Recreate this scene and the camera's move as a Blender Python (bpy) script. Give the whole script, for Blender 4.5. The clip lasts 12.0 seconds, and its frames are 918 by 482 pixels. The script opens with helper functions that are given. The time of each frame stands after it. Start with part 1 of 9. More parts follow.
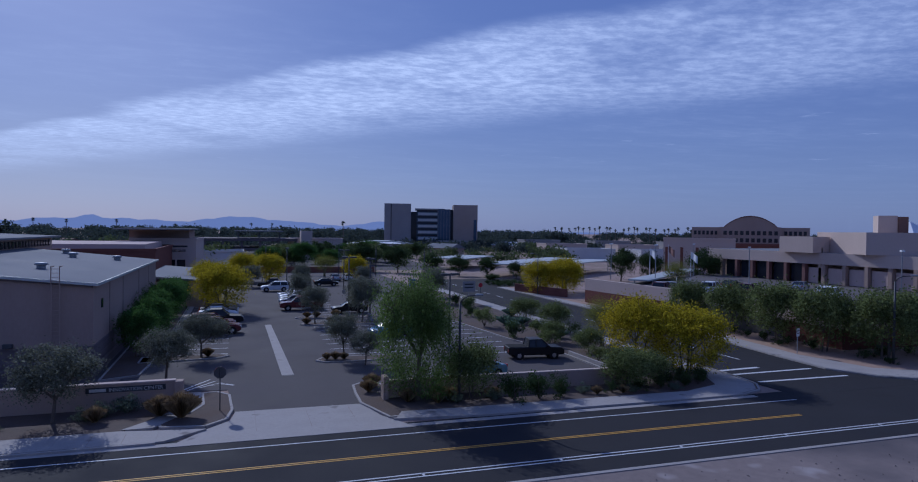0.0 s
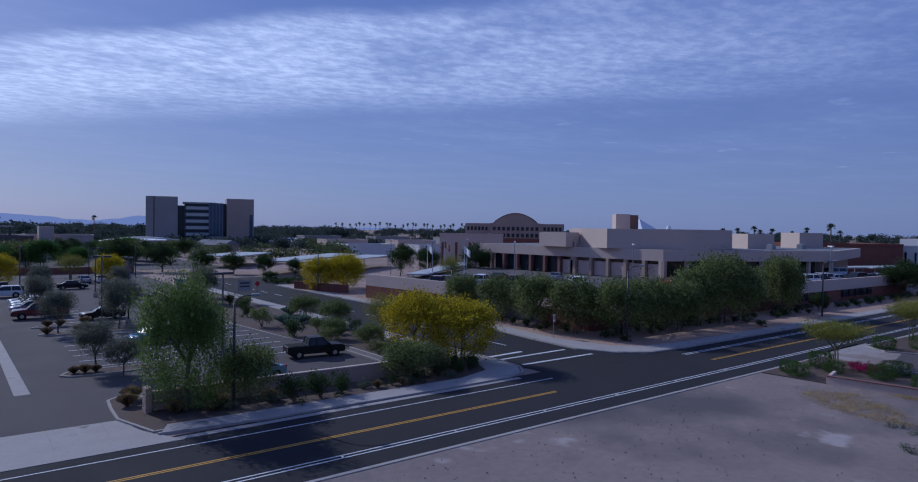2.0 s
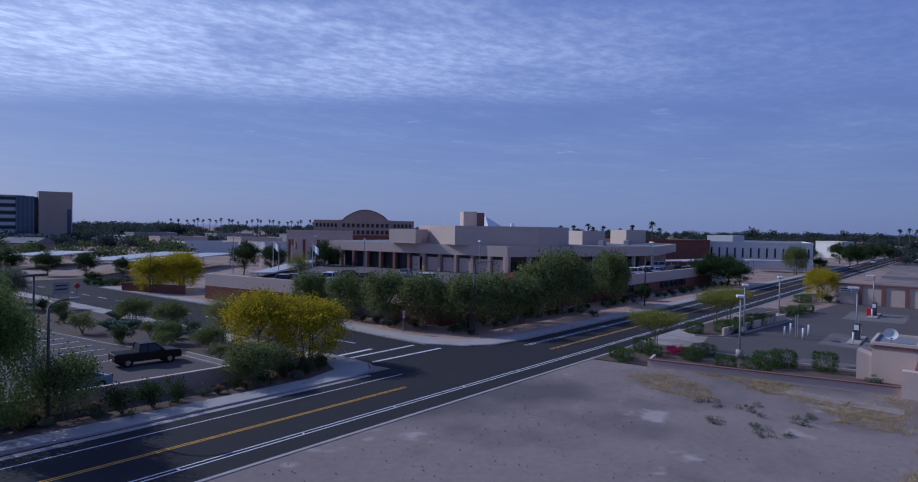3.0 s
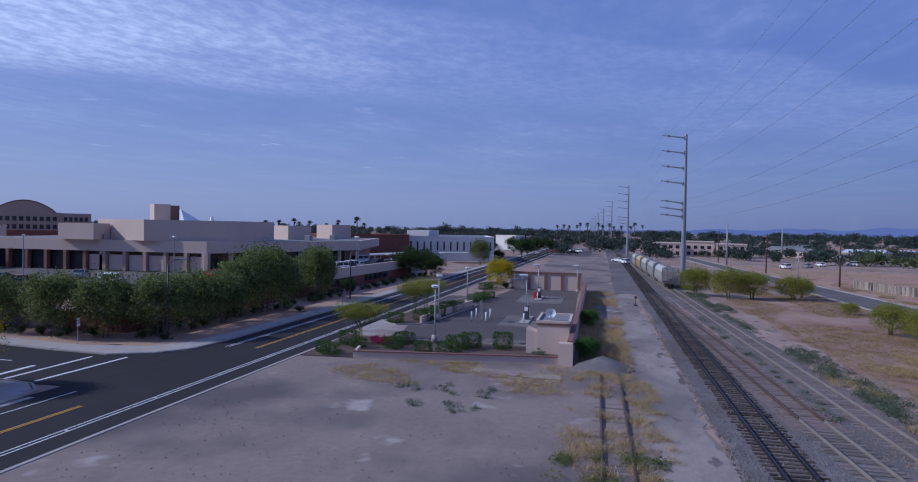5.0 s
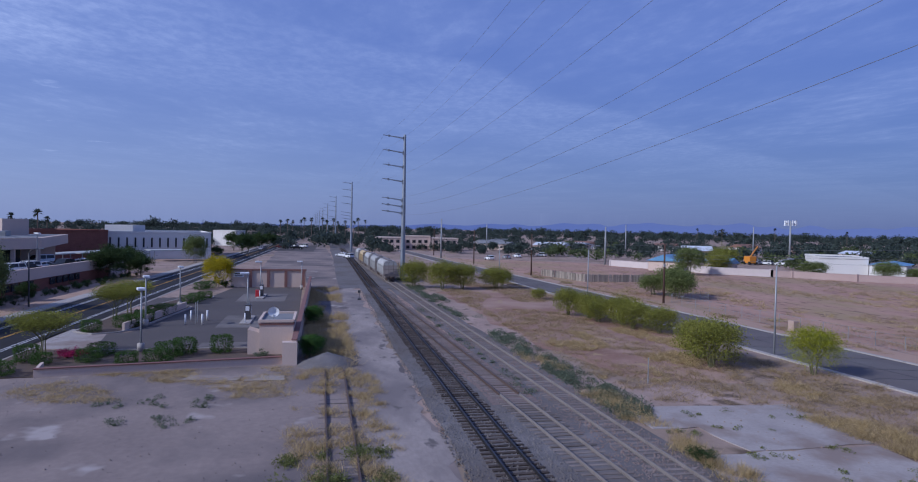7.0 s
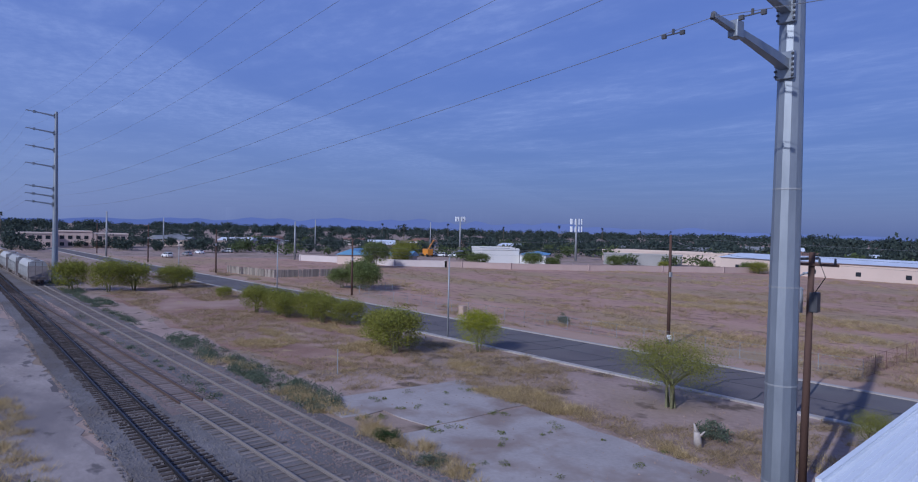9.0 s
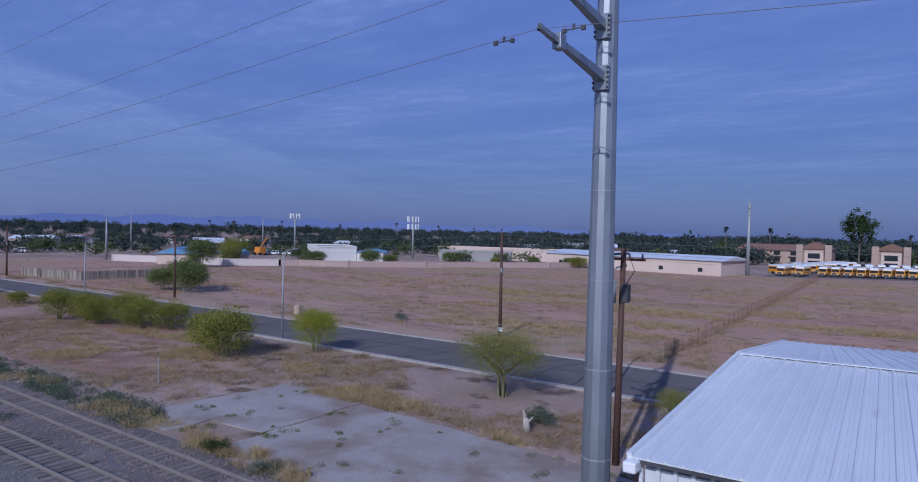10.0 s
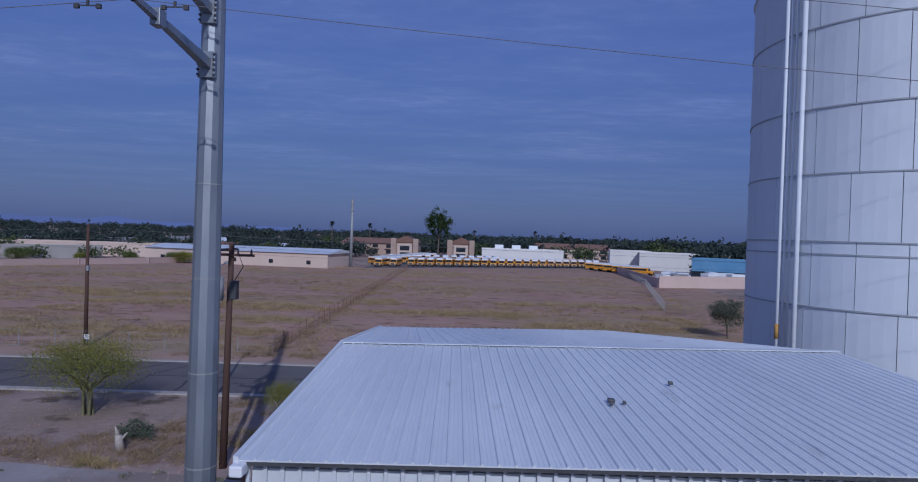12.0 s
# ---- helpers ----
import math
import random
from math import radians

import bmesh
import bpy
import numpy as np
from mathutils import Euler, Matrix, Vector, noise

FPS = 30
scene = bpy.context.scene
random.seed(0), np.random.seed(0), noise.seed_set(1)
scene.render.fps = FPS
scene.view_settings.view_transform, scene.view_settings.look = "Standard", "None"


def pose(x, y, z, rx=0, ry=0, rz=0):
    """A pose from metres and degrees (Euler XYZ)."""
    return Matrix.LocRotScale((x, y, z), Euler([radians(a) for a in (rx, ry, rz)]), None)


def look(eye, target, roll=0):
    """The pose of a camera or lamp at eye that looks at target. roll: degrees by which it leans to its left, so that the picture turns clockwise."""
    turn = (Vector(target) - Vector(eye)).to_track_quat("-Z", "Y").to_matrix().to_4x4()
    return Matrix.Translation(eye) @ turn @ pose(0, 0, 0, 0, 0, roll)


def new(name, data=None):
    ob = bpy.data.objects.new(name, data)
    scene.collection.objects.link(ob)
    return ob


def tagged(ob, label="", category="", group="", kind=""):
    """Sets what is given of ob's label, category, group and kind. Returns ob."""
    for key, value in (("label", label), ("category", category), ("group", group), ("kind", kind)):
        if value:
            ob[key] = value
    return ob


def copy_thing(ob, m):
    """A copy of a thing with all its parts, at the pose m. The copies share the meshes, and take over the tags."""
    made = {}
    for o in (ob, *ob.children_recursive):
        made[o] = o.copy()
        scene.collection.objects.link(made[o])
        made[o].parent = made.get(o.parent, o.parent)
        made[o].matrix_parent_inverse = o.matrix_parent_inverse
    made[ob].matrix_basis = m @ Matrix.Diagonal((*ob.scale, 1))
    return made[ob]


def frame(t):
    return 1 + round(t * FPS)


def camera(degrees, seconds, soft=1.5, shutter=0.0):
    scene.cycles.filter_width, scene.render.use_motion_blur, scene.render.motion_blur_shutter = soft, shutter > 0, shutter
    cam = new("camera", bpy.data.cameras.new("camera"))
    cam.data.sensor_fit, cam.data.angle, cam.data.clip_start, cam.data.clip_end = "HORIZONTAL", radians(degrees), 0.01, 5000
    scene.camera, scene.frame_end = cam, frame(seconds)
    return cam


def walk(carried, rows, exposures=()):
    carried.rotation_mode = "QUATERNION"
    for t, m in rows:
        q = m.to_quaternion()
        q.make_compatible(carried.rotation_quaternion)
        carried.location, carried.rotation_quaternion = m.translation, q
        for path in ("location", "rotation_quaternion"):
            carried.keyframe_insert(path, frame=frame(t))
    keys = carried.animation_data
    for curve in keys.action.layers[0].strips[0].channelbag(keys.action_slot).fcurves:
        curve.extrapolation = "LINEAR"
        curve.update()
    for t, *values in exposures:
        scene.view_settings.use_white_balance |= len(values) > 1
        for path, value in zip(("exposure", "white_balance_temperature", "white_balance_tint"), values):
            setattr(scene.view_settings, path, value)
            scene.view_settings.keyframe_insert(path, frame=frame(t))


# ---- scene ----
# ---- camera and its path ----
cam = camera(71.26, 12.0, 1.1)
PATH = [
    (0.0, pose(-0.080, 0.227, 11.221, 89.085, -0.766, -19.090)),
    (0.5, pose(-0.080, 0.232, 11.275, 89.029, -0.798, -22.584)),
    (1.0, pose(-0.072, 0.210, 11.306, 88.994, -0.797, -27.083)),
    (1.5, pose(-0.086, 0.188, 11.299, 88.972, -0.812, -32.438)),
    (2.0, pose(-0.066, 0.146, 11.303, 88.952, -0.813, -38.496)),
    (2.5, pose(-0.094, 0.085, 11.335, 88.894, -0.846, -45.754)),
    (3.0, pose(-0.071, 0.038, 11.335, 88.866, -0.907, -51.833)),
    (5.0, pose(-0.061, -0.014, 11.376, 88.844, -1.078, -77.650)),
    (5.5, pose(-0.023, 0.029, 11.490, 88.793, -1.107, -83.659)),
    (6.0, pose(-0.080, -0.060, 11.533, 88.788, -1.178, -89.573)),
    (6.5, pose(-0.117, -0.064, 11.557, 88.815, -1.179, -95.504)),
    (8.5, pose(-0.117, -0.073, 11.556, 88.941, -1.264, -122.562)),
    (9.0, pose(-0.124, -0.094, 11.568, 88.967, -1.285, -129.180)),
    (9.5, pose(-0.143, -0.058, 11.576, 89.005, -1.304, -136.276)),
    (10.0, pose(-0.122, -0.082, 11.581, 89.065, -1.360, -143.647)),
    (10.5, pose(-0.119, -0.133, 11.605, 89.119, -1.413, -151.097)),
    (11.0, pose(-0.125, -0.163, 11.610, 89.215, -1.533, -159.094)),
    (11.5, pose(-0.117, -0.202, 11.640, 89.297, -1.745, -167.931)),
    (12.0, pose(-0.133, -0.224, 11.683, 89.451, -1.913, -177.493)),
]
EXPOSURES = [(0.0, -0.47, 5040, 14), (3.0, -0.25, 5250, 14), (6.0, 0.06, 5420, 14), (9.5, -0.02, 5250, 14), (12.0, -0.50, 5220, 14)]
walk(cam, PATH, EXPOSURES)

# ---- sky, sun ----
SUN_AZ = -0.252          # clockwise from +y
SUN_EL = radians(32)


def build_world():
    w = bpy.data.worlds.new("world")
    scene.world = w
    w.use_nodes = True
    nt = w.node_tree
    nt.nodes.clear()
    N, L = nt.nodes.new, nt.links.new
    out = N("ShaderNodeOutputWorld")
    bg = N("ShaderNodeBackground")
    bg.inputs["Strength"].default_value = 0.10
    sky = N("ShaderNodeTexSky")
    sky.sky_type = "NISHITA"
    sky.sun_disc = False
    sky.sun_elevation = SUN_EL
    sky.sun_rotation = SUN_AZ
    sky.dust_density = 1.2
    sky.air_density = 1.0
    sky.ozone_density = 3.0
    tc = N("ShaderNodeTexCoord")
    sep = N("ShaderNodeSeparateXYZ")
    L(tc.outputs["Generated"], sep.inputs[0])

    def math_node(op, a, b=None, clamp=False):
        m = N("ShaderNodeMath")
        m.operation = op
        m.use_clamp = clamp
        for i, v in enumerate((a, b)):
            if v is None:
                continue
            if isinstance(v, (int, float)):
                m.inputs[i].default_value = v
            else:
                L(v, m.inputs[i])
        return m.outputs[0]

    def smooth(v, lo, hi):
        m = N("ShaderNodeMapRange")
        m.interpolation_type = "SMOOTHSTEP"
        L(v, m.inputs["Value"])
        m.inputs["From Min"].default_value = lo
        m.inputs["From Max"].default_value = hi
        return m.outputs["Result"]

    up = math_node("MAXIMUM", sep.outputs[2], 0.025)
    px = math_node("DIVIDE", sep.outputs[0], up)
    py = math_node("DIVIDE", sep.outputs[1], up)
    plane = N("ShaderNodeCombineXYZ")
    L(px, plane.inputs[0])
    L(py, plane.inputs[1])

    def noise_node(scale, detail, rough=0.55, stretch=(1, 1, 1), turn=0.0):
        mp = N("ShaderNodeMapping")
        mp.inputs["Scale"].default_value = stretch
        mp.inputs["Rotation"].default_value = (0, 0, turn)
        L(plane.outputs[0], mp.inputs[0])
        n = N("ShaderNodeTexNoise")
        n.inputs["Scale"].default_value = scale
        n.inputs["Detail"].default_value = detail
        n.inputs["Roughness"].default_value = rough
        L(mp.outputs[0], n.inputs["Vector"])
        return n.outputs["Fac"]

    warp = noise_node(0.7, 4)
    s = math_node("ADD", math_node("MULTIPLY", px, 0.816), math_node("MULTIPLY", py, 0.578))
    s = math_node("ADD", s, math_node("MULTIPLY", math_node("SUBTRACT", warp, 0.5), 0.7))
    # a long band of small ripples, sharp on its upper edge
    rise = smooth(s, 2.55, 2.9)
    fall = smooth(math_node("MULTIPLY", s, -1), -5.6, -3.5)
    band = math_node("MULTIPLY", rise, fall)
    band = math_node("MULTIPLY", band, math_node("ADD", math_node("MULTIPLY", smooth(py, 0.3, 4.2), 0.88), 0.12))
    ripple = smooth(noise_node(8.0, 8, 0.66, (1.0, 1.35, 1), 0.6), 0.36, 0.68)
    ripple = math_node("ADD", math_node("MULTIPLY", ripple, 0.50), 0.50)
    body = smooth(noise_node(1.1, 5), 0.25, 0.6)
    band = math_node("MULTIPLY", math_node("MULTIPLY", band, ripple), math_node("ADD", math_node("MULTIPLY", body, 0.6), 0.4))
    # thin veils elsewhere
    veil = smooth(noise_node(0.40, 7, 0.62, (1.0, 1.7, 1), 0.9), 0.35, 0.85)
    specks = smooth(noise_node(1.6, 5, 0.6), 0.62, 0.8)
    fine = smooth(noise_node(3.6, 5, 0.65, (1, 1.8, 1), 0.4), 0.4, 0.75)
    veil = math_node("MULTIPLY", veil, math_node("ADD", math_node("MULTIPLY", fine, 0.6), 0.4))
    sunny = smooth(py, -2.0, 5.0)
    specks = math_node("MULTIPLY", specks, sunny)
    fac = math_node("MAXIMUM", math_node("MULTIPLY", band, 0.88), math_node("MULTIPLY", veil, 0.19))
    fac = math_node("MAXIMUM", fac, math_node("MULTIPLY", specks, 0.30))
    low = smooth(sep.outputs[2], 0.02, 0.16)
    fac = math_node("MULTIPLY", fac, math_node("ADD", math_node("MULTIPLY", low, 0.85), 0.15), True)
    mix = N("ShaderNodeMix")
    mix.data_type = "RGBA"
    L(fac, mix.inputs["Factor"])
    # a smoky blue haze evens the clear sky out
    haze = N("ShaderNodeMix")
    haze.data_type = "RGBA"
    haze.inputs["Factor"].default_value = SKY_HAZE
    L(sky.outputs[0], haze.inputs["A"])
    grad = N("ShaderNodeMix")
    grad.data_type = "RGBA"
    L(smooth(sep.outputs[2], -0.02, 0.30), grad.inputs["Factor"])
    # the sky is deeper away from the sun
    north = smooth(sep.outputs[1], -0.9, 0.55)
    for key, deep, pale in (("A", SKY_LOW_SOUTH, SKY_LOW), ("B", SKY_TONE_SOUTH, SKY_TONE)):
        tone = N("ShaderNodeMix")
        tone.data_type = "RGBA"
        L(north, tone.inputs["Factor"])
        tone.inputs["A"].default_value = deep
        tone.inputs["B"].default_value = pale
        L(tone.outputs["Result"], grad.inputs[key])
    L(grad.outputs["Result"], haze.inputs["B"])
    L(haze.outputs["Result"], mix.inputs["A"])
    mix.inputs["B"].default_value = CLOUD_TONE
    L(mix.outputs["Result"], bg.inputs["Color"])
    L(bg.outputs[0], out.inputs["Surface"])


SKY_HAZE = 0.80
SKY_LOW = (2.5, 2.95, 4.75, 1)
SKY_LOW_SOUTH = (0.90, 1.22, 2.9, 1)
SKY_TONE_SOUTH = (1.20, 1.68, 4.2, 1)
SKY_TONE = (1.5, 2.05, 4.6, 1)
CLOUD_TONE = (8.8, 9.4, 11.2, 1)
build_world()

sun_data = bpy.data.lights.new("sun", "SUN")
sun_data.energy = 3.0
sun_data.angle = radians(0.6)
sun_data.color = (1.0, 0.93, 0.84)
sun = new("sun", sun_data)
SUN_DIR = Vector((math.sin(SUN_AZ) * math.cos(SUN_EL), math.cos(SUN_AZ) * math.cos(SUN_EL), math.sin(SUN_EL)))
sun.matrix_world = look(SUN_DIR * 200, (0, 0, 0))

# ---- materials ----


def ramp_mix(nt, fac, a, b):
    m = nt.nodes.new("ShaderNodeMix")
    m.data_type = "RGBA"
    nt.links.new(fac, m.inputs["Factor"])
    for key, v in (("A", a), ("B", b)):
        if isinstance(v, tuple):
            m.inputs[key].default_value = (*v, 1)
        else:
            nt.links.new(v, m.inputs[key])
    return m.outputs["Result"]


def surface(name, a, b, big=0.4, fine=6.0, rough=0.85, bump=0.25, metal=0.0, c=None, patch=0.06, random_by="", amount=0.5,
            bump_dist=0.02, coat=0.0, stretch=(1, 1, 1), spots=None):
    """Two scales of colour (a to b), a third tone c in large patches, relief, wear of the gloss."""
    m = bpy.data.materials.new(name)
    m.use_nodes = True
    nt = m.node_tree
    p = nt.nodes["Principled BSDF"]
    geo = nt.nodes.new("ShaderNodeNewGeometry")
    mp = nt.nodes.new("ShaderNodeMapping")
    mp.inputs["Scale"].default_value = stretch
    nt.links.new(geo.outputs["Position"], mp.inputs[0])

    def noise_fac(scale, detail, lo=0.3, hi=0.7, vec=None):
        n = nt.nodes.new("ShaderNodeTexNoise")
        n.inputs["Scale"].default_value = scale
        n.inputs["Detail"].default_value = detail
        n.inputs["Roughness"].default_value = 0.6
        nt.links.new(vec or mp.outputs[0], n.inputs["Vector"])
        r = nt.nodes.new("ShaderNodeMapRange")
        r.inputs["From Min"].default_value = lo
        r.inputs["From Max"].default_value = hi
        nt.links.new(n.outputs["Fac"], r.inputs["Value"])
        return r.outputs["Result"], n.outputs["Fac"]

    f1, _ = noise_fac(big, 5)
    f2, raw = noise_fac(fine, 6, 0.25, 0.75)
    mixed = nt.nodes.new("ShaderNodeMath")
    mixed.operation = "MULTIPLY_ADD"
    nt.links.new(f1, mixed.inputs[0])
    mixed.inputs[1].default_value = 0.55
    half = nt.nodes.new("ShaderNodeMath")
    half.operation = "MULTIPLY"
    nt.links.new(f2, half.inputs[0])
    half.inputs[1].default_value = 0.45
    nt.links.new(half.outputs[0], mixed.inputs[2])
    col = ramp_mix(nt, mixed.outputs[0], a, b)
    if c:
        f3, _ = noise_fac(patch, 4, 0.46, 0.62)
        col = ramp_mix(nt, f3, col, c)
    if spots:
        f4, _ = noise_fac(spots[1], 3, spots[2], spots[2] + 0.08)
        col = ramp_mix(nt, f4, col, spots[0])
    if random_by:
        if random_by == "object":
            info = nt.nodes.new("ShaderNodeObjectInfo")
            rnd = info.outputs["Random"]
        else:
            rnd = geo.outputs["Random Per Island"]
        hsv = nt.nodes.new("ShaderNodeHueSaturation")
        r = nt.nodes.new("ShaderNodeMapRange")
        r.inputs["To Min"].default_value = 1 - amount
        r.inputs["To Max"].default_value = 1 + amount
        nt.links.new(rnd, r.inputs["Value"])
        nt.links.new(r.outputs["Result"], hsv.inputs["Value"])
        nt.links.new(col, hsv.inputs["Color"])
        col = hsv.outputs["Color"]
    nt.links.new(col, p.inputs["Base Color"])
    rr = nt.nodes.new("ShaderNodeMapRange")
    rr.inputs["To Min"].default_value = max(rough - 0.12, 0.03)
    rr.inputs["To Max"].default_value = min(rough + 0.1, 1)
    nt.links.new(f1, rr.inputs["Value"])
    nt.links.new(rr.outputs["Result"], p.inputs["Roughness"])
    p.inputs["Metallic"].default_value = metal
    p.inputs["Coat Weight"].default_value = coat
    p.inputs["Specular IOR Level"].default_value = 0.12 if rough > 0.82 else 0.35
    if bump:
        bn = nt.nodes.new("ShaderNodeBump")
        bn.inputs["Strength"].default_value = bump
        bn.inputs["Distance"].default_value = bump_dist
        nt.links.new(raw, bn.inputs["Height"])
        nt.links.new(bn.outputs[0], p.inputs["Normal"])
    return m


def leaf_material(name, a, b, amount=0.45):
    m = surface(name, a, b, 0.5, 3.0, 0.9, 0, random_by="island", amount=amount)
    nt = m.node_tree
    p = nt.nodes["Principled BSDF"]
    tr = nt.nodes.new("ShaderNodeBsdfTranslucent")
    src = p.inputs["Base Color"].links[0].from_socket
    nt.links.new(src, tr.inputs["Color"])
    mx = nt.nodes.new("ShaderNodeMixShader")
    mx.inputs[0].default_value = 0.35
    out = nt.nodes["Material Output"]
    nt.links.new(p.outputs[0], mx.inputs[1])
    nt.links.new(tr.outputs[0], mx.inputs[2])
    nt.links.new(mx.outputs[0], out.inputs["Surface"])
    return m


M_GROUND = surface("desert_soil", (0.21, 0.148, 0.122), (0.46, 0.35, 0.30), 0.14, 2.4, 0.97, 0.5, c=(0.255, 0.195, 0.145), patch=0.05, spots=((0.135, 0.10, 0.075), 0.3, 0.57))
M_LOT = surface("bare_packed_lot", (0.185, 0.150, 0.138), (0.30, 0.245, 0.22), 0.13, 2.2, 0.97, 0.35, c=(0.125, 0.109, 0.109), patch=0.06, spots=((0.37, 0.325, 0.305), 0.22, 0.63))
M_FIELD = surface("red_field_soil", (0.275, 0.16, 0.122), (0.48, 0.315, 0.24), 0.10, 1.4, 0.95, 0.5, c=(0.33, 0.24, 0.145), patch=0.045, stretch=(0.6, 1.6, 1), spots=((0.19, 0.125, 0.09), 0.45, 0.565))
M_PALEDIRT = surface("pale_track_dirt", (0.22, 0.185, 0.17), (0.385, 0.335, 0.31), 0.3, 3.0, 0.97, 0.5, c=(0.19, 0.165, 0.16), patch=0.09, stretch=(0.7, 1.5, 1), spots=((0.14, 0.122, 0.118), 0.5, 0.60))
M_REDSOIL = surface("dark_red_weedy_soil", (0.17, 0.098, 0.072), (0.34, 0.215, 0.165), 0.16, 2.0, 0.97, 0.5, c=(0.36, 0.25, 0.20), patch=0.06, spots=((0.36, 0.27, 0.15), 0.35, 0.60))
M_VERGE = surface("sandy_verge", (0.33, 0.22, 0.165), (0.42, 0.30, 0.23), 0.3, 4, 0.95, 0.4)
M_GRAVEL = surface("brown_granite_gravel", (0.075, 0.058, 0.05), (0.16, 0.125, 0.108), 0.6, 18, 0.97, 0.8, c=(0.12, 0.088, 0.07), patch=0.3)
M_ASPHALT = surface("worn_asphalt", (0.027, 0.026, 0.029), (0.045, 0.044, 0.047), 0.25, 14, 0.92, 0.3, c=(0.034, 0.033, 0.035), patch=0.08)
M_LOTASPHALT = surface("grey_parking_asphalt", (0.085, 0.075, 0.074), (0.128, 0.114, 0.112), 0.2, 12, 0.93, 0.3, c=(0.10, 0.089, 0.087), patch=0.09)
M_OLDASPHALT = surface("old_grey_street_asphalt", (0.105, 0.092, 0.092), (0.165, 0.147, 0.145), 0.3, 8, 0.88, 0.3, c=(0.15, 0.14, 0.135), patch=0.1)
M_TAR = surface("crack_tar", (0.02, 0.02, 0.02), (0.035, 0.033, 0.035), 1, 9, 0.6, 0.1)
M_CONCRETE = surface("pale_concrete", (0.31, 0.285, 0.265), (0.44, 0.405, 0.375), 0.5, 9, 0.85, 0.15, spots=((0.24, 0.22, 0.205), 0.5, 0.62))
M_SLAB = surface("old_slab_concrete", (0.27, 0.24, 0.228), (0.41, 0.37, 0.35), 0.35, 5, 0.9, 0.25, c=(0.25, 0.20, 0.175), patch=0.22)
M_PAD = surface("grey_pad_concrete", (0.15, 0.135, 0.13), (0.22, 0.20, 0.19), 0.3, 5, 0.9, 0.2, c=(0.13, 0.118, 0.115), patch=0.15)
M_PINKWALL = surface("weathered_pink_block", (0.36, 0.27, 0.245), (0.45, 0.345, 0.315), 0.3, 5, 0.9, 0.2)
M_PALEWALL = surface("pale_rendered_wall", (0.50, 0.44, 0.42), (0.60, 0.53, 0.51), 0.3, 5, 0.9, 0.15)
M_WHITE_LINE = surface("white_road_paint", (0.55, 0.55, 0.56), (0.74, 0.74, 0.74), 2, 14, 0.7, 0.1)
M_YELLOW_LINE = surface("yellow_road_paint", (0.48, 0.25, 0.035), (0.62, 0.35, 0.06), 2, 14, 0.7, 0.1)
M_BALLAST = surface("grey_ballast", (0.085, 0.08, 0.082), (0.235, 0.217, 0.215), 0.8, 16, 0.95, 0.9, c=(0.13, 0.115, 0.11), patch=0.1)
M_BALLAST_RED = surface("rusty_ballast", (0.16, 0.115, 0.10), (0.27, 0.20, 0.18), 0.8, 16, 0.95, 0.9, c=(0.17, 0.14, 0.135), patch=0.1)
M_TIE = surface("creosoted_tie_wood", (0.045, 0.036, 0.032), (0.10, 0.08, 0.07), 1.5, 12, 0.9, 0.5, random_by="object", amount=0.35)
M_TIE_GREY = surface("weathered_tie_wood", (0.15, 0.125, 0.115), (0.235, 0.20, 0.18), 1.5, 12, 0.9, 0.5, random_by="object", amount=0.3)
M_RAIL = surface("rusty_rail_steel", (0.10, 0.065, 0.05), (0.19, 0.14, 0.12), 1, 12, 0.55, 0.2, metal=0.5)
M_RAIL_DARK = surface("worn_dark_rail_steel", (0.045, 0.042, 0.045), (0.10, 0.092, 0.092), 1, 12, 0.42, 0.2, metal=0.7)
M_RAIL_GREY = surface("dusty_rail_steel", (0.19, 0.165, 0.15), (0.28, 0.25, 0.235), 1, 12, 0.75, 0.2, metal=0.3)
M_STEEL = surface("galvanised_steel", (0.22, 0.245, 0.275), (0.325, 0.35, 0.385), 0.7, 5, 0.48, 0.08, metal=0.55, stretch=(1, 1, 0.3))
M_DARKSTEEL = surface("dark_painted_steel", (0.05, 0.05, 0.055), (0.085, 0.085, 0.09), 1, 8, 0.5, 0.1)
M_GREYSTEEL = surface("grey_painted_steel", (0.25, 0.26, 0.27), (0.36, 0.37, 0.38), 1, 8, 0.5, 0.1, metal=0.2)
M_WIRE = surface("aluminium_cable", (0.16, 0.16, 0.17), (0.22, 0.22, 0.23), 1, 5, 0.5, 0, metal=0.3)
M_WOODPOLE = surface("brown_pole_wood", (0.070, 0.042, 0.034), (0.120, 0.074, 0.058), 0.8, 7, 0.85, 0.4, stretch=(6, 6, 0.5))
M_WOODGREY = surface("grey_weathered_wood", (0.20, 0.17, 0.145), (0.33, 0.29, 0.25), 1, 7, 0.9, 0.4, stretch=(6, 6, 0.6), random_by="object", amount=0.3)
M_TIN = surface("white_coated_sheet_metal", (0.60, 0.63, 0.66), (0.72, 0.75, 0.78), 0.3, 3, 0.42, 0.06, metal=0.15, stretch=(1, 0.25, 1), spots=((0.52, 0.53, 0.54), 0.9, 0.66))
M_TANK = surface("white_tank_steel", (0.62, 0.65, 0.69), (0.73, 0.76, 0.80), 0.2, 2, 0.5, 0.04, stretch=(1, 1, 0.35), random_by="object", amount=0.035)
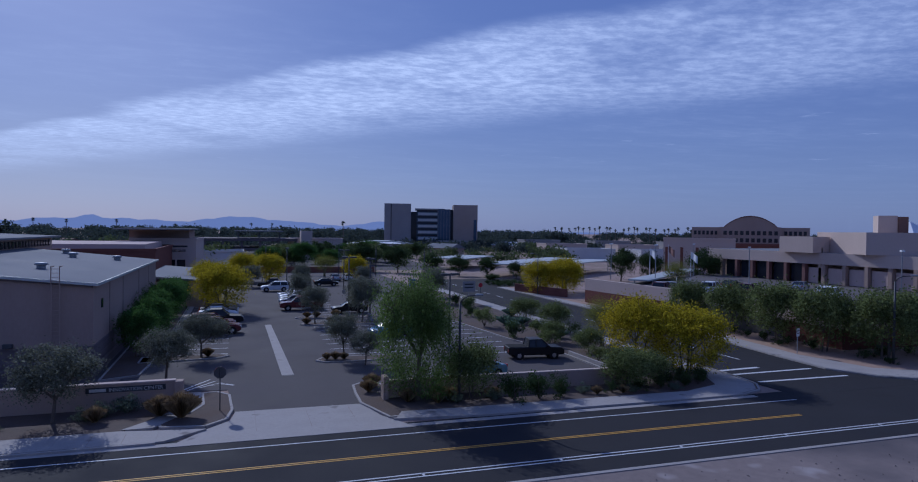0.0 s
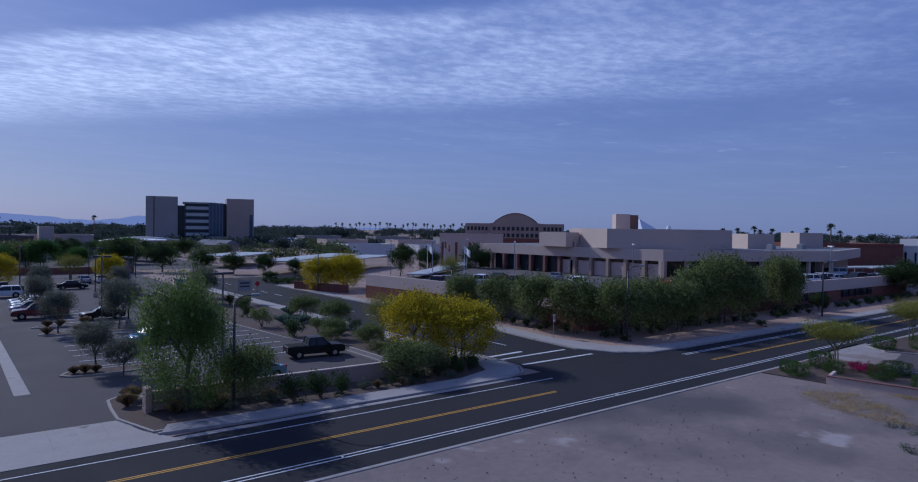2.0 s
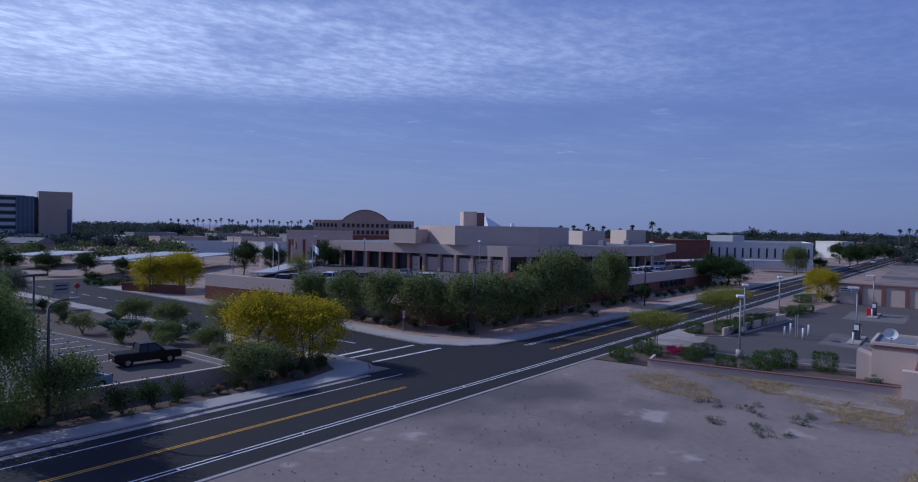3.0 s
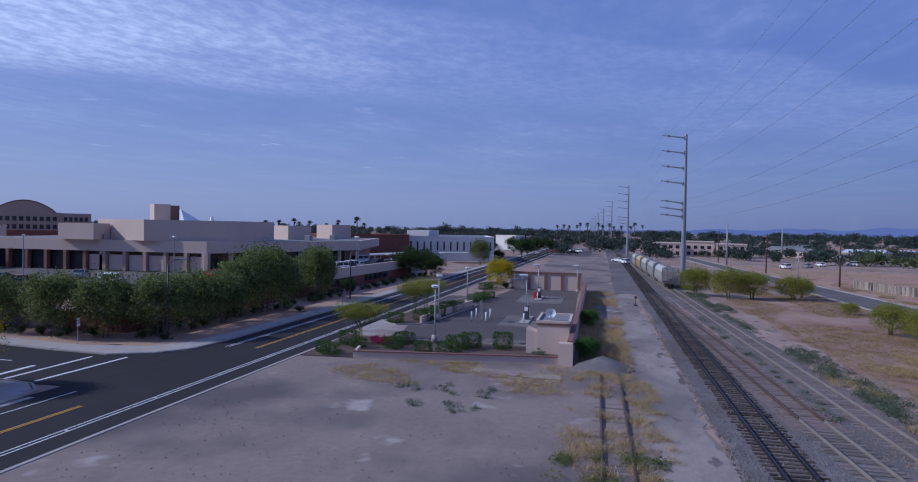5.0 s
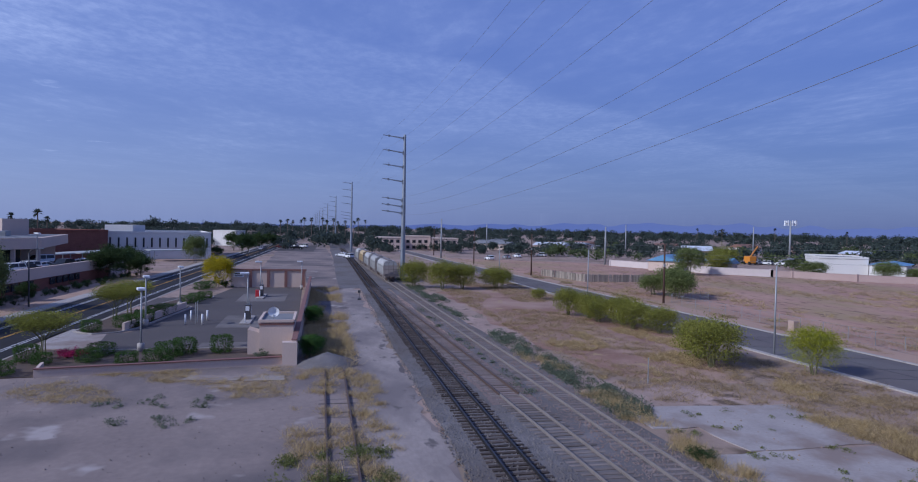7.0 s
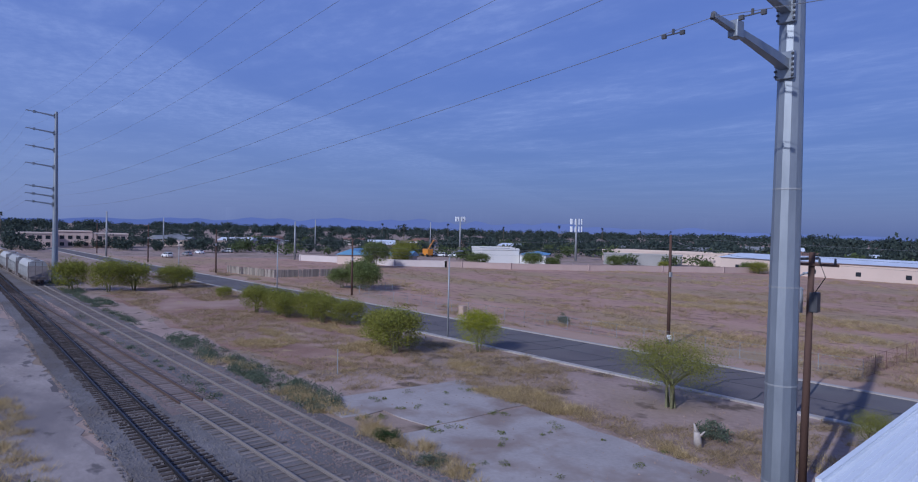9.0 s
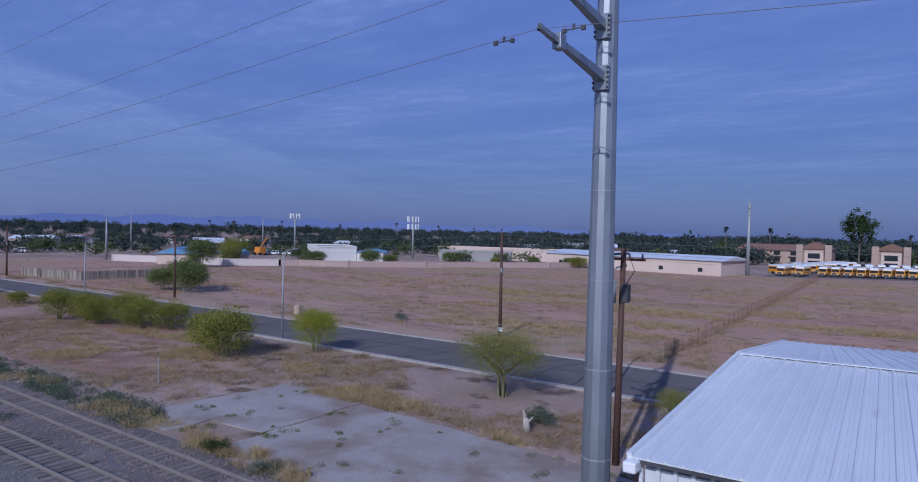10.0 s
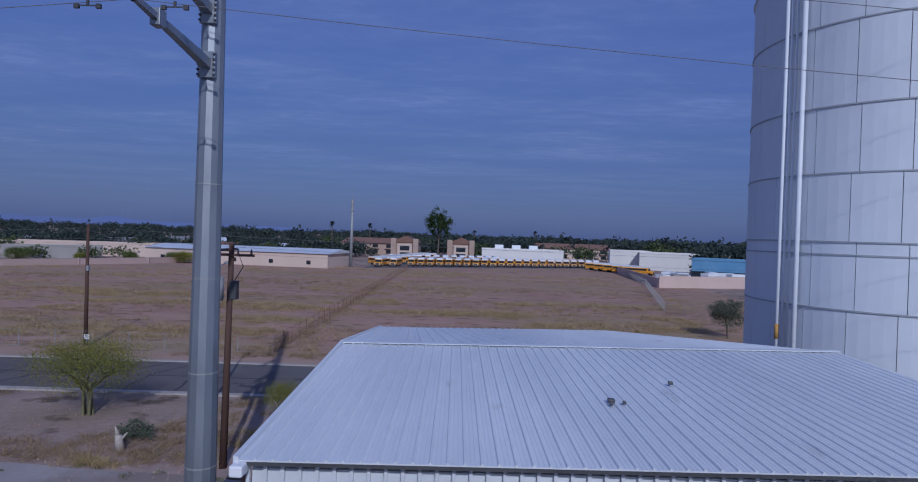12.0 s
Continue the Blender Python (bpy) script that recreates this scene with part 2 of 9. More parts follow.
M_TANKSEAM = surface("weathered_tank_seam", (0.30, 0.32, 0.34), (0.42, 0.44, 0.46), 1, 5, 0.6, 0.1)
M_RUSTPAINT = surface("rust_stained_pipe", (0.45, 0.24, 0.06), (0.6, 0.36, 0.12), 3, 9, 0.8, 0.2)
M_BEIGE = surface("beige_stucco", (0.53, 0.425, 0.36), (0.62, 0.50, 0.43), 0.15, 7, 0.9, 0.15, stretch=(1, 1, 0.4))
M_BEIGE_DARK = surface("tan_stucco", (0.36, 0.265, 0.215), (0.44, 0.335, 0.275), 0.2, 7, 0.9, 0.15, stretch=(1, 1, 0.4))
M_PINK = surface("pinkish_block", (0.50, 0.38, 0.33), (0.60, 0.47, 0.42), 0.3, 5, 0.9, 0.2)
M_BLOCK = surface("split_face_block", (0.13, 0.105, 0.105), (0.20, 0.165, 0.16), 0.6, 9, 0.9, 0.6, random_by="object", amount=0.2)
M_TANBLOCK = surface("tan_masonry_block", (0.33, 0.25, 0.20), (0.43, 0.335, 0.275), 0.6, 9, 0.9, 0.5, random_by="object", amount=0.12)
M_REDBRICK = surface("red_brown_brick", (0.16, 0.065, 0.05), (0.25, 0.11, 0.085), 0.5, 9, 0.9, 0.4, stretch=(1, 1, 3))
M_WHITEWALL = surface("white_painted_wall", (0.62, 0.60, 0.57), (0.74, 0.72, 0.69), 0.2, 5, 0.85, 0.1, stretch=(1, 1, 0.4))
M_ROOFGREY = surface("grey_membrane_roof", (0.18, 0.185, 0.195), (0.25, 0.255, 0.265), 0.15, 4, 0.95, 0.1, c=(0.21, 0.215, 0.225), patch=0.15)
M_ROOFTILE = surface("brown_tile_roof", (0.17, 0.10, 0.08), (0.25, 0.15, 0.12), 0.4, 8, 0.9, 0.4)
M_REDTRIM = surface("dull_red_trim", (0.17, 0.085, 0.075), (0.24, 0.125, 0.105), 0.7, 6, 0.8, 0.1)
M_BLUEROOF = surface("blue_metal_roof", (0.10, 0.24, 0.40), (0.16, 0.32, 0.50), 0.3, 3, 0.45, 0.05)
M_BLUE = surface("blue_plastic", (0.02, 0.06, 0.22), (0.03, 0.09, 0.30), 1, 5, 0.5, 0)
M_GLASS = surface("dark_window_glass", (0.02, 0.024, 0.03), (0.035, 0.04, 0.05), 0.2, 1, 0.12, 0)
M_GLASSBLUE = surface("blue_curtain_glass", (0.05, 0.08, 0.12), (0.09, 0.13, 0.18), 0.1, 1, 0.12, 0)
M_PANELGREY = surface("grey_stone_cladding", (0.27, 0.26, 0.25), (0.36, 0.345, 0.33), 0.12, 3, 0.8, 0.1)
M_COPPER = surface("bronze_cladding", (0.30, 0.24, 0.20), (0.44, 0.36, 0.31), 0.06, 2, 0.45, 0.05, metal=0.4)
M_SHADE = surface("pale_sunshade_metal", (0.42, 0.44, 0.42), (0.54, 0.56, 0.54), 0.3, 3, 0.5, 0, metal=0.2)
M_RUBBER = surface("tyre_rubber", (0.015, 0.015, 0.016), (0.03, 0.03, 0.03), 2, 12, 0.9, 0.2)
M_CHROME = surface("wheel_alloy", (0.45, 0.45, 0.46), (0.58, 0.58, 0.59), 2, 9, 0.35, 0, metal=0.8)
M_RED_LAMP = surface("red_lamp_lens", (0.30, 0.01, 0.01), (0.42, 0.02, 0.02), 3, 9, 0.25, 0)
M_WHITE_LAMP = surface("clear_lamp_lens", (0.6, 0.6, 0.6), (0.75, 0.75, 0.75), 3, 9, 0.2, 0)
M_BUS = surface("school_bus_yellow", (0.72, 0.30, 0.012), (0.80, 0.37, 0.02), 0.5, 5, 0.4, 0)
M_WHITEPAINT = surface("white_paint", (0.68, 0.69, 0.70), (0.80, 0.81, 0.82), 0.6, 5, 0.4, 0)
M_BLACKPAINT = surface("black_gloss_paint", (0.004, 0.004, 0.005), (0.008, 0.008, 0.009), 0.6, 5, 0.5, 0, coat=0.05)
M_SILVER = surface("silver_car_paint", (0.34, 0.35, 0.37), (0.42, 0.43, 0.45), 0.6, 5, 0.3, 0, metal=0.5, coat=0.5)
M_REDPAINT = surface("red_car_paint", (0.38, 0.015, 0.02), (0.46, 0.03, 0.03), 0.6, 5, 0.3, 0, coat=0.5)
M_MAROON = surface("maroon_car_paint", (0.10, 0.012, 0.018), (0.14, 0.02, 0.026), 0.6, 5, 0.3, 0, coat=0.5)
M_BLUEPAINT = surface("blue_car_paint", (0.02, 0.13, 0.30), (0.03, 0.18, 0.38), 0.6, 5, 0.3, 0, coat=0.5)
M_TEAL = surface("teal_car_paint", (0.09, 0.20, 0.24), (0.13, 0.26, 0.30), 0.6, 5, 0.3, 0, coat=0.5)
M_HOPPER = surface("dusty_hopper_paint", (0.29, 0.29, 0.285), (0.41, 0.41, 0.40), 0.4, 4, 0.7, 0.1, stretch=(1, 1, 0.3), random_by="object", amount=0.12)
M_HOPPER_TAN = surface("tan_hopper_paint", (0.38, 0.29, 0.16), (0.47, 0.37, 0.22), 0.4, 4, 0.7, 0.1, stretch=(1, 1, 0.3))
M_HOPPER_END = surface("sooty_wagon_end", (0.14, 0.12, 0.115), (0.22, 0.19, 0.18), 0.5, 4, 0.8, 0.1)
M_SIGNRED = surface("red_sign_face", (0.40, 0.02, 0.03), (0.48, 0.03, 0.04), 2, 8, 0.5, 0)
M_SIGNDARK = surface("dark_sign_face", (0.035, 0.035, 0.04), (0.05, 0.05, 0.055), 2, 8, 0.5, 0)
M_LETTER = surface("silver_letters", (0.55, 0.54, 0.52), (0.65, 0.64, 0.62), 2, 8, 0.5, 0)
M_ORANGE = surface("orange_machine_paint", (0.55, 0.20, 0.02), (0.62, 0.25, 0.03), 2, 8, 0.5, 0)
M_BARK = surface("grey_brown_bark", (0.10, 0.08, 0.065), (0.18, 0.15, 0.125), 1.5, 10, 0.95, 0.6)
M_BARK_GREEN = surface("green_palo_verde_bark", (0.14, 0.14, 0.075), (0.22, 0.21, 0.12), 1.5, 10, 0.9, 0.3)
M_DEADWOOD = surface("bleached_dead_wood", (0.32, 0.28, 0.25), (0.48, 0.43, 0.39), 2, 10, 0.9, 0.5)
L_YELLOW = leaf_material("yellow_blossom", (0.26, 0.25, 0.018), (0.60, 0.46, 0.018), 0.6)
L_PALO = leaf_material("yellow_green_foliage", (0.16, 0.18, 0.035), (0.30, 0.29, 0.06))
L_PALOBRIGHT = leaf_material("bright_yellow_green_foliage", (0.22, 0.25, 0.02), (0.38, 0.38, 0.04))
L_WILLOW = leaf_material("bright_green_foliage", (0.09, 0.145, 0.036), (0.185, 0.255, 0.068))
L_DARK = leaf_material("dark_green_foliage", (0.035, 0.06, 0.022), (0.075, 0.11, 0.04))
L_MESQ = leaf_material("mesquite_foliage", (0.09, 0.12, 0.042), (0.235, 0.27, 0.095), 0.55)
L_GREY = leaf_material("grey_green_foliage", (0.12, 0.13, 0.095), (0.21, 0.22, 0.16))
L_GREEN = leaf_material("fresh_green_foliage", (0.05, 0.11, 0.025), (0.10, 0.19, 0.05))
L_HEDGE = leaf_material("clipped_hedge_foliage", (0.045, 0.085, 0.022), (0.085, 0.15, 0.04))
L_GARDEN = leaf_material("garden_foliage", (0.075, 0.10, 0.045), (0.135, 0.165, 0.07), 0.35)
# the blue of the distance haze is mixed into this green
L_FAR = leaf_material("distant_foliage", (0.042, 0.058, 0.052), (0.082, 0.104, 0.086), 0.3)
L_PINKFLOWER = leaf_material("magenta_blossom", (0.25, 0.02, 0.08), (0.40, 0.04, 0.13))
L_DRY = leaf_material("dry_straw_grass", (0.38, 0.285, 0.135), (0.55, 0.43, 0.235), 0.35)
L_DRYDULL = leaf_material("dull_straw", (0.30, 0.225, 0.125), (0.44, 0.335, 0.20), 0.35)
L_WEED = leaf_material("olive_weeds", (0.12, 0.14, 0.045), (0.22, 0.235, 0.08), 0.35)
L_BRUSH = leaf_material("grey_green_brush", (0.10, 0.125, 0.085), (0.17, 0.20, 0.135), 0.35)
L_ORANGE = leaf_material("tawny_ornamental_grass", (0.24, 0.17, 0.09), (0.42, 0.32, 0.18), 0.4)
L_AGAVE = leaf_material("blue_green_agave", (0.11, 0.17, 0.12), (0.17, 0.24, 0.17), 0.25)

# ---- building blocks ----


class Mesh:
    """Collects verts and faces, then links them as one object."""

    def __init__(self):
        self.v, self.f = [], []

    def add(self, verts, faces):
        n = len(self.v)
        self.v += [tuple(p) for p in verts]
        self.f += [tuple(i + n for i in q) for q in faces]
        return self

    def box(self, x0, y0, z0, x1, y1, z1, bevel=0.0):
        if bevel:
            bm = bmesh.new()
            bmesh.ops.create_cube(bm, size=1)
            for p in bm.verts:
                p.co = Vector(((x0 + x1) / 2 + p.co.x * (x1 - x0), (y0 + y1) / 2 + p.co.y * (y1 - y0), (z0 + z1) / 2 + p.co.z * (z1 - z0)))
            bmesh.ops.bevel(bm, geom=bm.edges[:], offset=bevel, segments=2, affect="EDGES", profile=0.5)
            bm.verts.index_update()
            self.add([p.co for p in bm.verts], [[p.index for p in q.verts] for q in bm.faces])
            bm.free()
            return self
        return self.add([(x0, y0, z0), (x1, y0, z0), (x1, y1, z0), (x0, y1, z0), (x0, y0, z1), (x1, y0, z1), (x1, y1, z1), (x0, y1, z1)],
                        [(3, 2, 1, 0), (4, 5, 6, 7), (0, 1, 5, 4), (1, 2, 6, 5), (2, 3, 7, 6), (3, 0, 4, 7)])

    def bar(self, p0, p1, w, h):
        """A square bar from p0 to p1, w across and h deep."""
        p0, p1 = Vector(p0), Vector(p1)
        d = (p1 - p0).normalized()
        side = d.cross(Vector((0, 0, 1)))
        side = Vector((1, 0, 0)) if side.length < 1e-4 else side.normalized()
        up = side.cross(d)
        c = [(-1, -1), (1, -1), (1, 1), (-1, 1)]
        vs = [p + side * (a * w / 2) + up * (b * h / 2) for p in (p0, p1) for a, b in c]
        return self.add(vs, [(0, 1, 2, 3), (7, 6, 5, 4), (0, 4, 5, 1), (1, 5, 6, 2), (2, 6, 7, 3), (3, 7, 4, 0)])

    def tube(self, p0, p1, r0, r1=None, seg=8, caps=True):
        r1 = r0 if r1 is None else r1
        p0, p1 = Vector(p0), Vector(p1)
        d = (p1 - p0).normalized()
        side = d.orthogonal().normalized() if abs(d.z) < 0.99 else Vector((1, 0, 0))
        up = d.cross(side)
        vs = []
        for p, r in ((p0, r0), (p1, r1)):
            for k in range(seg):
                a = 2 * math.pi * k / seg
                vs.append(p + (side * math.cos(a) + up * math.sin(a)) * r)
        fs = [(k, (k + 1) % seg, seg + (k + 1) % seg, seg + k) for k in range(seg)]
        if caps:
            fs += [tuple(range(seg))[::-1], tuple(range(seg, 2 * seg))]
        return self.add(vs, fs)

    def path(self, pts, r, seg=6):
        """One connected tube along a line of points."""
        pts = [Vector(p) for p in pts]
        vs, fs = [], []
        for k, p in enumerate(pts):
            d = (pts[min(k + 1, len(pts) - 1)] - pts[max(k - 1, 0)]).normalized()
            side = d.cross(Vector((0.03, 0.05, 1))).normalized()
            up = side.cross(d)
            vs += [p + (side * math.cos(2 * math.pi * j / seg) + up * math.sin(2 * math.pi * j / seg)) * r for j in range(seg)]
        for k in range(len(pts) - 1):
            fs += [(k * seg + j, k * seg + (j + 1) % seg, (k + 1) * seg + (j + 1) % seg, (k + 1) * seg + j) for j in range(seg)]
        return self.add(vs, fs + [tuple(range(seg))[::-1], tuple(range(len(vs) - seg, len(vs)))])

    def loft(self, rings):
        """One skin over rings of equal length, closed at both ends."""
        n = len(rings[0])
        vs = [v for r in rings for v in r]
        fs = [tuple(range(n))[::-1], tuple(range(len(vs) - n, len(vs)))]
        for k in range(len(rings) - 1):
            fs += [(k * n + j, k * n + (j + 1) % n, (k + 1) * n + (j + 1) % n, (k + 1) * n + j) for j in range(n)]
        return self.add(vs, fs)

    def prism(self, poly, z0, z1):
        """An upright prism over a plan polygon (counter-clockwise); z1 may be one height or one for each corner."""
        n = len(poly)
        tops = z1 if isinstance(z1, (list, tuple)) else [z1] * n
        vs = [(x, y, z0) for x, y in poly] + [(x, y, z) for (x, y), z in zip(poly, tops)]
        fs = [tuple(range(n))[::-1], tuple(range(n, 2 * n))] + [(k, (k + 1) % n, n + (k + 1) % n, n + k) for k in range(n)]
        return self.add(vs, fs)

    def side_profile(self, pts, y0, y1):
        """Extrudes a profile in x, z across y."""
        n = len(pts)
        vs = [(x, y0, z) for x, z in pts] + [(x, y1, z) for x, z in pts]
        fs = [tuple(range(n)), tuple(range(n, 2 * n))[::-1]] + [(k, n + k, n + (k + 1) % n, (k + 1) % n) for k in range(n)]
        return self.add(vs, fs)

    def data(self, name, material, smooth=False):
        me = bpy.data.meshes.new(name)
        me.from_pydata(self.v, [], self.f)
        me.materials.append(material)
        if smooth:
            me.polygons.foreach_set("use_smooth", [True] * len(me.polygons))
        me.update()
        return me


def part(name, m, material, parent=None, label="", smooth=False):
    """One mesh object, under a thing or a part when there is one."""
    me = m.data(name, material, smooth) if isinstance(m, Mesh) else m
    ob = new(name, me)
    if parent:
        ob.parent = parent
    return tagged(ob, label)


def thing(name, label, category, x=0, y=0, z=0, turn=0, group="", kind=""):
    ob = new(name)
    ob.empty_display_size = 0.2
    ob.matrix_world = pose(x, y, z, 0, 0, turn)
    return tagged(ob, label, category, group, kind)


def setting(name, m, material, label, smooth=False):
    return tagged(part(name, m, material, None, "", smooth), label, kind="structure")


def place(ob, x, y, z=0, turn=0, size=1.0, size_z=None):
    """A copy of a thing at another place."""
    c = copy_thing(ob, pose(x, y, z, 0, 0, turn))
    c.scale = (size, size, size_z or size)
    return c


def bare(me_verts, me_faces, name, material):
    me = bpy.data.meshes.new(name)
    me.from_pydata(me_verts, [], me_faces)
    me.materials.append(material)
    me.update()
    return me


def leaves_mesh(name, material, pos, size, rng, aspect=0.55, hang=0.0):
    """Small four-sided leaves at the rows of pos, each turned its own way; hang lets them point down."""
    n = len(pos)
    a = rng.normal(size=(n, 3))
    a[:, 2] -= hang * 2.5
    a /= np.linalg.norm(a, axis=1)[:, None]
    b = np.cross(a, rng.normal(size=(n, 3)))
    b /= np.linalg.norm(b, axis=1)[:, None] + 1e-9
    s = size * rng.uniform(0.6, 1.35, (n, 1))
    u, w = a * s, b * s * aspect
    v = np.stack([pos - u * 0.5, pos + w * 0.5, pos + u * 0.5, pos - w * 0.5], 1).reshape(-1, 3)
    f = np.arange(4 * n).reshape(n, 4)
    return bare(v.tolist(), f.tolist(), name, material)


def grow(rng, base, h, spread, forks, levels, r, lean=0.5, up=0.35):
    """Limbs as (p0, p1, r0, r1) and their tips."""
    limbs, tips = [], []

    def branch(p, d, length, r0, level):
        q = p + d * length
        r1 = r0 * 0.62
        limbs.append((p, q, r0, r1))
        if level == 0:
            tips.append(q)
            return
        for k in range(forks):
            turn = rng.uniform(0, 2 * math.pi) if k == 0 else turn + 2 * math.pi / forks + rng.uniform(-0.5, 0.5)
            side = Vector((math.cos(turn), math.sin(turn), 0)) * spread
            e = (d * lean + side * rng.uniform(0.6, 1.2) + Vector((0, 0, up * rng.uniform(0.5, 1.4)))).normalized()
            branch(q, e, length * rng.uniform(0.62, 0.9), r1, level - 1)
            tips.append(q) if level == 1 else None

    branch(Vector(base), Vector((rng.uniform(-0.1, 0.1), rng.uniform(-0.1, 0.1), 1)).normalized(), h, r, levels)
    return limbs, tips


def make_tree(name, label, seed, height, width, leaf, bark, n, size, stems=1, trunk_h=0.28, hang=0.0, clump=0.13, base_gap=0.25, top_flat=1.0, category="tree", group="", aspect=0.55, loose=0.25):
    """A tapered trunk with forked limbs, and a crown of clumped leaves with gaps; it stands at the origin."""
    rng = np.random.default_rng(seed)
    t = thing(name, label, category, group=group)
    wood = Mesh()
    centres = []
    for k in range(stems):
        a = 2 * math.pi * k / max(stems, 1) + rng.uniform(0, 1)
        off = 0.0 if stems == 1 else 0.15 * width * 0.25
        limbs, tips = grow(rng, (off * math.cos(a), off * math.sin(a), 0), height * trunk_h, 0.75, 3, 3, height * (0.022 if stems == 1 else 0.015))
        top = max(q.z for q in tips)
        reach = max(math.hypot(q.x, q.y) for q in tips) + 1e-6
        kz = height * 0.86 / top
        kr = width * 0.40 / reach
        fix = lambda p: Vector((p.x * (1 + (kr - 1) * min(1, p.z / (height * trunk_h))), p.y * (1 + (kr - 1) * min(1, p.z / (height * trunk_h))), p.z * kz))
        for p, q, r0, r1 in limbs:
            wood.tube(fix(p), fix(q), r0, r1, 7, False)
        centres += [fix(q) for q in tips]
    part("trunk", wood, bark, t, smooth=True)
    c = np.array([tuple(q) for q in centres])
    # extra clumps fill an uneven dome
    m = max(14, int(len(c) * 0.9))
    u = rng.normal(size=(m, 3))
    u /= np.linalg.norm(u, axis=1)[:, None]
    rad = rng.uniform(0.5, 1.0, (m, 1)) ** 0.5
    lo = height * base_gap
    extra = u * rad * np.array([width * 0.43, width * 0.43, (height - lo) * 0.46 * top_flat]) + np.array([0, 0, (height + lo) / 2])
    c = np.concatenate([c, extra])
    c = c[c[:, 2] > lo * 0.8]
    weight = rng.uniform(0.3, 1.0, len(c))
    pick = rng.choice(len(c), n, p=weight / weight.sum())
    rr = clump * width * rng.uniform(0.6, 1.5, len(c))
    d = rng.normal(size=(n, 3)) * 0.55
    pos = c[pick] + d * rr[pick][:, None] * np.array([1, 1, 0.75 + hang * 1.6])
    if hang:
        pos[:, 2] -= np.abs(rng.normal(size=n)) * hang * height * 0.14
    stray = rng.random(n) < loose * 0.25
    pos[stray] += rng.normal(size=(stray.sum(), 3)) * clump * width * 0.6
    pos[:, 2] = np.maximum(pos[:, 2], height * 0.06)
    part("crown", leaves_mesh("crown", leaf, pos, size, rng, aspect, hang), leaf, t)
    return t


def make_shrub(name, label, seed, height, width, leaf, n, size, category="shrub", group="", clipped=False, bark=None):
    rng = np.random.default_rng(seed)
    t = thing(name, label, category, group=group)
    wood = Mesh()
    for k in range(6):
        a = 2 * math.pi * k / 6 + rng.uniform(-0.3, 0.3)
        wood.tube((0.03 * math.cos(a), 0.03 * math.sin(a), 0), (0.3 * width * math.cos(a), 0.3 * width * math.sin(a), height * 0.7), 0.03, 0.012, 5, False)
    part("woody_base", wood, bark or M_BARK, t)
    u = rng.normal(size=(n, 3))
    u /= np.linalg.norm(u, axis=1)[:, None]
    if clipped:
        rad = rng.uniform(0.75, 1.0, (n, 1)) + rng.normal(size=(n, 1)) * 0.03
        q = np.sign(u) * np.abs(u) ** 0.7
        q /= np.maximum(np.abs(q).max(1)[:, None], 0.82)
        pos = q * rad * np.array([width / 2, width / 2, height * 0.48]) + np.array([0, 0, height * 0.52])
    else:
        m = 16
        cc = rng.normal(size=(m, 3)) * np.array([width * 0.22, width * 0.22, height * 0.16]) + np.array([0, 0, height * 0.52])
        pick = rng.integers(0, m, n)
        pos = cc[pick] + u * rng.uniform(0.2, 1, (n, 1)) * np.array([width * 0.24, width * 0.24, height * 0.26])
    pos[:, 2] = np.clip(pos[:, 2], 0.03, None)
    part("foliage", leaves_mesh("foliage", leaf, pos, size, rng), leaf, t)
    return t


def blades(rng, pts, h, spread, count, width=0.03):
    """Grass blades as slim triangles round each (x, y, z, size)."""
    pts = np.asarray(pts, float)
    n = len(pts) * count
    p = np.repeat(pts, count, axis=0)
    k = p[:, 3:4]
    foot = p[:, :3] + np.concatenate([rng.normal(size=(n, 2)) * spread * 0.45 * k, np.zeros((n, 1))], 1)
    tip = foot + np.concatenate([rng.normal(size=(n, 2)) * spread * 0.6 * k, np.abs(rng.normal(1, 0.3, (n, 1))) * h * k], 1)
    a = rng.uniform(0, 2 * math.pi, n)
    side = np.stack([np.cos(a), np.sin(a), np.zeros(n)], 1) * width * k
    v = np.stack([foot - side, foot + side, tip], 1).reshape(-1, 3)
    return v.tolist(), np.arange(3 * n).reshape(n, 3).tolist()


def grass_stuff(name, label, pts, h, spread, count, material, seed, width=0.03):
    rng = np.random.default_rng(seed)
    v, f = blades(rng, pts, h, spread, count, width)
    return tagged(part(name, bare(v, f, name, material), material), label, "grass", kind="stuff")


def ragged(poly, step=2.0, jitter=0.5, seed=1):
    """A plan outline with an uneven edge."""
    rng = random.Random(seed)
    out = []
    for (x0, y0), (x1, y1) in zip(poly, poly[1:] + poly[:1]):
        k = max(1, int(math.hypot(x1 - x0, y1 - y0) / step))
        for i in range(k):
            out.append((x0 + (x1 - x0) * i / k + rng.uniform(-jitter, jitter), y0 + (y1 - y0) * i / k + rng.uniform(-jitter, jitter)))
    return out


def sheet(name, poly, z, material, label, thick=0.02):
    return setting(name, Mesh().prism(poly, z - thick, z), material, label)


def road_y(x, v):
    return v - 0.017 * x


def strip(x0, x1, v0, v1):
    return [(x0, road_y(x0, v0)), (x1, road_y(x1, v0)), (x1, road_y(x1, v1)), (x0, road_y(x0, v1))]


def rect(x0, y0, x1, y1):
    return [(x0, y0), (x1, y0), (x1, y1), (x0, y1)]


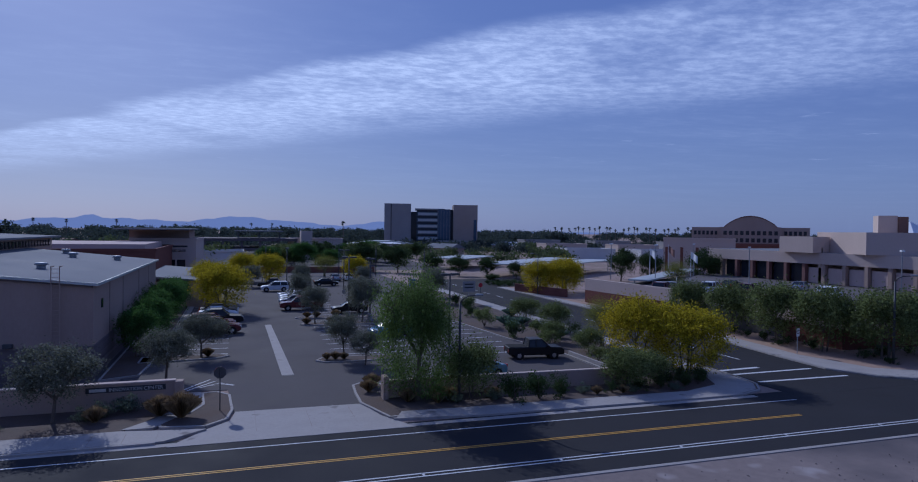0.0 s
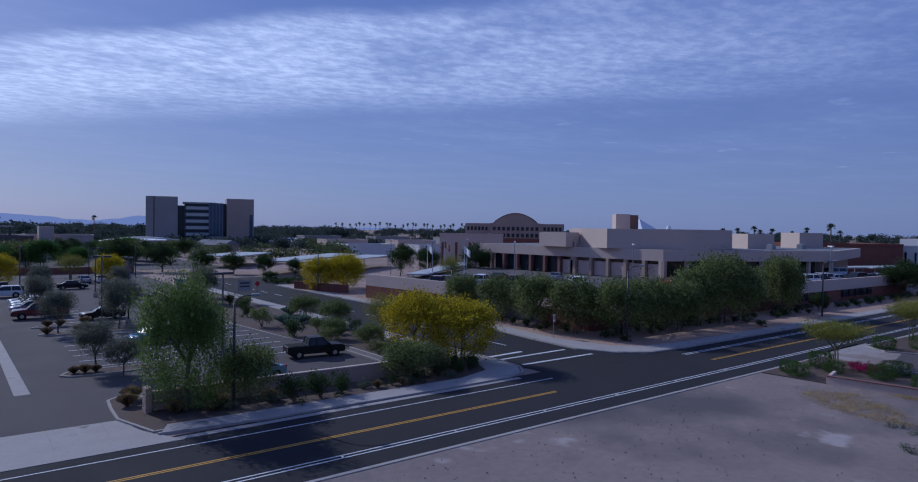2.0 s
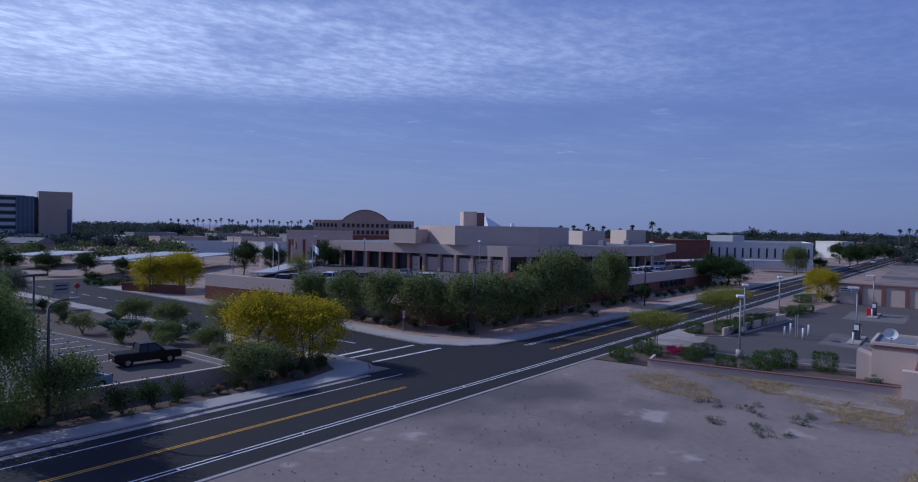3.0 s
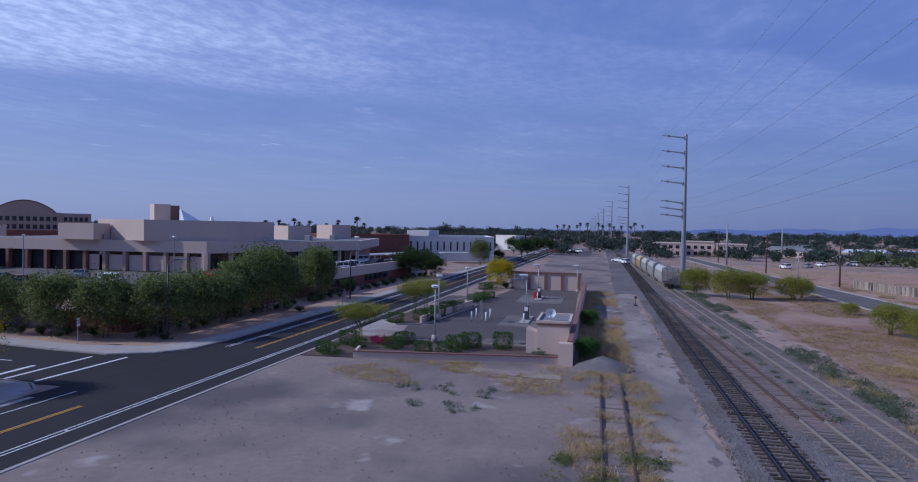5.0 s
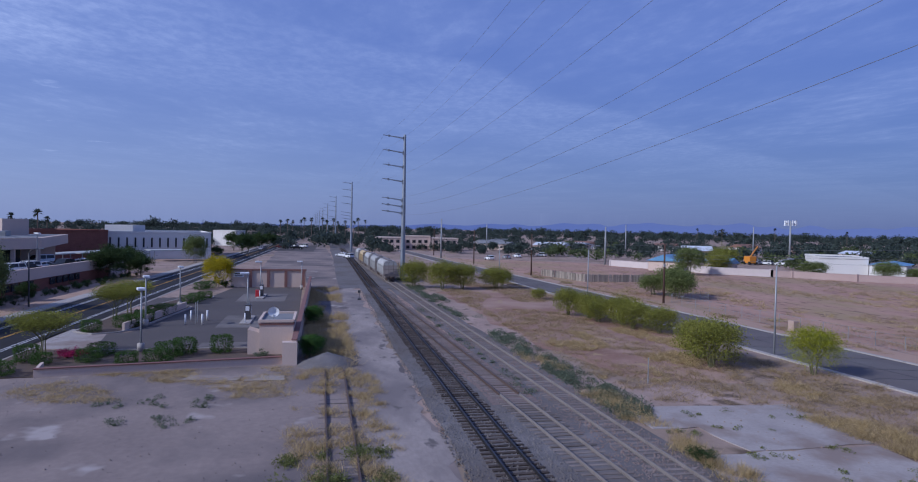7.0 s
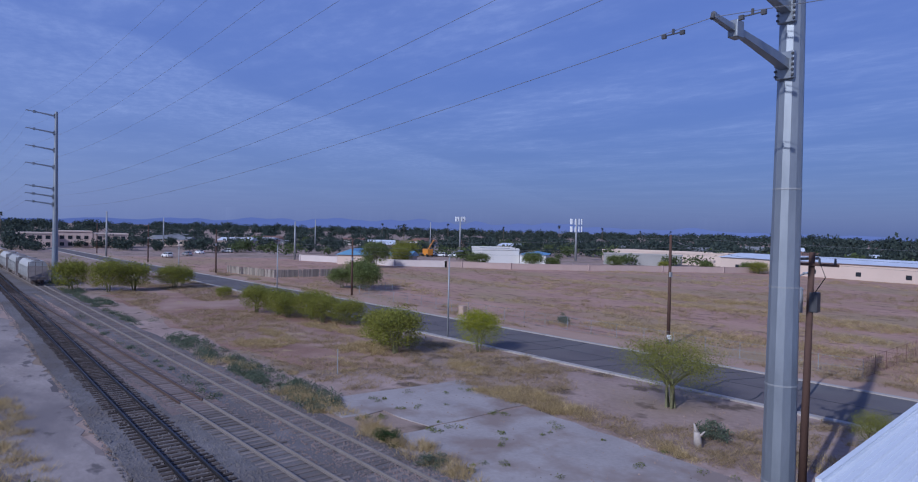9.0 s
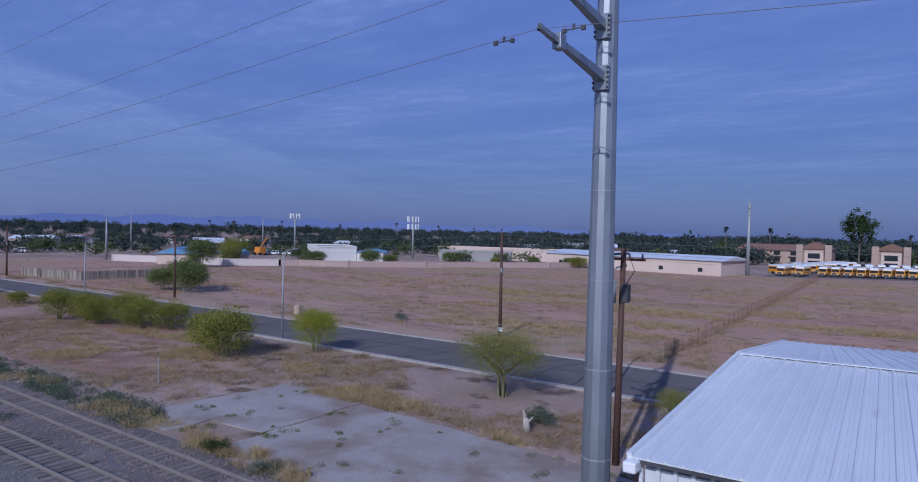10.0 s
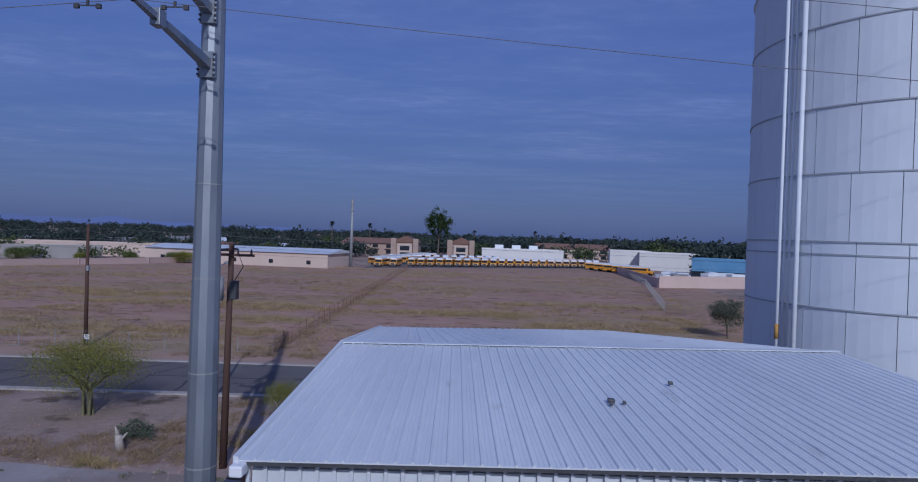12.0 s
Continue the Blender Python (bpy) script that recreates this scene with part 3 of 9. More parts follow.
def arc(cx, cy, r, a0, a1, n=10):
    return [(cx + r * math.cos(radians(a0 + (a1 - a0) * k / n)), cy + r * math.sin(radians(a0 + (a1 - a0) * k / n))) for k in range(n + 1)]


def kerb(pts, closed=False, w=0.16, h=0.15):
    """A kerb of concrete along a line, with a chamfered top."""
    m = Mesh()
    loop = pts + (pts[:1] if closed else [])
    for (x0, y0), (x1, y1) in zip(loop, loop[1:]):
        m.bar((x0, y0, h / 2), (x1, y1, h / 2), w, h)
    return m

# ---- ground ----
setting("ground", Mesh().prism(rect(-3500, -3500, 3500, 3500), -0.5, 0.0), M_GROUND, "flat desert soil that reaches the horizon")
sheet("ground_lot", ragged([(-60, -6.6), (60, -6.4), (130, -5.2), (130, 2.0), (54.5, 2.2), (54.5, 25.4), (47, road_y(47, 26.4)), (-60, road_y(-60, 26.4))], 3, 0.25, 3), 0.012, M_LOT, "bare packed grey-brown vacant lot")
sheet("ground_dirt_strip", ragged([(-60, -6.7), (60, -6.6), (120, -6.0), (120, -3.4), (54, -3.0), (-60, -2.6)], 1.1, 0.6, 13), 0.018, M_PALEDIRT, "pale rutted dirt beside the main track")
sheet("ground_red_strip", ragged([(44, -32.5), (60, -38.5), (112, -38.0), (128, -31), (112, -20.5), (60, -21.0), (46, -24.0)], 3, 0.9, 14), 0.008, M_REDSOIL, "dark reddish weedy soil")
sheet("ground_field", ragged([(-62, -262), (-48, -61.5), (20, -58.6), (60, -56.4), (136, -52.5), (240, -47), (215, -92), (150, -118), (105, -196), (42, -208)][::1], 6, 0.6, 5), 0.010, M_FIELD, "fallow reddish field with dry weeds")
sheet("ground_verge", ragged([(-30, -61.5), (20, -58.6), (60, -56.4), (136, -52.5), (260, -46.5), (260, -41.5), (136, -48.0), (58, -51.9), (20, -54.0), (-30, -56.0)], 5, 0.25, 6), 0.016, M_VERGE, "sandy road verge")
sheet("ground_yard", [(-75, -330), (40, -330), (40, -206), (-50, -262)], 0.02, M_OLDASPHALT, "asphalt bus yard")

# ---- main road ----
sheet("road", strip(-260, 900, 26.5, 36.4), 0.03, M_ASPHALT, "dark worn asphalt two-lane road")
sheet("road_side", [(36.9, 34.6), (50.0, 34.6), (48.9, 118), (75, 128), (75, 140), (36.9, 140)], 0.034, M_ASPHALT, "asphalt side street meeting the main road")
for x0, x1, v, w in ((-260, 900, 28.2, 0.10), (-260, 900, 28.55, 0.10), (-260, 36, 34.35, 0.10), (53, 900, 34.0, 0.10), (53, 900, 34.35, 0.10)):
    sheet("road_line_white", strip(x0, x1, v - w / 2, v + w / 2), 0.042, M_WHITE_LINE, "white painted lane line", 0.006)
k = 0
while k < 22:
    x = -20 + k * 7.0
    sheet("road_line_tick", strip(x, x + 0.12, 28.2, 28.55), 0.042, M_WHITE_LINE, "short white cross tick", 0.006)
    k += 1
for x0, x1 in ((-260, 33.2), (53.0, 900)):
    for v in (31.25, 31.45):
        sheet("road_line_yellow", strip(x0, x1, v - 0.05, v + 0.05), 0.042, M_YELLOW_LINE, "yellow painted centre line", 0.006)
sheet("road_line_stop", [(37.1, 41.0), (45.6, 41.1), (45.6, 41.4), (37.1, 41.3)], 0.046, M_WHITE_LINE, "white crosswalk line", 0.006)
sheet("road_line_stop", [(37.5, 38.4), (46.2, 38.2), (46.2, 38.5), (37.5, 38.7)], 0.046, M_WHITE_LINE, "white crosswalk line", 0.006)
sheet("road_line_stop", [(37.2, 42.4), (41.5, 42.6), (41.5, 43.0), (37.2, 42.8)], 0.046, M_WHITE_LINE, "white stop line", 0.006)
for k in range(16):
    sheet("road_line_dash", rect(42.4, 46 + k * 6, 42.55, 49 + k * 6), 0.046, M_WHITE_LINE, "faded lane dash", 0.006)
setting("kerb_south", Mesh().add(*(lambda p: ([(x, y, z) for z in (0.0, 0.05) for x, y in p], [(0, 1, 2, 3)[::-1], (4, 5, 6, 7), (0, 1, 5, 4), (1, 2, 6, 5), (2, 3, 7, 6), (3, 0, 4, 7)]))(strip(-260, 900, 26.25, 26.5))), M_CONCRETE, "flush concrete road edge")

# pavement, kerbs and driveway on the north side
EAST_CORNER = [(14.0, road_y(14, 36.4)), (30.0, road_y(30, 36.2)), (33.4, 35.7), (35.4, 36.4), (36.6, 37.9), (37.0, 40.5), (36.9, 60), (36.9, 118)]
setting("kerb_corner", kerb([(8.7, 36.9)] + EAST_CORNER), M_CONCRETE, "pale concrete kerb round the corner")
sheet("pavement", [(8.9, 36.95), (14, 36.2), (30, 35.75), (33.2, 35.85), (35.2, 36.5), (36.4, 38.0), (36.75, 40.5), (36.75, 118), (35.0, 118), (35.0, 41.5), (33.5, 38.4), (30, 37.4), (14, 37.9), (9.5, 38.2)], 0.145, M_CONCRETE, "pale concrete pavement", 0.14)
sheet("pavement_west", [(-260, road_y(-260, 36.2)), (-3.6, 36.3), (-1.6, 37.9), (-4.6, 38.4), (-6.0, 38.7), (-260, road_y(-260, 38.6))], 0.145, M_CONCRETE, "pale concrete pavement", 0.14)
setting("kerb_west", kerb([(-260, road_y(-260, 36.1)), (-9, 36.2), (-4, 36.2)]), M_CONCRETE, "pale concrete kerb")
sheet("driveway", [(-3.4, 35.5), (9.6, 35.3), (8.2, 38.0), (7.5, 40.9), (-0.1, 41.2), (-0.4, 39.4), (-1.5, 38.2)], 0.055, M_CONCRETE, "pale concrete driveway apron", 0.05)
sheet("gutter", strip(-260, 34, 35.6, 36.1), 0.04, M_CONCRETE, "concrete gutter", 0.03)

# east corner of the side street
CORNER2 = [(48.9, 118), (48.6, 60), (47.6, 52), (46.9, 46), (46.6, 40.6), (48.2, 37.2), (51.0, 35.5), (56, road_y(56, 36.0)), (160, road_y(160, 36.0)), (500, road_y(500, 36.0))]
setting("kerb_east", kerb(CORNER2), M_CONCRETE, "pale concrete kerb")
sheet("pavement_east", [(49.1, 118), (48.8, 60), (47.8, 52), (47.1, 46), (46.8, 40.7), (48.4, 37.4), (51.1, 35.7), (56, 35.25), (160, 33.5), (500, 27.7), (500, 29.3), (160, 35.2), (58, 37.0), (53.5, 37.7), (50.6, 39.6), (49.3, 46), (50.2, 53), (50.6, 60), (50.8, 118)], 0.145, M_CONCRETE, "pale concrete pavement", 0.14)
sheet("ground_bank", [(50.8, 118), (50.6, 60), (50.2, 53), (49.3, 46), (50.6, 39.6), (53.5, 37.7), (58, 37.0), (160, 35.2), (160, 44), (56, 46.5), (56, 118)], 0.12, M_VERGE, "sandy planting strip", 0.11)

# ---- parking lot ----
sheet("parking_lot", [(-7.8, 47.3), (-0.6, 47.0), (-0.2, 41.0), (7.6, 40.8), (8.4, 43.0), (28.5, 42.0), (30.5, 60), (33, 130), (34, 175), (-7, 175), (-8.5, 60)], 0.04, M_LOTASPHALT, "grey asphalt parking lot", 0.03)
sheet("drain_strip", [(3.2, 50.5), (4.1, 50.5), (3.7, 77.3), (3.0, 77.3)], 0.05, M_CONCRETE, "pale concrete drain strip", 0.02)
grate = thing("drain_grate", "iron drain grate at the strip's end", "drain", 3.65, 50.3, 0.05)
for j in range(6):
    part("slat", Mesh().box(-0.42 + j * 0.15, -0.2, 0, -0.34 + j * 0.15, 0.2, 0.015), M_DARKSTEEL, grate)


def stall_lines(x0, x1, y0, y1, pitch, slope=0.0):
    y = y0
    while y <= y1:
        sheet("stall_line", [(x0, y), (x1, y + slope), (x1, y + slope + 0.11), (x0, y + 0.11)], 0.046, M_WHITE_LINE, "white painted stall line", 0.005)
        y += pitch


stall_lines(-5.6, -0.8, 60.5, 100, 2.75)
stall_lines(8.2, 13.0, 57.5, 75, 2.75)
stall_lines(8.2, 13.0, 79, 135, 2.75)
stall_lines(13.2, 17.6, 57.5, 75, 2.75)
stall_lines(21.5, 25.4, 54.6, 74, 2.75)
for k in range(5):
    sheet("stall_hatch", [(-4.0 + k * 0.7, 47.0 + k * 0.5), (-2.0 + k * 0.42, 50.4 - k * 0.55), (-1.85 + k * 0.42, 50.5 - k * 0.55), (-3.85 + k * 0.7, 47.0 + k * 0.5)], 0.046, M_WHITE_LINE, "white hatched stall marking", 0.005)


def island(label, pts, z=0.13):
    sheet("planter_bed", pts, z, M_GRAVEL, "planting bed of brown gravel", z - 0.01)
    setting("kerb_island", kerb(pts, True), M_CONCRETE, label)


island("kerbed gravel island beside the driveway", [(-4.0, 38.9), (-1.7, 38.5), (-0.6, 39.6), (-0.3, 41.5), (-0.5, 45.2), (-1.3, 46.3), (-2.2, 46.1), (-2.0, 43.2), (-2.6, 41.6), (-4.4, 40.2)])
island("kerbed gravel bed with a low wall", [(8.6, 37.3), (14, 37.85), (30, 37.35), (33.4, 38.4), (34.9, 41.6), (34.9, 118), (27.5, 118), (25.2, 75), (26.6, 61.3), (28.3, 52), (28.4, 41.9), (10.2, 42.6), (9.7, 45.6), (8.5, 46.2), (7.8, 45.6), (7.6, 43.5), (7.5, 40.9)])
island("small kerbed tree island", [(6.3, 55.0), (6.9, 54.3), (9.0, 54.0), (13.0, 54.3), (13.0, 55.8), (9.0, 56.2), (6.9, 56.0)])
island("small kerbed tree island", [(6.9, 76.2), (7.6, 75.4), (18.0, 75.2), (18.0, 77.2), (7.6, 77.2)])
island("small kerbed tree island", [(6.8, 81.8), (7.4, 81.2), (18.0, 81.0), (18.0, 82.4), (7.4, 82.6)])
island("small kerbed tree island", [(-7.6, 57.6), (-1.5, 58.4), (-0.7, 59.2), (-1.5, 60.0), (-7.6, 60.0)])
island("long planting bed beside the building", [(-9.4, 52), (-7.0, 53), (-6.6, 57.5), (-6.4, 100), (-9.4, 100)])
sheet("pavement_lot", rect(-6.3, 60.2, -5.7, 118), 0.13, M_CONCRETE, "narrow concrete walk", 0.12)
sheet("planter_front", [(-60, 39.6), (-6, 38.65), (-4.6, 40.3), (-3.2, 42.2), (-3.2, 44.6), (-60, 45.6)], 0.13, M_GRAVEL, "planting bed of brown gravel", 0.12)
sheet("walk_curve", [(-6.0, 38.9), (-4.4, 38.9), (-2.7, 41.7), (-2.2, 43.2), (-2.3, 46.4), (-3.4, 46.4), (-3.3, 43.4), (-3.6, 42.2), (-4.6, 40.6)], 0.148, M_CONCRETE, "curving concrete walk", 0.14)
sheet("ground_north", [(-9.4, 175), (60, 175), (60, 420), (-200, 420), (-200, 46), (-9.4, 46)], 0.006, M_LOTASPHALT, "paved ground round the offices", 0.006)

# ---- south street ----
SOUTH_NEAR = [(-120, -50.6), (20, -44.0), (60, -42.0), (130, -40.6), (232, -37.2), (330, -34.0)]
SOUTH_FAR = [(-120, -59.6), (20, -54.0), (58, -51.9), (136, -48.0), (213, -43.6), (330, -39.2)]


def along(pts, x):
    for (xa, ya), (xb, yb) in zip(pts, pts[1:]):
        if x <= xb:
            return ya + (yb - ya) * (x - xa) / (xb - xa)
    return pts[-1][1]


def offset(pts, d):
    return [(x, y + d) for x, y in pts]


sheet("road_south", SOUTH_FAR + SOUTH_NEAR[::-1], 0.03, M_OLDASPHALT, "old grey asphalt street with sealed cracks")
setting("kerb_south_street", Mesh().prism(SOUTH_NEAR + offset(SOUTH_NEAR, 0.6)[::-1], 0, 0.12), M_CONCRETE, "pale concrete kerb")
setting("kerb_south_street_far", Mesh().prism(offset(SOUTH_FAR, -0.45) + SOUTH_FAR[::-1], 0, 0.12), M_CONCRETE, "pale concrete kerb")
crack_rng = random.Random(4)
cracks = Mesh()
for k in range(46):
    x = -30 + k * 4.6 + crack_rng.uniform(-1, 1)
    p = (x, along(SOUTH_NEAR, x) - 0.3, 0.036)
    for j in range(6):
        q = (p[0] + crack_rng.uniform(-0.9, 0.5), p[1] - 1.6, 0.036)
        cracks.bar(p, q, 0.10, 0.006)
        p = q
p = (-60, -52.4, 0.036)
while p[0] < 240:
    q = (p[0] + 3, 0.5 * (along(SOUTH_NEAR, p[0] + 3) + along(SOUTH_FAR, p[0] + 3)) + crack_rng.uniform(-0.25, 0.25), 0.036)
    cracks.bar(p, q, 0.09, 0.006)
    p = q
tagged(part("crack_seal", cracks, M_TAR), "black tar lines sealing street cracks", "road marking", kind="stuff")

# ---- concrete slabs south of the tracks ----
for poly in ([(29.8, -30.4), (37.6, -31.2), (38.6, -19.0), (33.9, -19.2), (33.8, -22.0), (29.6, -22.4)], [(10.5, -29.2), (18.2, -29.6), (29.4, -30.2), (29.4, -19.0), (10.5, -18.8)], [(-6, -28), (10.2, -29), (10.2, -19.2), (-6, -19.2)]):
    sheet("concrete_slab", ragged(poly, 1.4, 0.14, 8), 0.05, M_SLAB, "cracked old concrete floor slab", 0.06)


for poly in ([(48.9, 5.9), (50.4, 5.7), (51.2, 9.6), (49.6, 9.9)], [(48.6, 2.6), (50.3, 2.6), (50.5, 5.3), (48.8, 5.5)]):
    sheet("concrete_slab", ragged(poly, 0.9, 0.1, 9), 0.06, M_SLAB, "old concrete slab edged with dry grass", 0.06)


# ---- railway ----
def track_mid(k, x):
    if k == 0:
        return -9.34
    if k == 1:
        return min(-13.22 + 0.0425 * (x - 32), -9.40)
    return -17.54 + 0.0268 * x


def ribbon(name, f0, f1, x0, x1, z, material, label, step=12, jit=0.25, seed=2):
    rng = random.Random(seed)
    a, b = [], []
    x = x0
    while x <= x1:
        a.append((x, f0(x) + rng.uniform(-jit, jit)))
        b.append((x, f1(x) + rng.uniform(-jit, jit)))
        x += step
    return sheet(name, a + b[::-1], z, material, label, 0.2)


ribbon("ballast_bed", lambda x: track_mid(0, x) - 2.6, lambda x: min(track_mid(0, x) + 2.4, -4.4), -200, 900, 0.07, M_BALLAST, "dark grey crushed-stone ballast", 5, 0.2)
ribbon("ballast_bed", lambda x: track_mid(1, x) - 1.6, lambda x: track_mid(1, x) + 1.7, 40, 118, 0.082, M_BALLAST_RED, "reddish crushed-stone ballast", 5, 0.15)
ribbon("ballast_bed", lambda x: track_mid(1, x) - 1.8, lambda x: track_mid(1, x) + 1.9, -200, 41, 0.076, M_BALLAST, "grey crushed-stone ballast", 5, 0.15)
ribbon("ballast_bed", lambda x: track_mid(2, x) - 1.9, lambda x: track_mid(2, x) + 2.2, -200, 420, 0.06, M_BALLAST, "grey crushed-stone ballast", 5, 0.2, 3)


def rail_profile(x0, x1, f, z, material, parent, step=6.0):
    m = Mesh()
    x = x0
    pts = []
    while x < x1:
        pts.append((x, f(x)))
        x += step
    pts.append((x1, f(x1)))
    for (xa, ya), (xb, yb) in zip(pts, pts[1:]):
        m.bar((xa, ya, z + 0.02), (xb, yb, z + 0.02), 0.14, 0.03)
        m.bar((xa, ya, z + 0.07), (xb, yb, z + 0.07), 0.03, 0.09)
        m.bar((xa, ya, z + 0.135), (xb, yb, z + 0.135), 0.075, 0.045)
    return part("rail", m, material, parent, smooth=False)


def railway(k, x0, x1, near0, near1, tie_mat, rail_mat, label, z):
    t = thing("railway_track", label, "railway track", kind="structure")
    for s in (-0.70, 0.70):
        rail_profile(x0, x1, lambda x: track_mid(k, x) + s, z + 0.06, rail_mat, t)
    tie = Mesh().box(-0.115, -1.3, -0.10, 0.115, 1.3, 0.05).data("tie", tie_mat)
    rng = random.Random(k)
    far_ties = Mesh()
    x = x0
    while x < min(x1, 330):
        y = track_mid(k, x)
        if near0 <= x <= near1:
            ob = part("tie", tie, tie_mat, t)
            ob.matrix_local = pose(x + rng.uniform(-0.04, 0.04), y + rng.uniform(-0.09, 0.09), z + rng.uniform(-0.012, 0.02), 0, 0, rng.uniform(-2.2, 2.2))
        else:
            far_ties.box(x - 0.115, y - 1.3, z - 0.1, x + 0.115, y + 1.3, z + 0.05)
        x += 0.56
    tagged(part("ties_far", far_ties, tie_mat, t), kind="stuff")


railway(0, -120, 880, 8, 150, M_TIE, M_RAIL_DARK, "main railway track with dark ties and worn dark rails", 0.07)
railway(1, -120, 42, 8, 42, M_TIE_GREY, M_RAIL_GREY, "siding track with greyed ties and dusty rails", 0.055)
railway(1, 42.2, 121, 42, 116, M_TIE_GREY, M_RAIL, "siding track with greyed ties and rusty rails", 0.052)
railway(2, -120, 400, 8, 130, M_TIE_GREY, M_RAIL_GREY, "disused siding with pale ties and dusty rails", 0.026)

old = thing("railway_track", "short abandoned spur track half sunk in weeds", "railway track", kind="structure")
for y in (-0.45, -1.92):
    m = Mesh()
    m.bar((20, y, 0.12), (51.5, y + 0.1, 0.12), 0.07, 0.12)
    m.bar((20, y, 0.03), (51.5, y + 0.1, 0.03), 0.15, 0.05)
    part("rail", m, M_RAIL, old)
tie = Mesh().box(-0.11, -1.25, -0.1, 0.11, 1.25, 0.035).data("tie", M_TIE_GREY)
for k in range(30):
    ob = part("tie", tie, M_TIE_GREY, old)
    ob.matrix_local = pose(20.5 + k * 1.02, -1.18, random.uniform(-0.03, 0.0), 0, 0, random.uniform(-3, 3))

# joints across the pavements
joint = Mesh()
for k in range(60):
    x = -60 + k * 1.6
    if -3.4 < x < 9.6 or x > 31:
        continue
    joint.bar((x, road_y(x, 36.35), 0.147), (x, road_y(x, 38.0), 0.147), 0.02, 0.004)
for k in range(34):
    joint.bar((35.05, 44 + k * 1.6, 0.147), (36.7, 44 + k * 1.6, 0.147), 0.02, 0.004)
for k in range(50):
    x = 56 + k * 1.6
    joint.bar((x, 35.3 - (x - 55) * 0.017, 0.147), (x, 36.95 - (x - 58) * 0.0185, 0.147), 0.02, 0.004)
for x in (1.0, 4.0, 6.6):
    joint.bar((x, 37.0, 0.057), (x, 41.0, 0.057), 0.02, 0.004)
tagged(part("paving_joint", joint, M_SLAB), "dark joints between pavement slabs", "pavement", kind="stuff")

sheet("ground_corridor", ragged([(130, -5.0), (420, 0), (420, 24), (130, 14)], 8, 0.5, 12), 0.011, M_LOT, "bare dirt beside the far tracks")
sheet("parking_far", [(285, 4), (370, 3), (372, 19), (288, 21)], 0.03, M_LOTASPHALT, "distant asphalt parking area")
ribbon("ballast_bed", lambda x: track_mid(0, x) - 6.5, lambda x: track_mid(0, x) + 6.0, 120, 900, 0.05, M_BALLAST, "dark crushed-stone railway corridor", 20, 0.4, 5)

# ---- large buildings ----


def windows_row(parent, wall, p0, p1, z0, z1, n, fill=0.7, out=0.03, glass=None, name="window"):
    """n panes set along a wall from p0 to p1 (plan), each a shallow box standing proud by out."""
    (x0, y0), (x1, y1) = p0, p1
    dx, dy = (x1 - x0), (y1 - y0)
    length = math.hypot(dx, dy)
    ux, uy = dx / length, dy / length
    nx, ny = uy, -ux
    pitch = length / n
    w = pitch * fill
    pane = Mesh().box(-w / 2, -0.12, 0, w / 2, out, z1 - z0).data(name, glass or M_GLASS)
    turn = math.degrees(math.atan2(uy, ux)) + 180
    for k in range(n):
        c = (k + 0.5) * pitch
        ob = part(name, pane, None, parent)
        ob.matrix_local = pose(x0 + ux * c, y0 + uy * c, z0, 0, 0, turn)


def block_building(name, label, poly, h, wall_mat, roof_mat, category="building", parapet=0.5, group=""):
    """Walls, a parapet and a set-in roof over a plan polygon."""
    t = thing(name, label, category, group=group)
    part("wall", Mesh().prism(poly, 0, h), wall_mat, t)
    cx = sum(p[0] for p in poly) / len(poly)
    cy = sum(p[1] for p in poly) / len(poly)
    inner = [(cx + (x - cx) * 0.985, cy + (y - cy) * 0.985) for x, y in poly]
    part("roof", Mesh().prism(inner, h - 0.02, h + 0.03), roof_mat, t)
    if parapet:
        m = Mesh()
        for (x0, y0), (x1, y1) in zip(poly, poly[1:] + poly[:1]):
            m.bar((x0, y0, h + parapet / 2), (x1, y1, h + parapet / 2), 0.3, parapet)
        part("parapet", m, wall_mat, t)
    return t


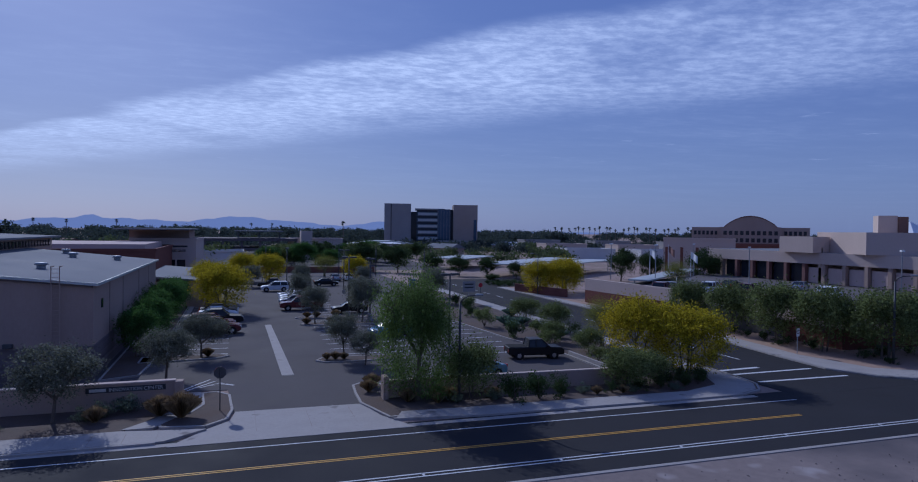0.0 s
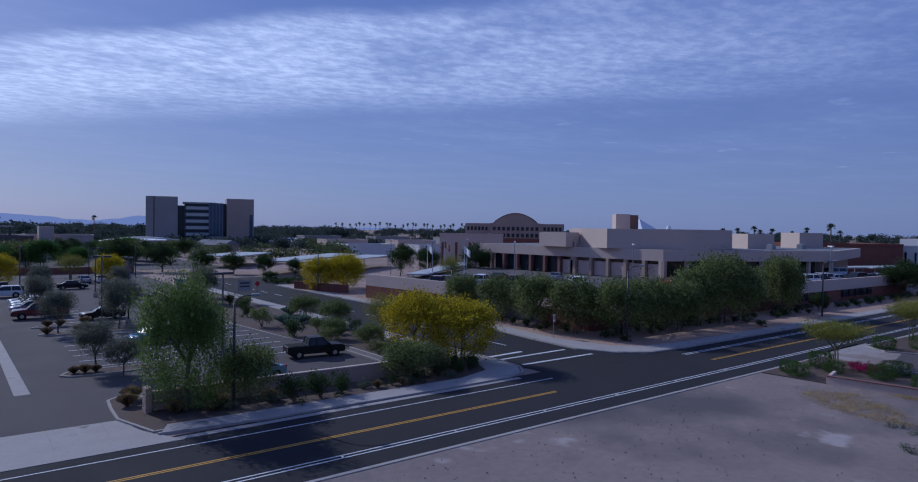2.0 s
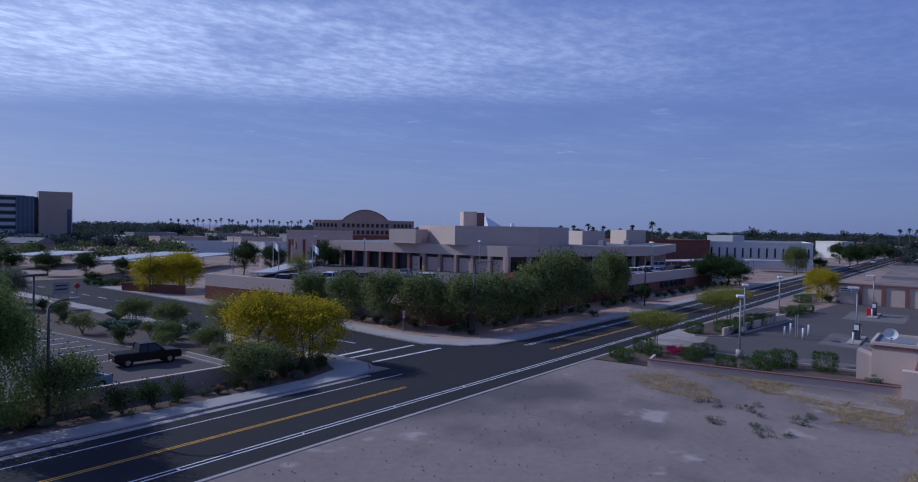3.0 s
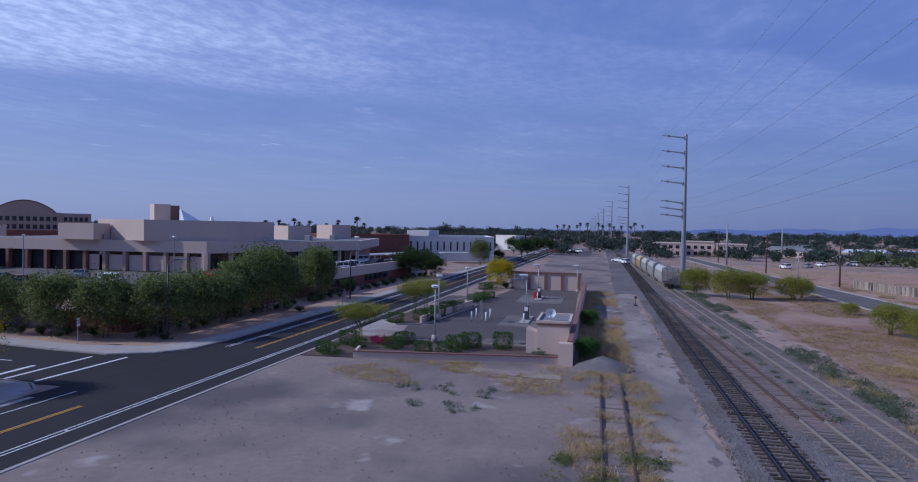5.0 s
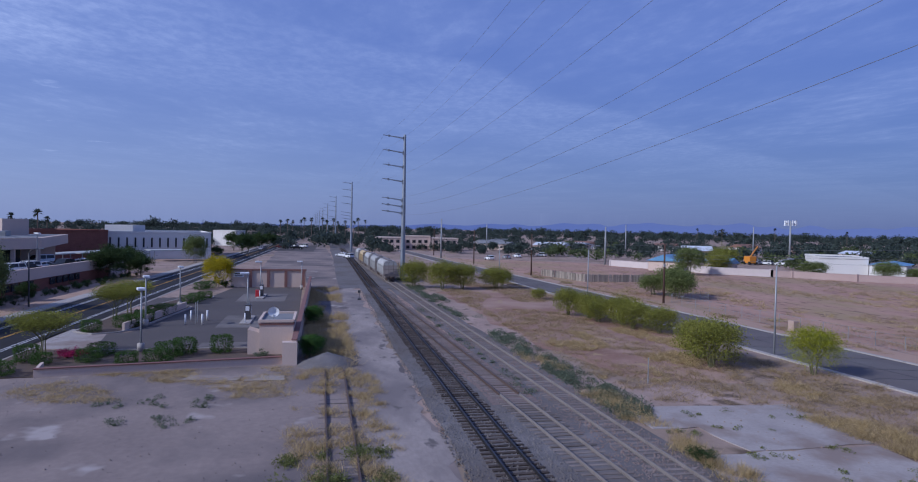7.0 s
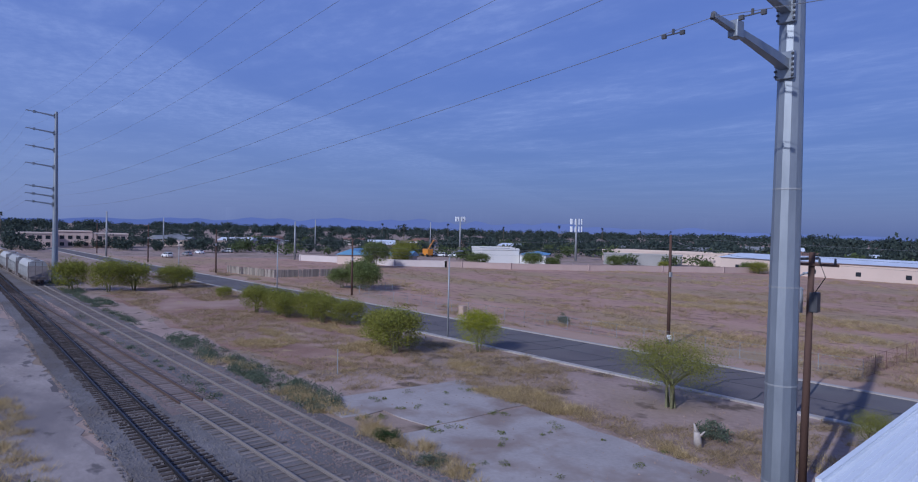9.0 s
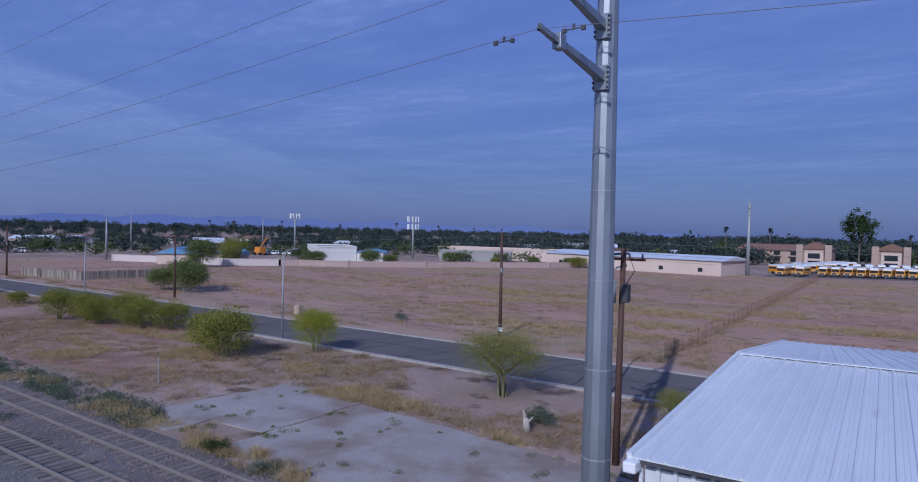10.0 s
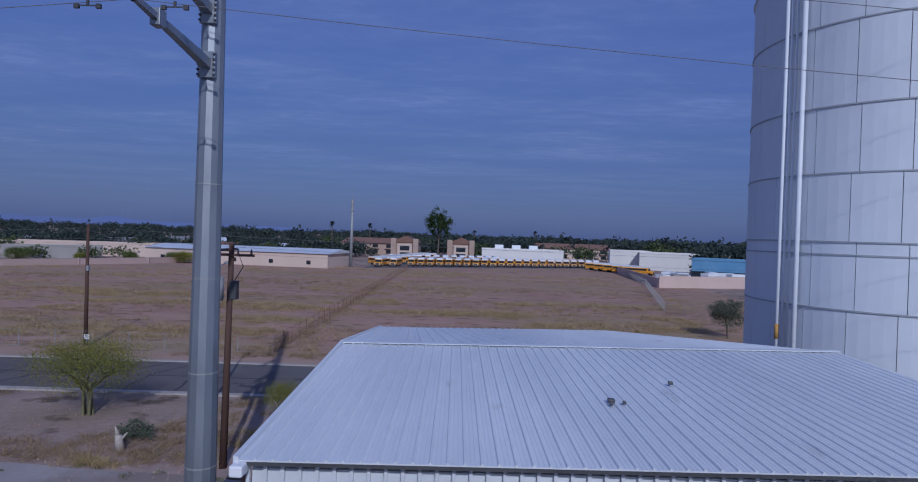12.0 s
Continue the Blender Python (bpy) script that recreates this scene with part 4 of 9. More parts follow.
def innovation_building():
    t = thing("office_building", "tan stucco hall with dark block base and grey roof", "building")
    # the roof climbs to the west
    x0, x1, y0, y1 = -10.0, -24.0, 53.2, 91.0
    part("wall", Mesh().prism([(x1, y0), (x0, y0), (x0, y1), (x1, y1)], 2.45, [8.25, 6.85, 6.85, 8.25]), M_BEIGE_DARK, t)
    part("plinth", Mesh().box(x1 - 40, y0 - 0.06, 0, x0 + 0.06, y1, 2.45), M_BLOCK, t, "dark split-face block base")
    for k in range(11):
        part("block_course", Mesh().prism([(x1 - 20, y0 - 0.085), (x0 + 0.085, y0 - 0.085), (x0 + 0.085, y1), (x0 + 0.05, y1), (x0 + 0.05, y0 - 0.05), (x1 - 20, y0 - 0.05)], 0.12 + k * 0.21, 0.29 + k * 0.21), M_BLOCK, t)
    roof = Mesh()
    roof.add([(x1, y0 - 0.3, 8.30), (x0 + 0.3, y0 - 0.3, 6.86), (x0 + 0.3, y1, 6.86), (x1, y1, 8.30), (x1, y0 - 0.3, 8.45), (x0 + 0.3, y0 - 0.3, 7.0), (x0 + 0.3, y1, 7.0), (x1, y1, 8.45)],
             [(3, 2, 1, 0), (4, 5, 6, 7), (0, 1, 5, 4), (1, 2, 6, 5), (2, 3, 7, 6), (3, 0, 4, 7)])
    part("roof", roof, M_ROOFGREY, t, "grey membrane roof")
    part("roof_edge", Mesh().bar((x1, y0 - 0.32, 8.38), (x0 + 0.32, y0 - 0.32, 6.93), 0.05, 0.2).bar((x0 + 0.32, y0 - 0.32, 6.93), (x0 + 0.32, y1, 6.93), 0.05, 0.2), M_SHADE, t)
    # west part with a clerestory
    part("wall", Mesh().box(x1 - 40, y0, 2.45, x1, y1, 8.25), M_BEIGE_DARK, t)
    part("clerestory", Mesh().prism([(x1 - 40, y0 + 14), (x1, y0 + 14), (x1, y1 + 10), (x1 - 40, y1 + 10)], 8.2, [11.0, 9.6, 9.6, 11.0]), M_BEIGE_DARK, t)
    part("clerestory_roof", Mesh().add([(x1 - 40, y0 + 13, 11.05), (x1 + 0.9, y0 + 13, 9.6), (x1 + 0.9, y1 + 11, 9.6), (x1 - 40, y1 + 11, 11.05), (x1 - 40, y0 + 13, 11.25), (x1 + 0.9, y0 + 13, 9.8), (x1 + 0.9, y1 + 11, 9.8), (x1 - 40, y1 + 11, 11.25)],
                                 [(3, 2, 1, 0), (4, 5, 6, 7), (0, 1, 5, 4), (1, 2, 6, 5), (2, 3, 7, 6), (3, 0, 4, 7)]), M_ROOFGREY, t)
    windows_row(t, None, (x1 + 0.0, y1 + 9), (x1 + 0.0, y0 + 15), 8.55, 9.35, 26, 0.55)
    # wall joints, a lamp, a small window
    for y in (59.5, 66, 76, 84):
        part("joint", Mesh().box(x0 - 0.02, y, 2.45, x0 + 0.03, y + 0.07, 6.85), M_BLOCK, t)
    part("window", Mesh().box(x0 - 0.05, 56.0, 4.9, x0 + 0.04, 56.7, 5.6), M_GLASS, t)
    part("wall_lamp", Mesh().box(-15.6, y0 - 0.3, 2.5, -15.0, y0, 2.8, 0.03), M_DARKSTEEL, t)
    part("roof_fascia", Mesh().bar((x1, y0 - 0.1, 8.2), (x0, y0 - 0.1, 6.78), 0.06, 0.12), M_BLOCK, t)
    # roof ladder
    lad = Mesh()
    for x in (-12.62, -12.08):
        lad.box(x - 0.03, y0 - 0.40, 2.6, x + 0.03, y0 - 0.34, 8.3)
        lad.box(x - 0.03, y0 - 0.40, 8.24, x + 0.03, y0 + 0.5, 8.3)
    for k in range(19):
        lad.box(-12.62, y0 - 0.39, 2.7 + k * 0.3, -12.08, y0 - 0.35, 2.73 + k * 0.3)
    part("ladder", lad, M_BEIGE_DARK, t, "tan steel roof ladder")
    for x, y in ((-15.5, 62), (-20.5, 57.5), (-17, 80), (-13, 82), (-19, 86)):
        z = 7.0 + (-10.0 - x) / 14.0 * 1.45
        v = Mesh().tube((x, y, z - 0.1), (x, y, z + 0.35), 0.35, 0.35, 10).tube((x, y, z + 0.35), (x, y, z + 0.55), 0.55, 0.42, 10)
        part("roof_vent", v, M_GREYSTEEL, t, "grey mushroom roof vent", True)


innovation_building()


def monument_wall():
    t = thing("sign_wall", "tan stucco sign wall beside the pavement", "wall")
    part("wall", Mesh().box(-40, 43.6, 0, -3.7, 43.95, 1.62, 0.02), M_BEIGE_DARK, t)
    part("coping", Mesh().box(-40.05, 43.55, 1.62, -3.65, 44.0, 1.70, 0.015), M_BEIGE, t)
    part("pier", Mesh().box(-3.7, 43.4, 0, -3.2, 44.1, 1.62, 0.02), M_TANBLOCK, t, "tan block end pier")
    part("sign_plate", Mesh().box(-8.6, 43.54, 1.15, -4.2, 43.6, 1.48), M_SIGNDARK, t, "dark bronze sign plate")
    cu = bpy.data.curves.new("lettering", "FONT")
    cu.body = "INNOVATION CENTER"
    cu.size = 0.30
    cu.extrude = 0.012
    ob = new("lettering", cu)
    dg = bpy.context.evaluated_depsgraph_get()
    me = bpy.data.meshes.new_from_object(ob.evaluated_get(dg))
    bpy.data.objects.remove(ob)
    me.materials.clear()
    me.materials.append(M_LETTER)
    w = max(v.co.x for v in me.vertices)
    letters = part("lettering", me, None, t, "silver raised letters")
    letters.matrix_local = pose(-7.35, 43.53, 1.21, 90, 0, 0) @ Matrix.Diagonal((3.0 / w, 1, 1, 1))
    part("letter_bar", Mesh().box(-8.4, 43.52, 1.22, -7.5, 43.54, 1.40), M_LETTER, t)


monument_wall()


def low_wall():
    t = thing("garden_wall", "low tan block wall round the parking lot", "wall")
    pts = [(9.3, 41.6), (15, 41.5), (24.4, 41.0), (28.0, 40.8)]
    rng = random.Random(9)
    blk = Mesh().box(-0.195, -0.1, 0, 0.195, 0.1, 0.185).data("block", M_TANBLOCK)
    core, cap = Mesh(), Mesh()
    for (xa, ya), (xb, yb) in zip(pts, pts[1:]):
        core.bar((xa, ya, 0.62), (xb, yb, 0.62), 0.22, 1.24)
        cap.bar((xa, ya, 1.27), (xb, yb, 1.27), 0.3, 0.07)
    part("core", core, M_BEIGE_DARK, t)
    part("coping", cap, M_BEIGE, t)
    # block pier at the entrance end
    for k in range(8):
        for j in range(2):
            ob = part("block", blk, None, t)
            ob.matrix_local = pose(9.1, 41.25 + j * 0.42 + (k % 2) * 0.05, 0.02 + k * 0.195, 0, 0, 90)
    part("pier", Mesh().box(9.02, 41.1, 0, 9.35, 41.95, 1.6), M_TANBLOCK, t, "block end pier")


low_wall()


def fence_wall_lot():
    # side wall of the planting wedge along the side street
    t = thing("garden_wall", "low tan wall beside the side street planting", "wall")
    part("core", Mesh().bar((28.6, 42.4, 0.28), (28.5, 51.8, 0.28), 0.2, 0.35), M_CONCRETE, t)


fence_wall_lot()


def civic_tower():
    t = thing("office_tower", "grey six-storey office block with sunshades and bronze end", "building", 111, 376, 0, -15)
    part("stair_tower", Mesh().box(-27.5, -3, 0, -11.5, 12, 27.2), M_PANELGREY, t, "grey stone-clad end tower")
    part("stair_slot", Mesh().box(-23.6, -3.15, 0, -23.2, -2.9, 27.0), M_GLASS, t)
    part("glass_core", Mesh().box(-11.5, 1, 0, -8.0, 12, 22.5), M_GLASS, t)
    part("office_block", Mesh().box(-8, 0, 0, 9, 14, 24.0), M_GLASSBLUE, t, "blue glazed office floors")
    part("roof_edge", Mesh().box(-9, -1.2, 23.6, 9, 14, 24.5), M_PANELGREY, t)
    for k in range(6):
        z = 1.8 + k * 3.7
        part("floor_band", Mesh().box(-8.1, -0.15, z + 2.3, 4.5, 0.1, z + 3.2), M_GLASS, t)
        part("sunshade", Mesh().box(-7.2, -1.1, z + 0.1, 4.6, -0.12, z + 1.7), M_SHADE, t, "pale horizontal sunshade")
    part("glass_bay", Mesh().box(4.7, -1.4, 0, 12.5, 10, 24.2), M_GLASSBLUE, t, "blue glass bay")
    for k in range(5):
        part("mullion", Mesh().box(4.9 + k * 1.8, -1.5, 0, 5.05 + k * 1.8, -1.38, 24.2), M_PANELGREY, t)
    part("slot", Mesh().box(12.5, 0.5, 0, 14.5, 10, 24), M_GLASS, t)
    part("bronze_tower", Mesh().box(14.2, -3, 0, 29.0, 12, 26.9), M_COPPER, t, "bronze-clad end tower")
    part("side_glass", Mesh().box(26.6, -3.1, 5, 28.4, -2.95, 18), M_GLASSBLUE, t)
    part("podium", Mesh().box(-2, -14, 0, 22, -3.2, 5.2), M_PANELGREY, t)
    h = block_building("council_hall", "low hall with a curved pale metal roof", [(48, 292), (78, 286), (80, 300), (50, 306)], 4.6, M_BEIGE, M_SHADE, parapet=0.0)
    m = Mesh()
    n = 12
    for k in range(n):
        a, b = k / n, (k + 1) / n
        za, zb = 4.6 + 1.6 * math.sin(math.pi * a), 4.6 + 1.6 * math.sin(math.pi * b)
        xa, xb = 47 + 33 * a, 47 + 33 * b
        m.add([(xa, 290.5 - 6 * a, za), (xb, 290.5 - 6 * b, zb), (xb + 2, 306 - 6 * b, zb), (xa + 2, 306 - 6 * a, za), (xa, 290.5 - 6 * a, za - 0.5), (xb, 290.5 - 6 * b, zb - 0.5)],
              [(0, 1, 2, 3), (4, 5, 1, 0)])
    part("curved_roof", m, M_SHADE, h)


civic_tower()

# court building and the offices behind the parking lot
court = block_building("court_building", "beige court building with lettering and a red brick wing", [(-21.5, 150), (-8.5, 150), (-8.0, 172), (-21.5, 172)], 8.3, M_BEIGE, M_ROOFGREY)
part("shade_roof", Mesh().box(-24, 146, 10.6, -9.5, 180, 10.9), M_ROOFGREY, court)
part("upper_storey", Mesh().box(-23, 160, 8.3, -10.5, 179, 10.6), M_BEIGE_DARK, court)
part("entrance_glass", Mesh().box(-18.5, 149.85, 0.5, -10.5, 150.1, 4.2), M_GLASS, court, "dark glazed entrance")
for k in range(5):
    part("pier", Mesh().box(-18.6 + k * 2.0, 149.6, 0, -18.3 + k * 2.0, 150.0, 4.3), M_BEIGE, court)
cu = bpy.data.curves.new("lettering", "FONT")
cu.body = "COURT CENTER"
cu.size = 1.0
cu.extrude = 0.03
ob = new("lettering", cu)
me = bpy.data.meshes.new_from_object(ob.evaluated_get(bpy.context.evaluated_depsgraph_get()))
bpy.data.objects.remove(ob)
me.materials.clear()
me.materials.append(M_SIGNDARK)
wid = max(v.co.x for v in me.vertices)
part("lettering", me, None, court, "dark raised letters").matrix_local = pose(-13.8, 149.9, 5.9, 90, 0, 0) @ Matrix.Diagonal((3.3 / wid, 0.75, 1, 1))
part("letter_bar", Mesh().box(-13.8, 149.88, 6.9, -10.2, 149.95, 7.25), M_SIGNDARK, court)
wing = block_building("brick_building", "low dark red brick wing", [(-60, 116), (-13.2, 120), (-13.2, 149), (-60, 149)], 7.0, M_REDBRICK, M_ROOFGREY)
part("band", Mesh().box(-60, 121, 7.0, -15, 148, 8.2), M_PINK, wing)
annex = thing("shed", "grey-roofed low annex beside the hall", "building")
part("wall", Mesh().box(-11.5, 97, 0, -4.5, 122, 3.6), M_BEIGE_DARK, annex)
part("roof", Mesh().add([(-12, 96.5, 4.3), (-4, 96.5, 3.6), (-4, 123, 3.6), (-12, 123, 4.3), (-12, 96.5, 4.5), (-4, 96.5, 3.8), (-4, 123, 3.8), (-12, 123, 4.5)], [(3, 2, 1, 0), (4, 5, 6, 7), (0, 1, 5, 4), (1, 2, 6, 5), (2, 3, 7, 6), (3, 0, 4, 7)]), M_ROOFGREY, annex)
block_building("utility_building", "small pale utility building", [(-9, 190), (1.6, 190), (1.6, 200), (-9, 200)], 4.4, M_WHITEWALL, M_ROOFGREY)
gar = thing("parking_garage", "open concrete parking deck with a flat shade roof", "building")
for z in (0.1, 3.4, 6.7):
    part("deck", Mesh().box(-30, 232, z, 20, 262, z + 0.9), M_BLOCK, gar)
for k in range(9):
    part("column", Mesh().box(-29 + k * 6, 232.4, 0, -28.2 + k * 6, 233.2, 7), M_BLOCK, gar)
part("shade_roof", Mesh().box(-1, 236, 10.0, 15.5, 256, 10.35), M_ROOFGREY, gar)
for x in (0, 7, 14):
    part("post", Mesh().box(x, 237, 7, x + 0.4, 237.4, 10), M_DARKSTEEL, gar)
part("stair_tower", Mesh().box(22, 240, 0, 26, 246, 10.4), M_BEIGE, gar)
block_building("office_building", "beige low office with a flat roof", [(18, 250), (38, 246), (40, 262), (20, 266)], 7.2, M_BEIGE, M_ROOFGREY)
block_building("brick_wall", "low red brick garden wall", [(-6, 168.0), (34, 166.0), (34, 166.5), (-6, 168.5)], 1.5, M_REDBRICK, M_REDBRICK, "wall", 0.0)


def carport(poly, label):
    t = thing("carport", label, "carport")
    part("canopy", Mesh().prism(poly, 3.1, 3.35), M_SHADE, t)
    cx = sum(p[0] for p in poly) / len(poly)
    cy = sum(p[1] for p in poly) / len(poly)
    for x, y in poly:
        part("post", Mesh().tube((cx + (x - cx) * 0.85, cy + (y - cy) * 0.85, 0), (cx + (x - cx) * 0.85, cy + (y - cy) * 0.85, 3.1), 0.12, 0.12, 8), M_GREYSTEEL, t)


carport([(56, 148), (62, 142), (98, 172), (92, 180)], "long pale metal car canopy")
carport([(62, 139), (68, 134), (104, 162), (98, 168)], "long pale metal car canopy")
carport([(52, 178), (60, 170), (78, 190), (70, 199)], "long pale metal car canopy")
carport([(63, 94), (66, 92), (98, 118), (95, 121)], "long pale metal car canopy")


def police_building():
    t = thing("police_building", "beige two-storey civic building with a deep fascia and penthouses", "building")
    CA, CB, CL = (100.5, 67.4), (134.4, 52.0), (97.5, 115.0)
    back = [(150, 120), (170, 60)]
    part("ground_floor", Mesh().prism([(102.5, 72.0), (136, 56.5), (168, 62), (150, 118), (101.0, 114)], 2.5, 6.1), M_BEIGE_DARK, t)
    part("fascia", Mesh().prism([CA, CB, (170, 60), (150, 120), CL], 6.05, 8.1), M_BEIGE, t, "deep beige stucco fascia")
    part("roof", Mesh().prism([(101.3, 68.3), (134.4, 53.0), (168, 61), (149, 118), (98.4, 114)], 8.08, 8.14), M_ROOFGREY, t)
    # columns and bays of the west face
    for k in range(13):
        a = k / 12
        x, y = CL[0] + (CA[0] - CL[0]) * a, CL[1] + (CA[1] - CL[1]) * a
        part("pier", Mesh().box(x - 0.1, y - 0.32, 2.6, x + 0.7, y + 0.32, 6.06), M_REDTRIM if 1 < k < 7 else M_BEIGE_DARK, t)
        # flat dark panels paint the shade inside the open bays
        if k < 6:
            part("recess", Mesh().box(x + 0.9, y - 3.4, 2.6, x + 1.1, y - 0.5, 6.0), M_GLASS, t)
        elif k < 12:
            part("garage_door", Mesh().box(x + 0.6, y - 3.4, 2.6, x + 0.9, y - 0.5, 5.4), M_PINK, t)
    for k in range(8):
        a = k / 7
        x, y = CA[0] + (CB[0] - CA[0]) * a, CA[1] + (CB[1] - CA[1]) * a
        part("pier", Mesh().box(x - 0.1, y + 0.3, 2.6, x + 0.5, y + 0.9, 6.06), M_BEIGE, t)
    # one long dark sheet paints the shade under the south fascia
    part("recess", Mesh().prism([(102.2, 71.6), (135.8, 56.1), (136, 56.6), (102.5, 72.1)], 2.6, 6.0), M_GLASS, t)
    # penthouses
    part("penthouse", Mesh().prism([(98.5, 78.5), (106.5, 64.3), (119, 64.5), (124, 84), (103, 92)], 8.1, 11.85), M_BEIGE, t, "beige plant-room penthouse")
    part("downpipe", Mesh().box(99.6, 88, 2.6, 99.9, 88.6, 9.0), M_BEIGE, t)
    part("chimney", Mesh().prism([(116, 90), (118.5, 88), (121, 91), (118.5, 93)], 8, 15.2), M_BEIGE, t)
    part("chimney_screen", Mesh().prism([(118.4, 87.8), (120.0, 87.0), (121.6, 90.6), (121.0, 91.2)], 11.9, 15.0), M_ROOFTILE, t)
    part("plant_room", Mesh().box(97.5, 88, 8.1, 101.5, 95.5, 11.0), M_BEIGE, t)
    part("plant_room", Mesh().prism([(128, 66), (133, 63), (136, 68), (131, 71)], 8.1, 11.2), M_BEIGE, t)
    part("plant_room", Mesh().prism([(148, 64.5), (154, 62.0), (157, 68), (151, 70)], 8.1, 11.6), M_BEIGE, t)
    for x, y in ((110, 66.5), (126, 60), (139, 60), (142, 61)):
        part("roof_unit", Mesh().box(x, y, 8.1, x + 1.5, y + 1.2, 9.2, 0.05), M_GREYSTEEL, t, "grey rooftop unit")
    part("dish", Mesh().tube((112, 74, 11.85), (112, 74, 12.6), 0.5, 0.3, 10), M_WHITEPAINT, t)
    # raised deck with its retaining walls
    d = thing("parking_deck", "raised parking deck with red brick and pale parapet walls", "parking deck")
    part("deck", Mesh().prism([(56.2, 47.3), (143.5, 43.4), (150, 60), (110, 122), (53.0, 90)], 0.0, 2.5), M_OLDASPHALT, d)
    part("brick_wall", Mesh().prism([(55.7, 46.8), (143.8, 42.9), (143.8, 43.3), (56.2, 47.2), (56.2, 60), (52.9, 90), (52.4, 90), (55.7, 60)], 0.0, 2.1), M_REDBRICK, d, "dark red brick retaining wall")
    part("parapet", Mesh().prism([(55.6, 46.7), (143.9, 42.8), (143.9, 43.3), (56.1, 47.2), (56.1, 60), (52.9, 90), (52.4, 90), (55.6, 60)], 2.1, 3.9), M_BEIGE, d, "pale concrete parapet wall")
    for k in range(9):
        part("panel_joint", Mesh().bar((55.57 - (k > 3) * (k - 3) * 0.56, 50 + k * 4.8, 3.0), (55.57 - (k > 3) * (k - 3) * 0.56, 50.08 + k * 4.8, 3.0), 0.06, 1.7), M_BEIGE_DARK, d)
    for k, (xa, xb) in enumerate(((100, 112), (117, 129))):
        for j in range(5):
            x = xa + (xb - xa) * j / 5
            part("screen", Mesh().box(x, 44.55 - (x - 100) * 0.044, 0.9, x + 1.9, 44.75 - (x - 100) * 0.044, 2.0), M_GLASS, d)
    w = thing("garden_wall", "low red brick corner wall beside the street", "wall")
    part("wall", Mesh().prism([(48.9, 109.6), (50.2, 104.6), (53, 97), (53.3, 97.3), (50.6, 105), (49.3, 110)], 0, 1.5), M_REDBRICK, w)


police_building()


def domed_hall():
    t = thing("county_building", "tan four-storey office building with an arched roof", "building", 240, 254, 0, -42)
    part("wall", Mesh().box(-26.5, 0, 0, 27, 24, 14.8), M_BEIGE_DARK, t)
    part("centre_wall", Mesh().box(-13, -2, 0, 14.5, 26, 15.0), M_BEIGE_DARK, t)
    m = Mesh()
    n = 18
    prof = [(-12 + 24.0 * k / n + 0.7, 15.0 + 5.4 * math.sin(math.pi * k / n) ** 0.8) for k in range(n + 1)]
    part("arched_gable", Mesh().side_profile(prof, -2.0, -1.4), M_BEIGE_DARK, t)
    for (xa, za), (xb, zb) in zip(prof, prof[1:]):
        m.add([(xa, -2.2, za + 0.15), (xb, -2.2, zb + 0.15), (xb, 26, zb + 0.15), (xa, 26, za + 0.15), (xa, -2.2, za - 0.35), (xb, -2.2, zb - 0.35)], [(0, 1, 2, 3), (4, 5, 1, 0)])
    part("arched_roof", m, M_ROOFTILE, t, "brown arched metal roof")
    for z in (3.8, 7.4, 11.0):
        windows_row(t, None, (26.0, -0.02), (15.5, -0.02), z, z + 2.0, 5, 0.62)
        windows_row(t, None, (-14, -0.02), (-25.8, -0.02), z, z + 2.0, 6, 0.62)
        windows_row(t, None, (13.5, -2.02), (-12.0, -2.02), z, z + 2.0, 10, 0.62)
    b = block_building("office_building", "tan low office with tiled gable", [(112, 150), (126, 138), (134, 147), (120, 160)], 9.6, M_BEIGE, M_ROOFTILE)
    for k in range(5):
        part("pier", Mesh().box(112.4 + k * 3.0, 149.2 - k * 2.6, 0, 113.2 + k * 3.0, 150.0 - k * 2.6, 7.5), M_REDBRICK, b)
    block_building("brick_building", "low red brick office", [(150, 165), (200, 130), (215, 150), (165, 185)], 7.6, M_REDBRICK, M_ROOFGREY)
    s = thing("skylight_pyramid", "white glazed pyramid roof", "building", 205, 148, 0)
    part("base", Mesh().box(-9, -9, 0, 9, 9, 9.5), M_BEIGE, s)
    part("pyramid", Mesh().add([(-8, -8, 9.5), (8, -8, 9.5), (8, 8, 9.5), (-8, 8, 9.5), (0, 0, 16.2)], [(0, 1, 4), (1, 2, 4), (2, 3, 4), (3, 0, 4), (3, 2, 1, 0)]), M_WHITEPAINT, s, "white pyramid skylight")


domed_hall()


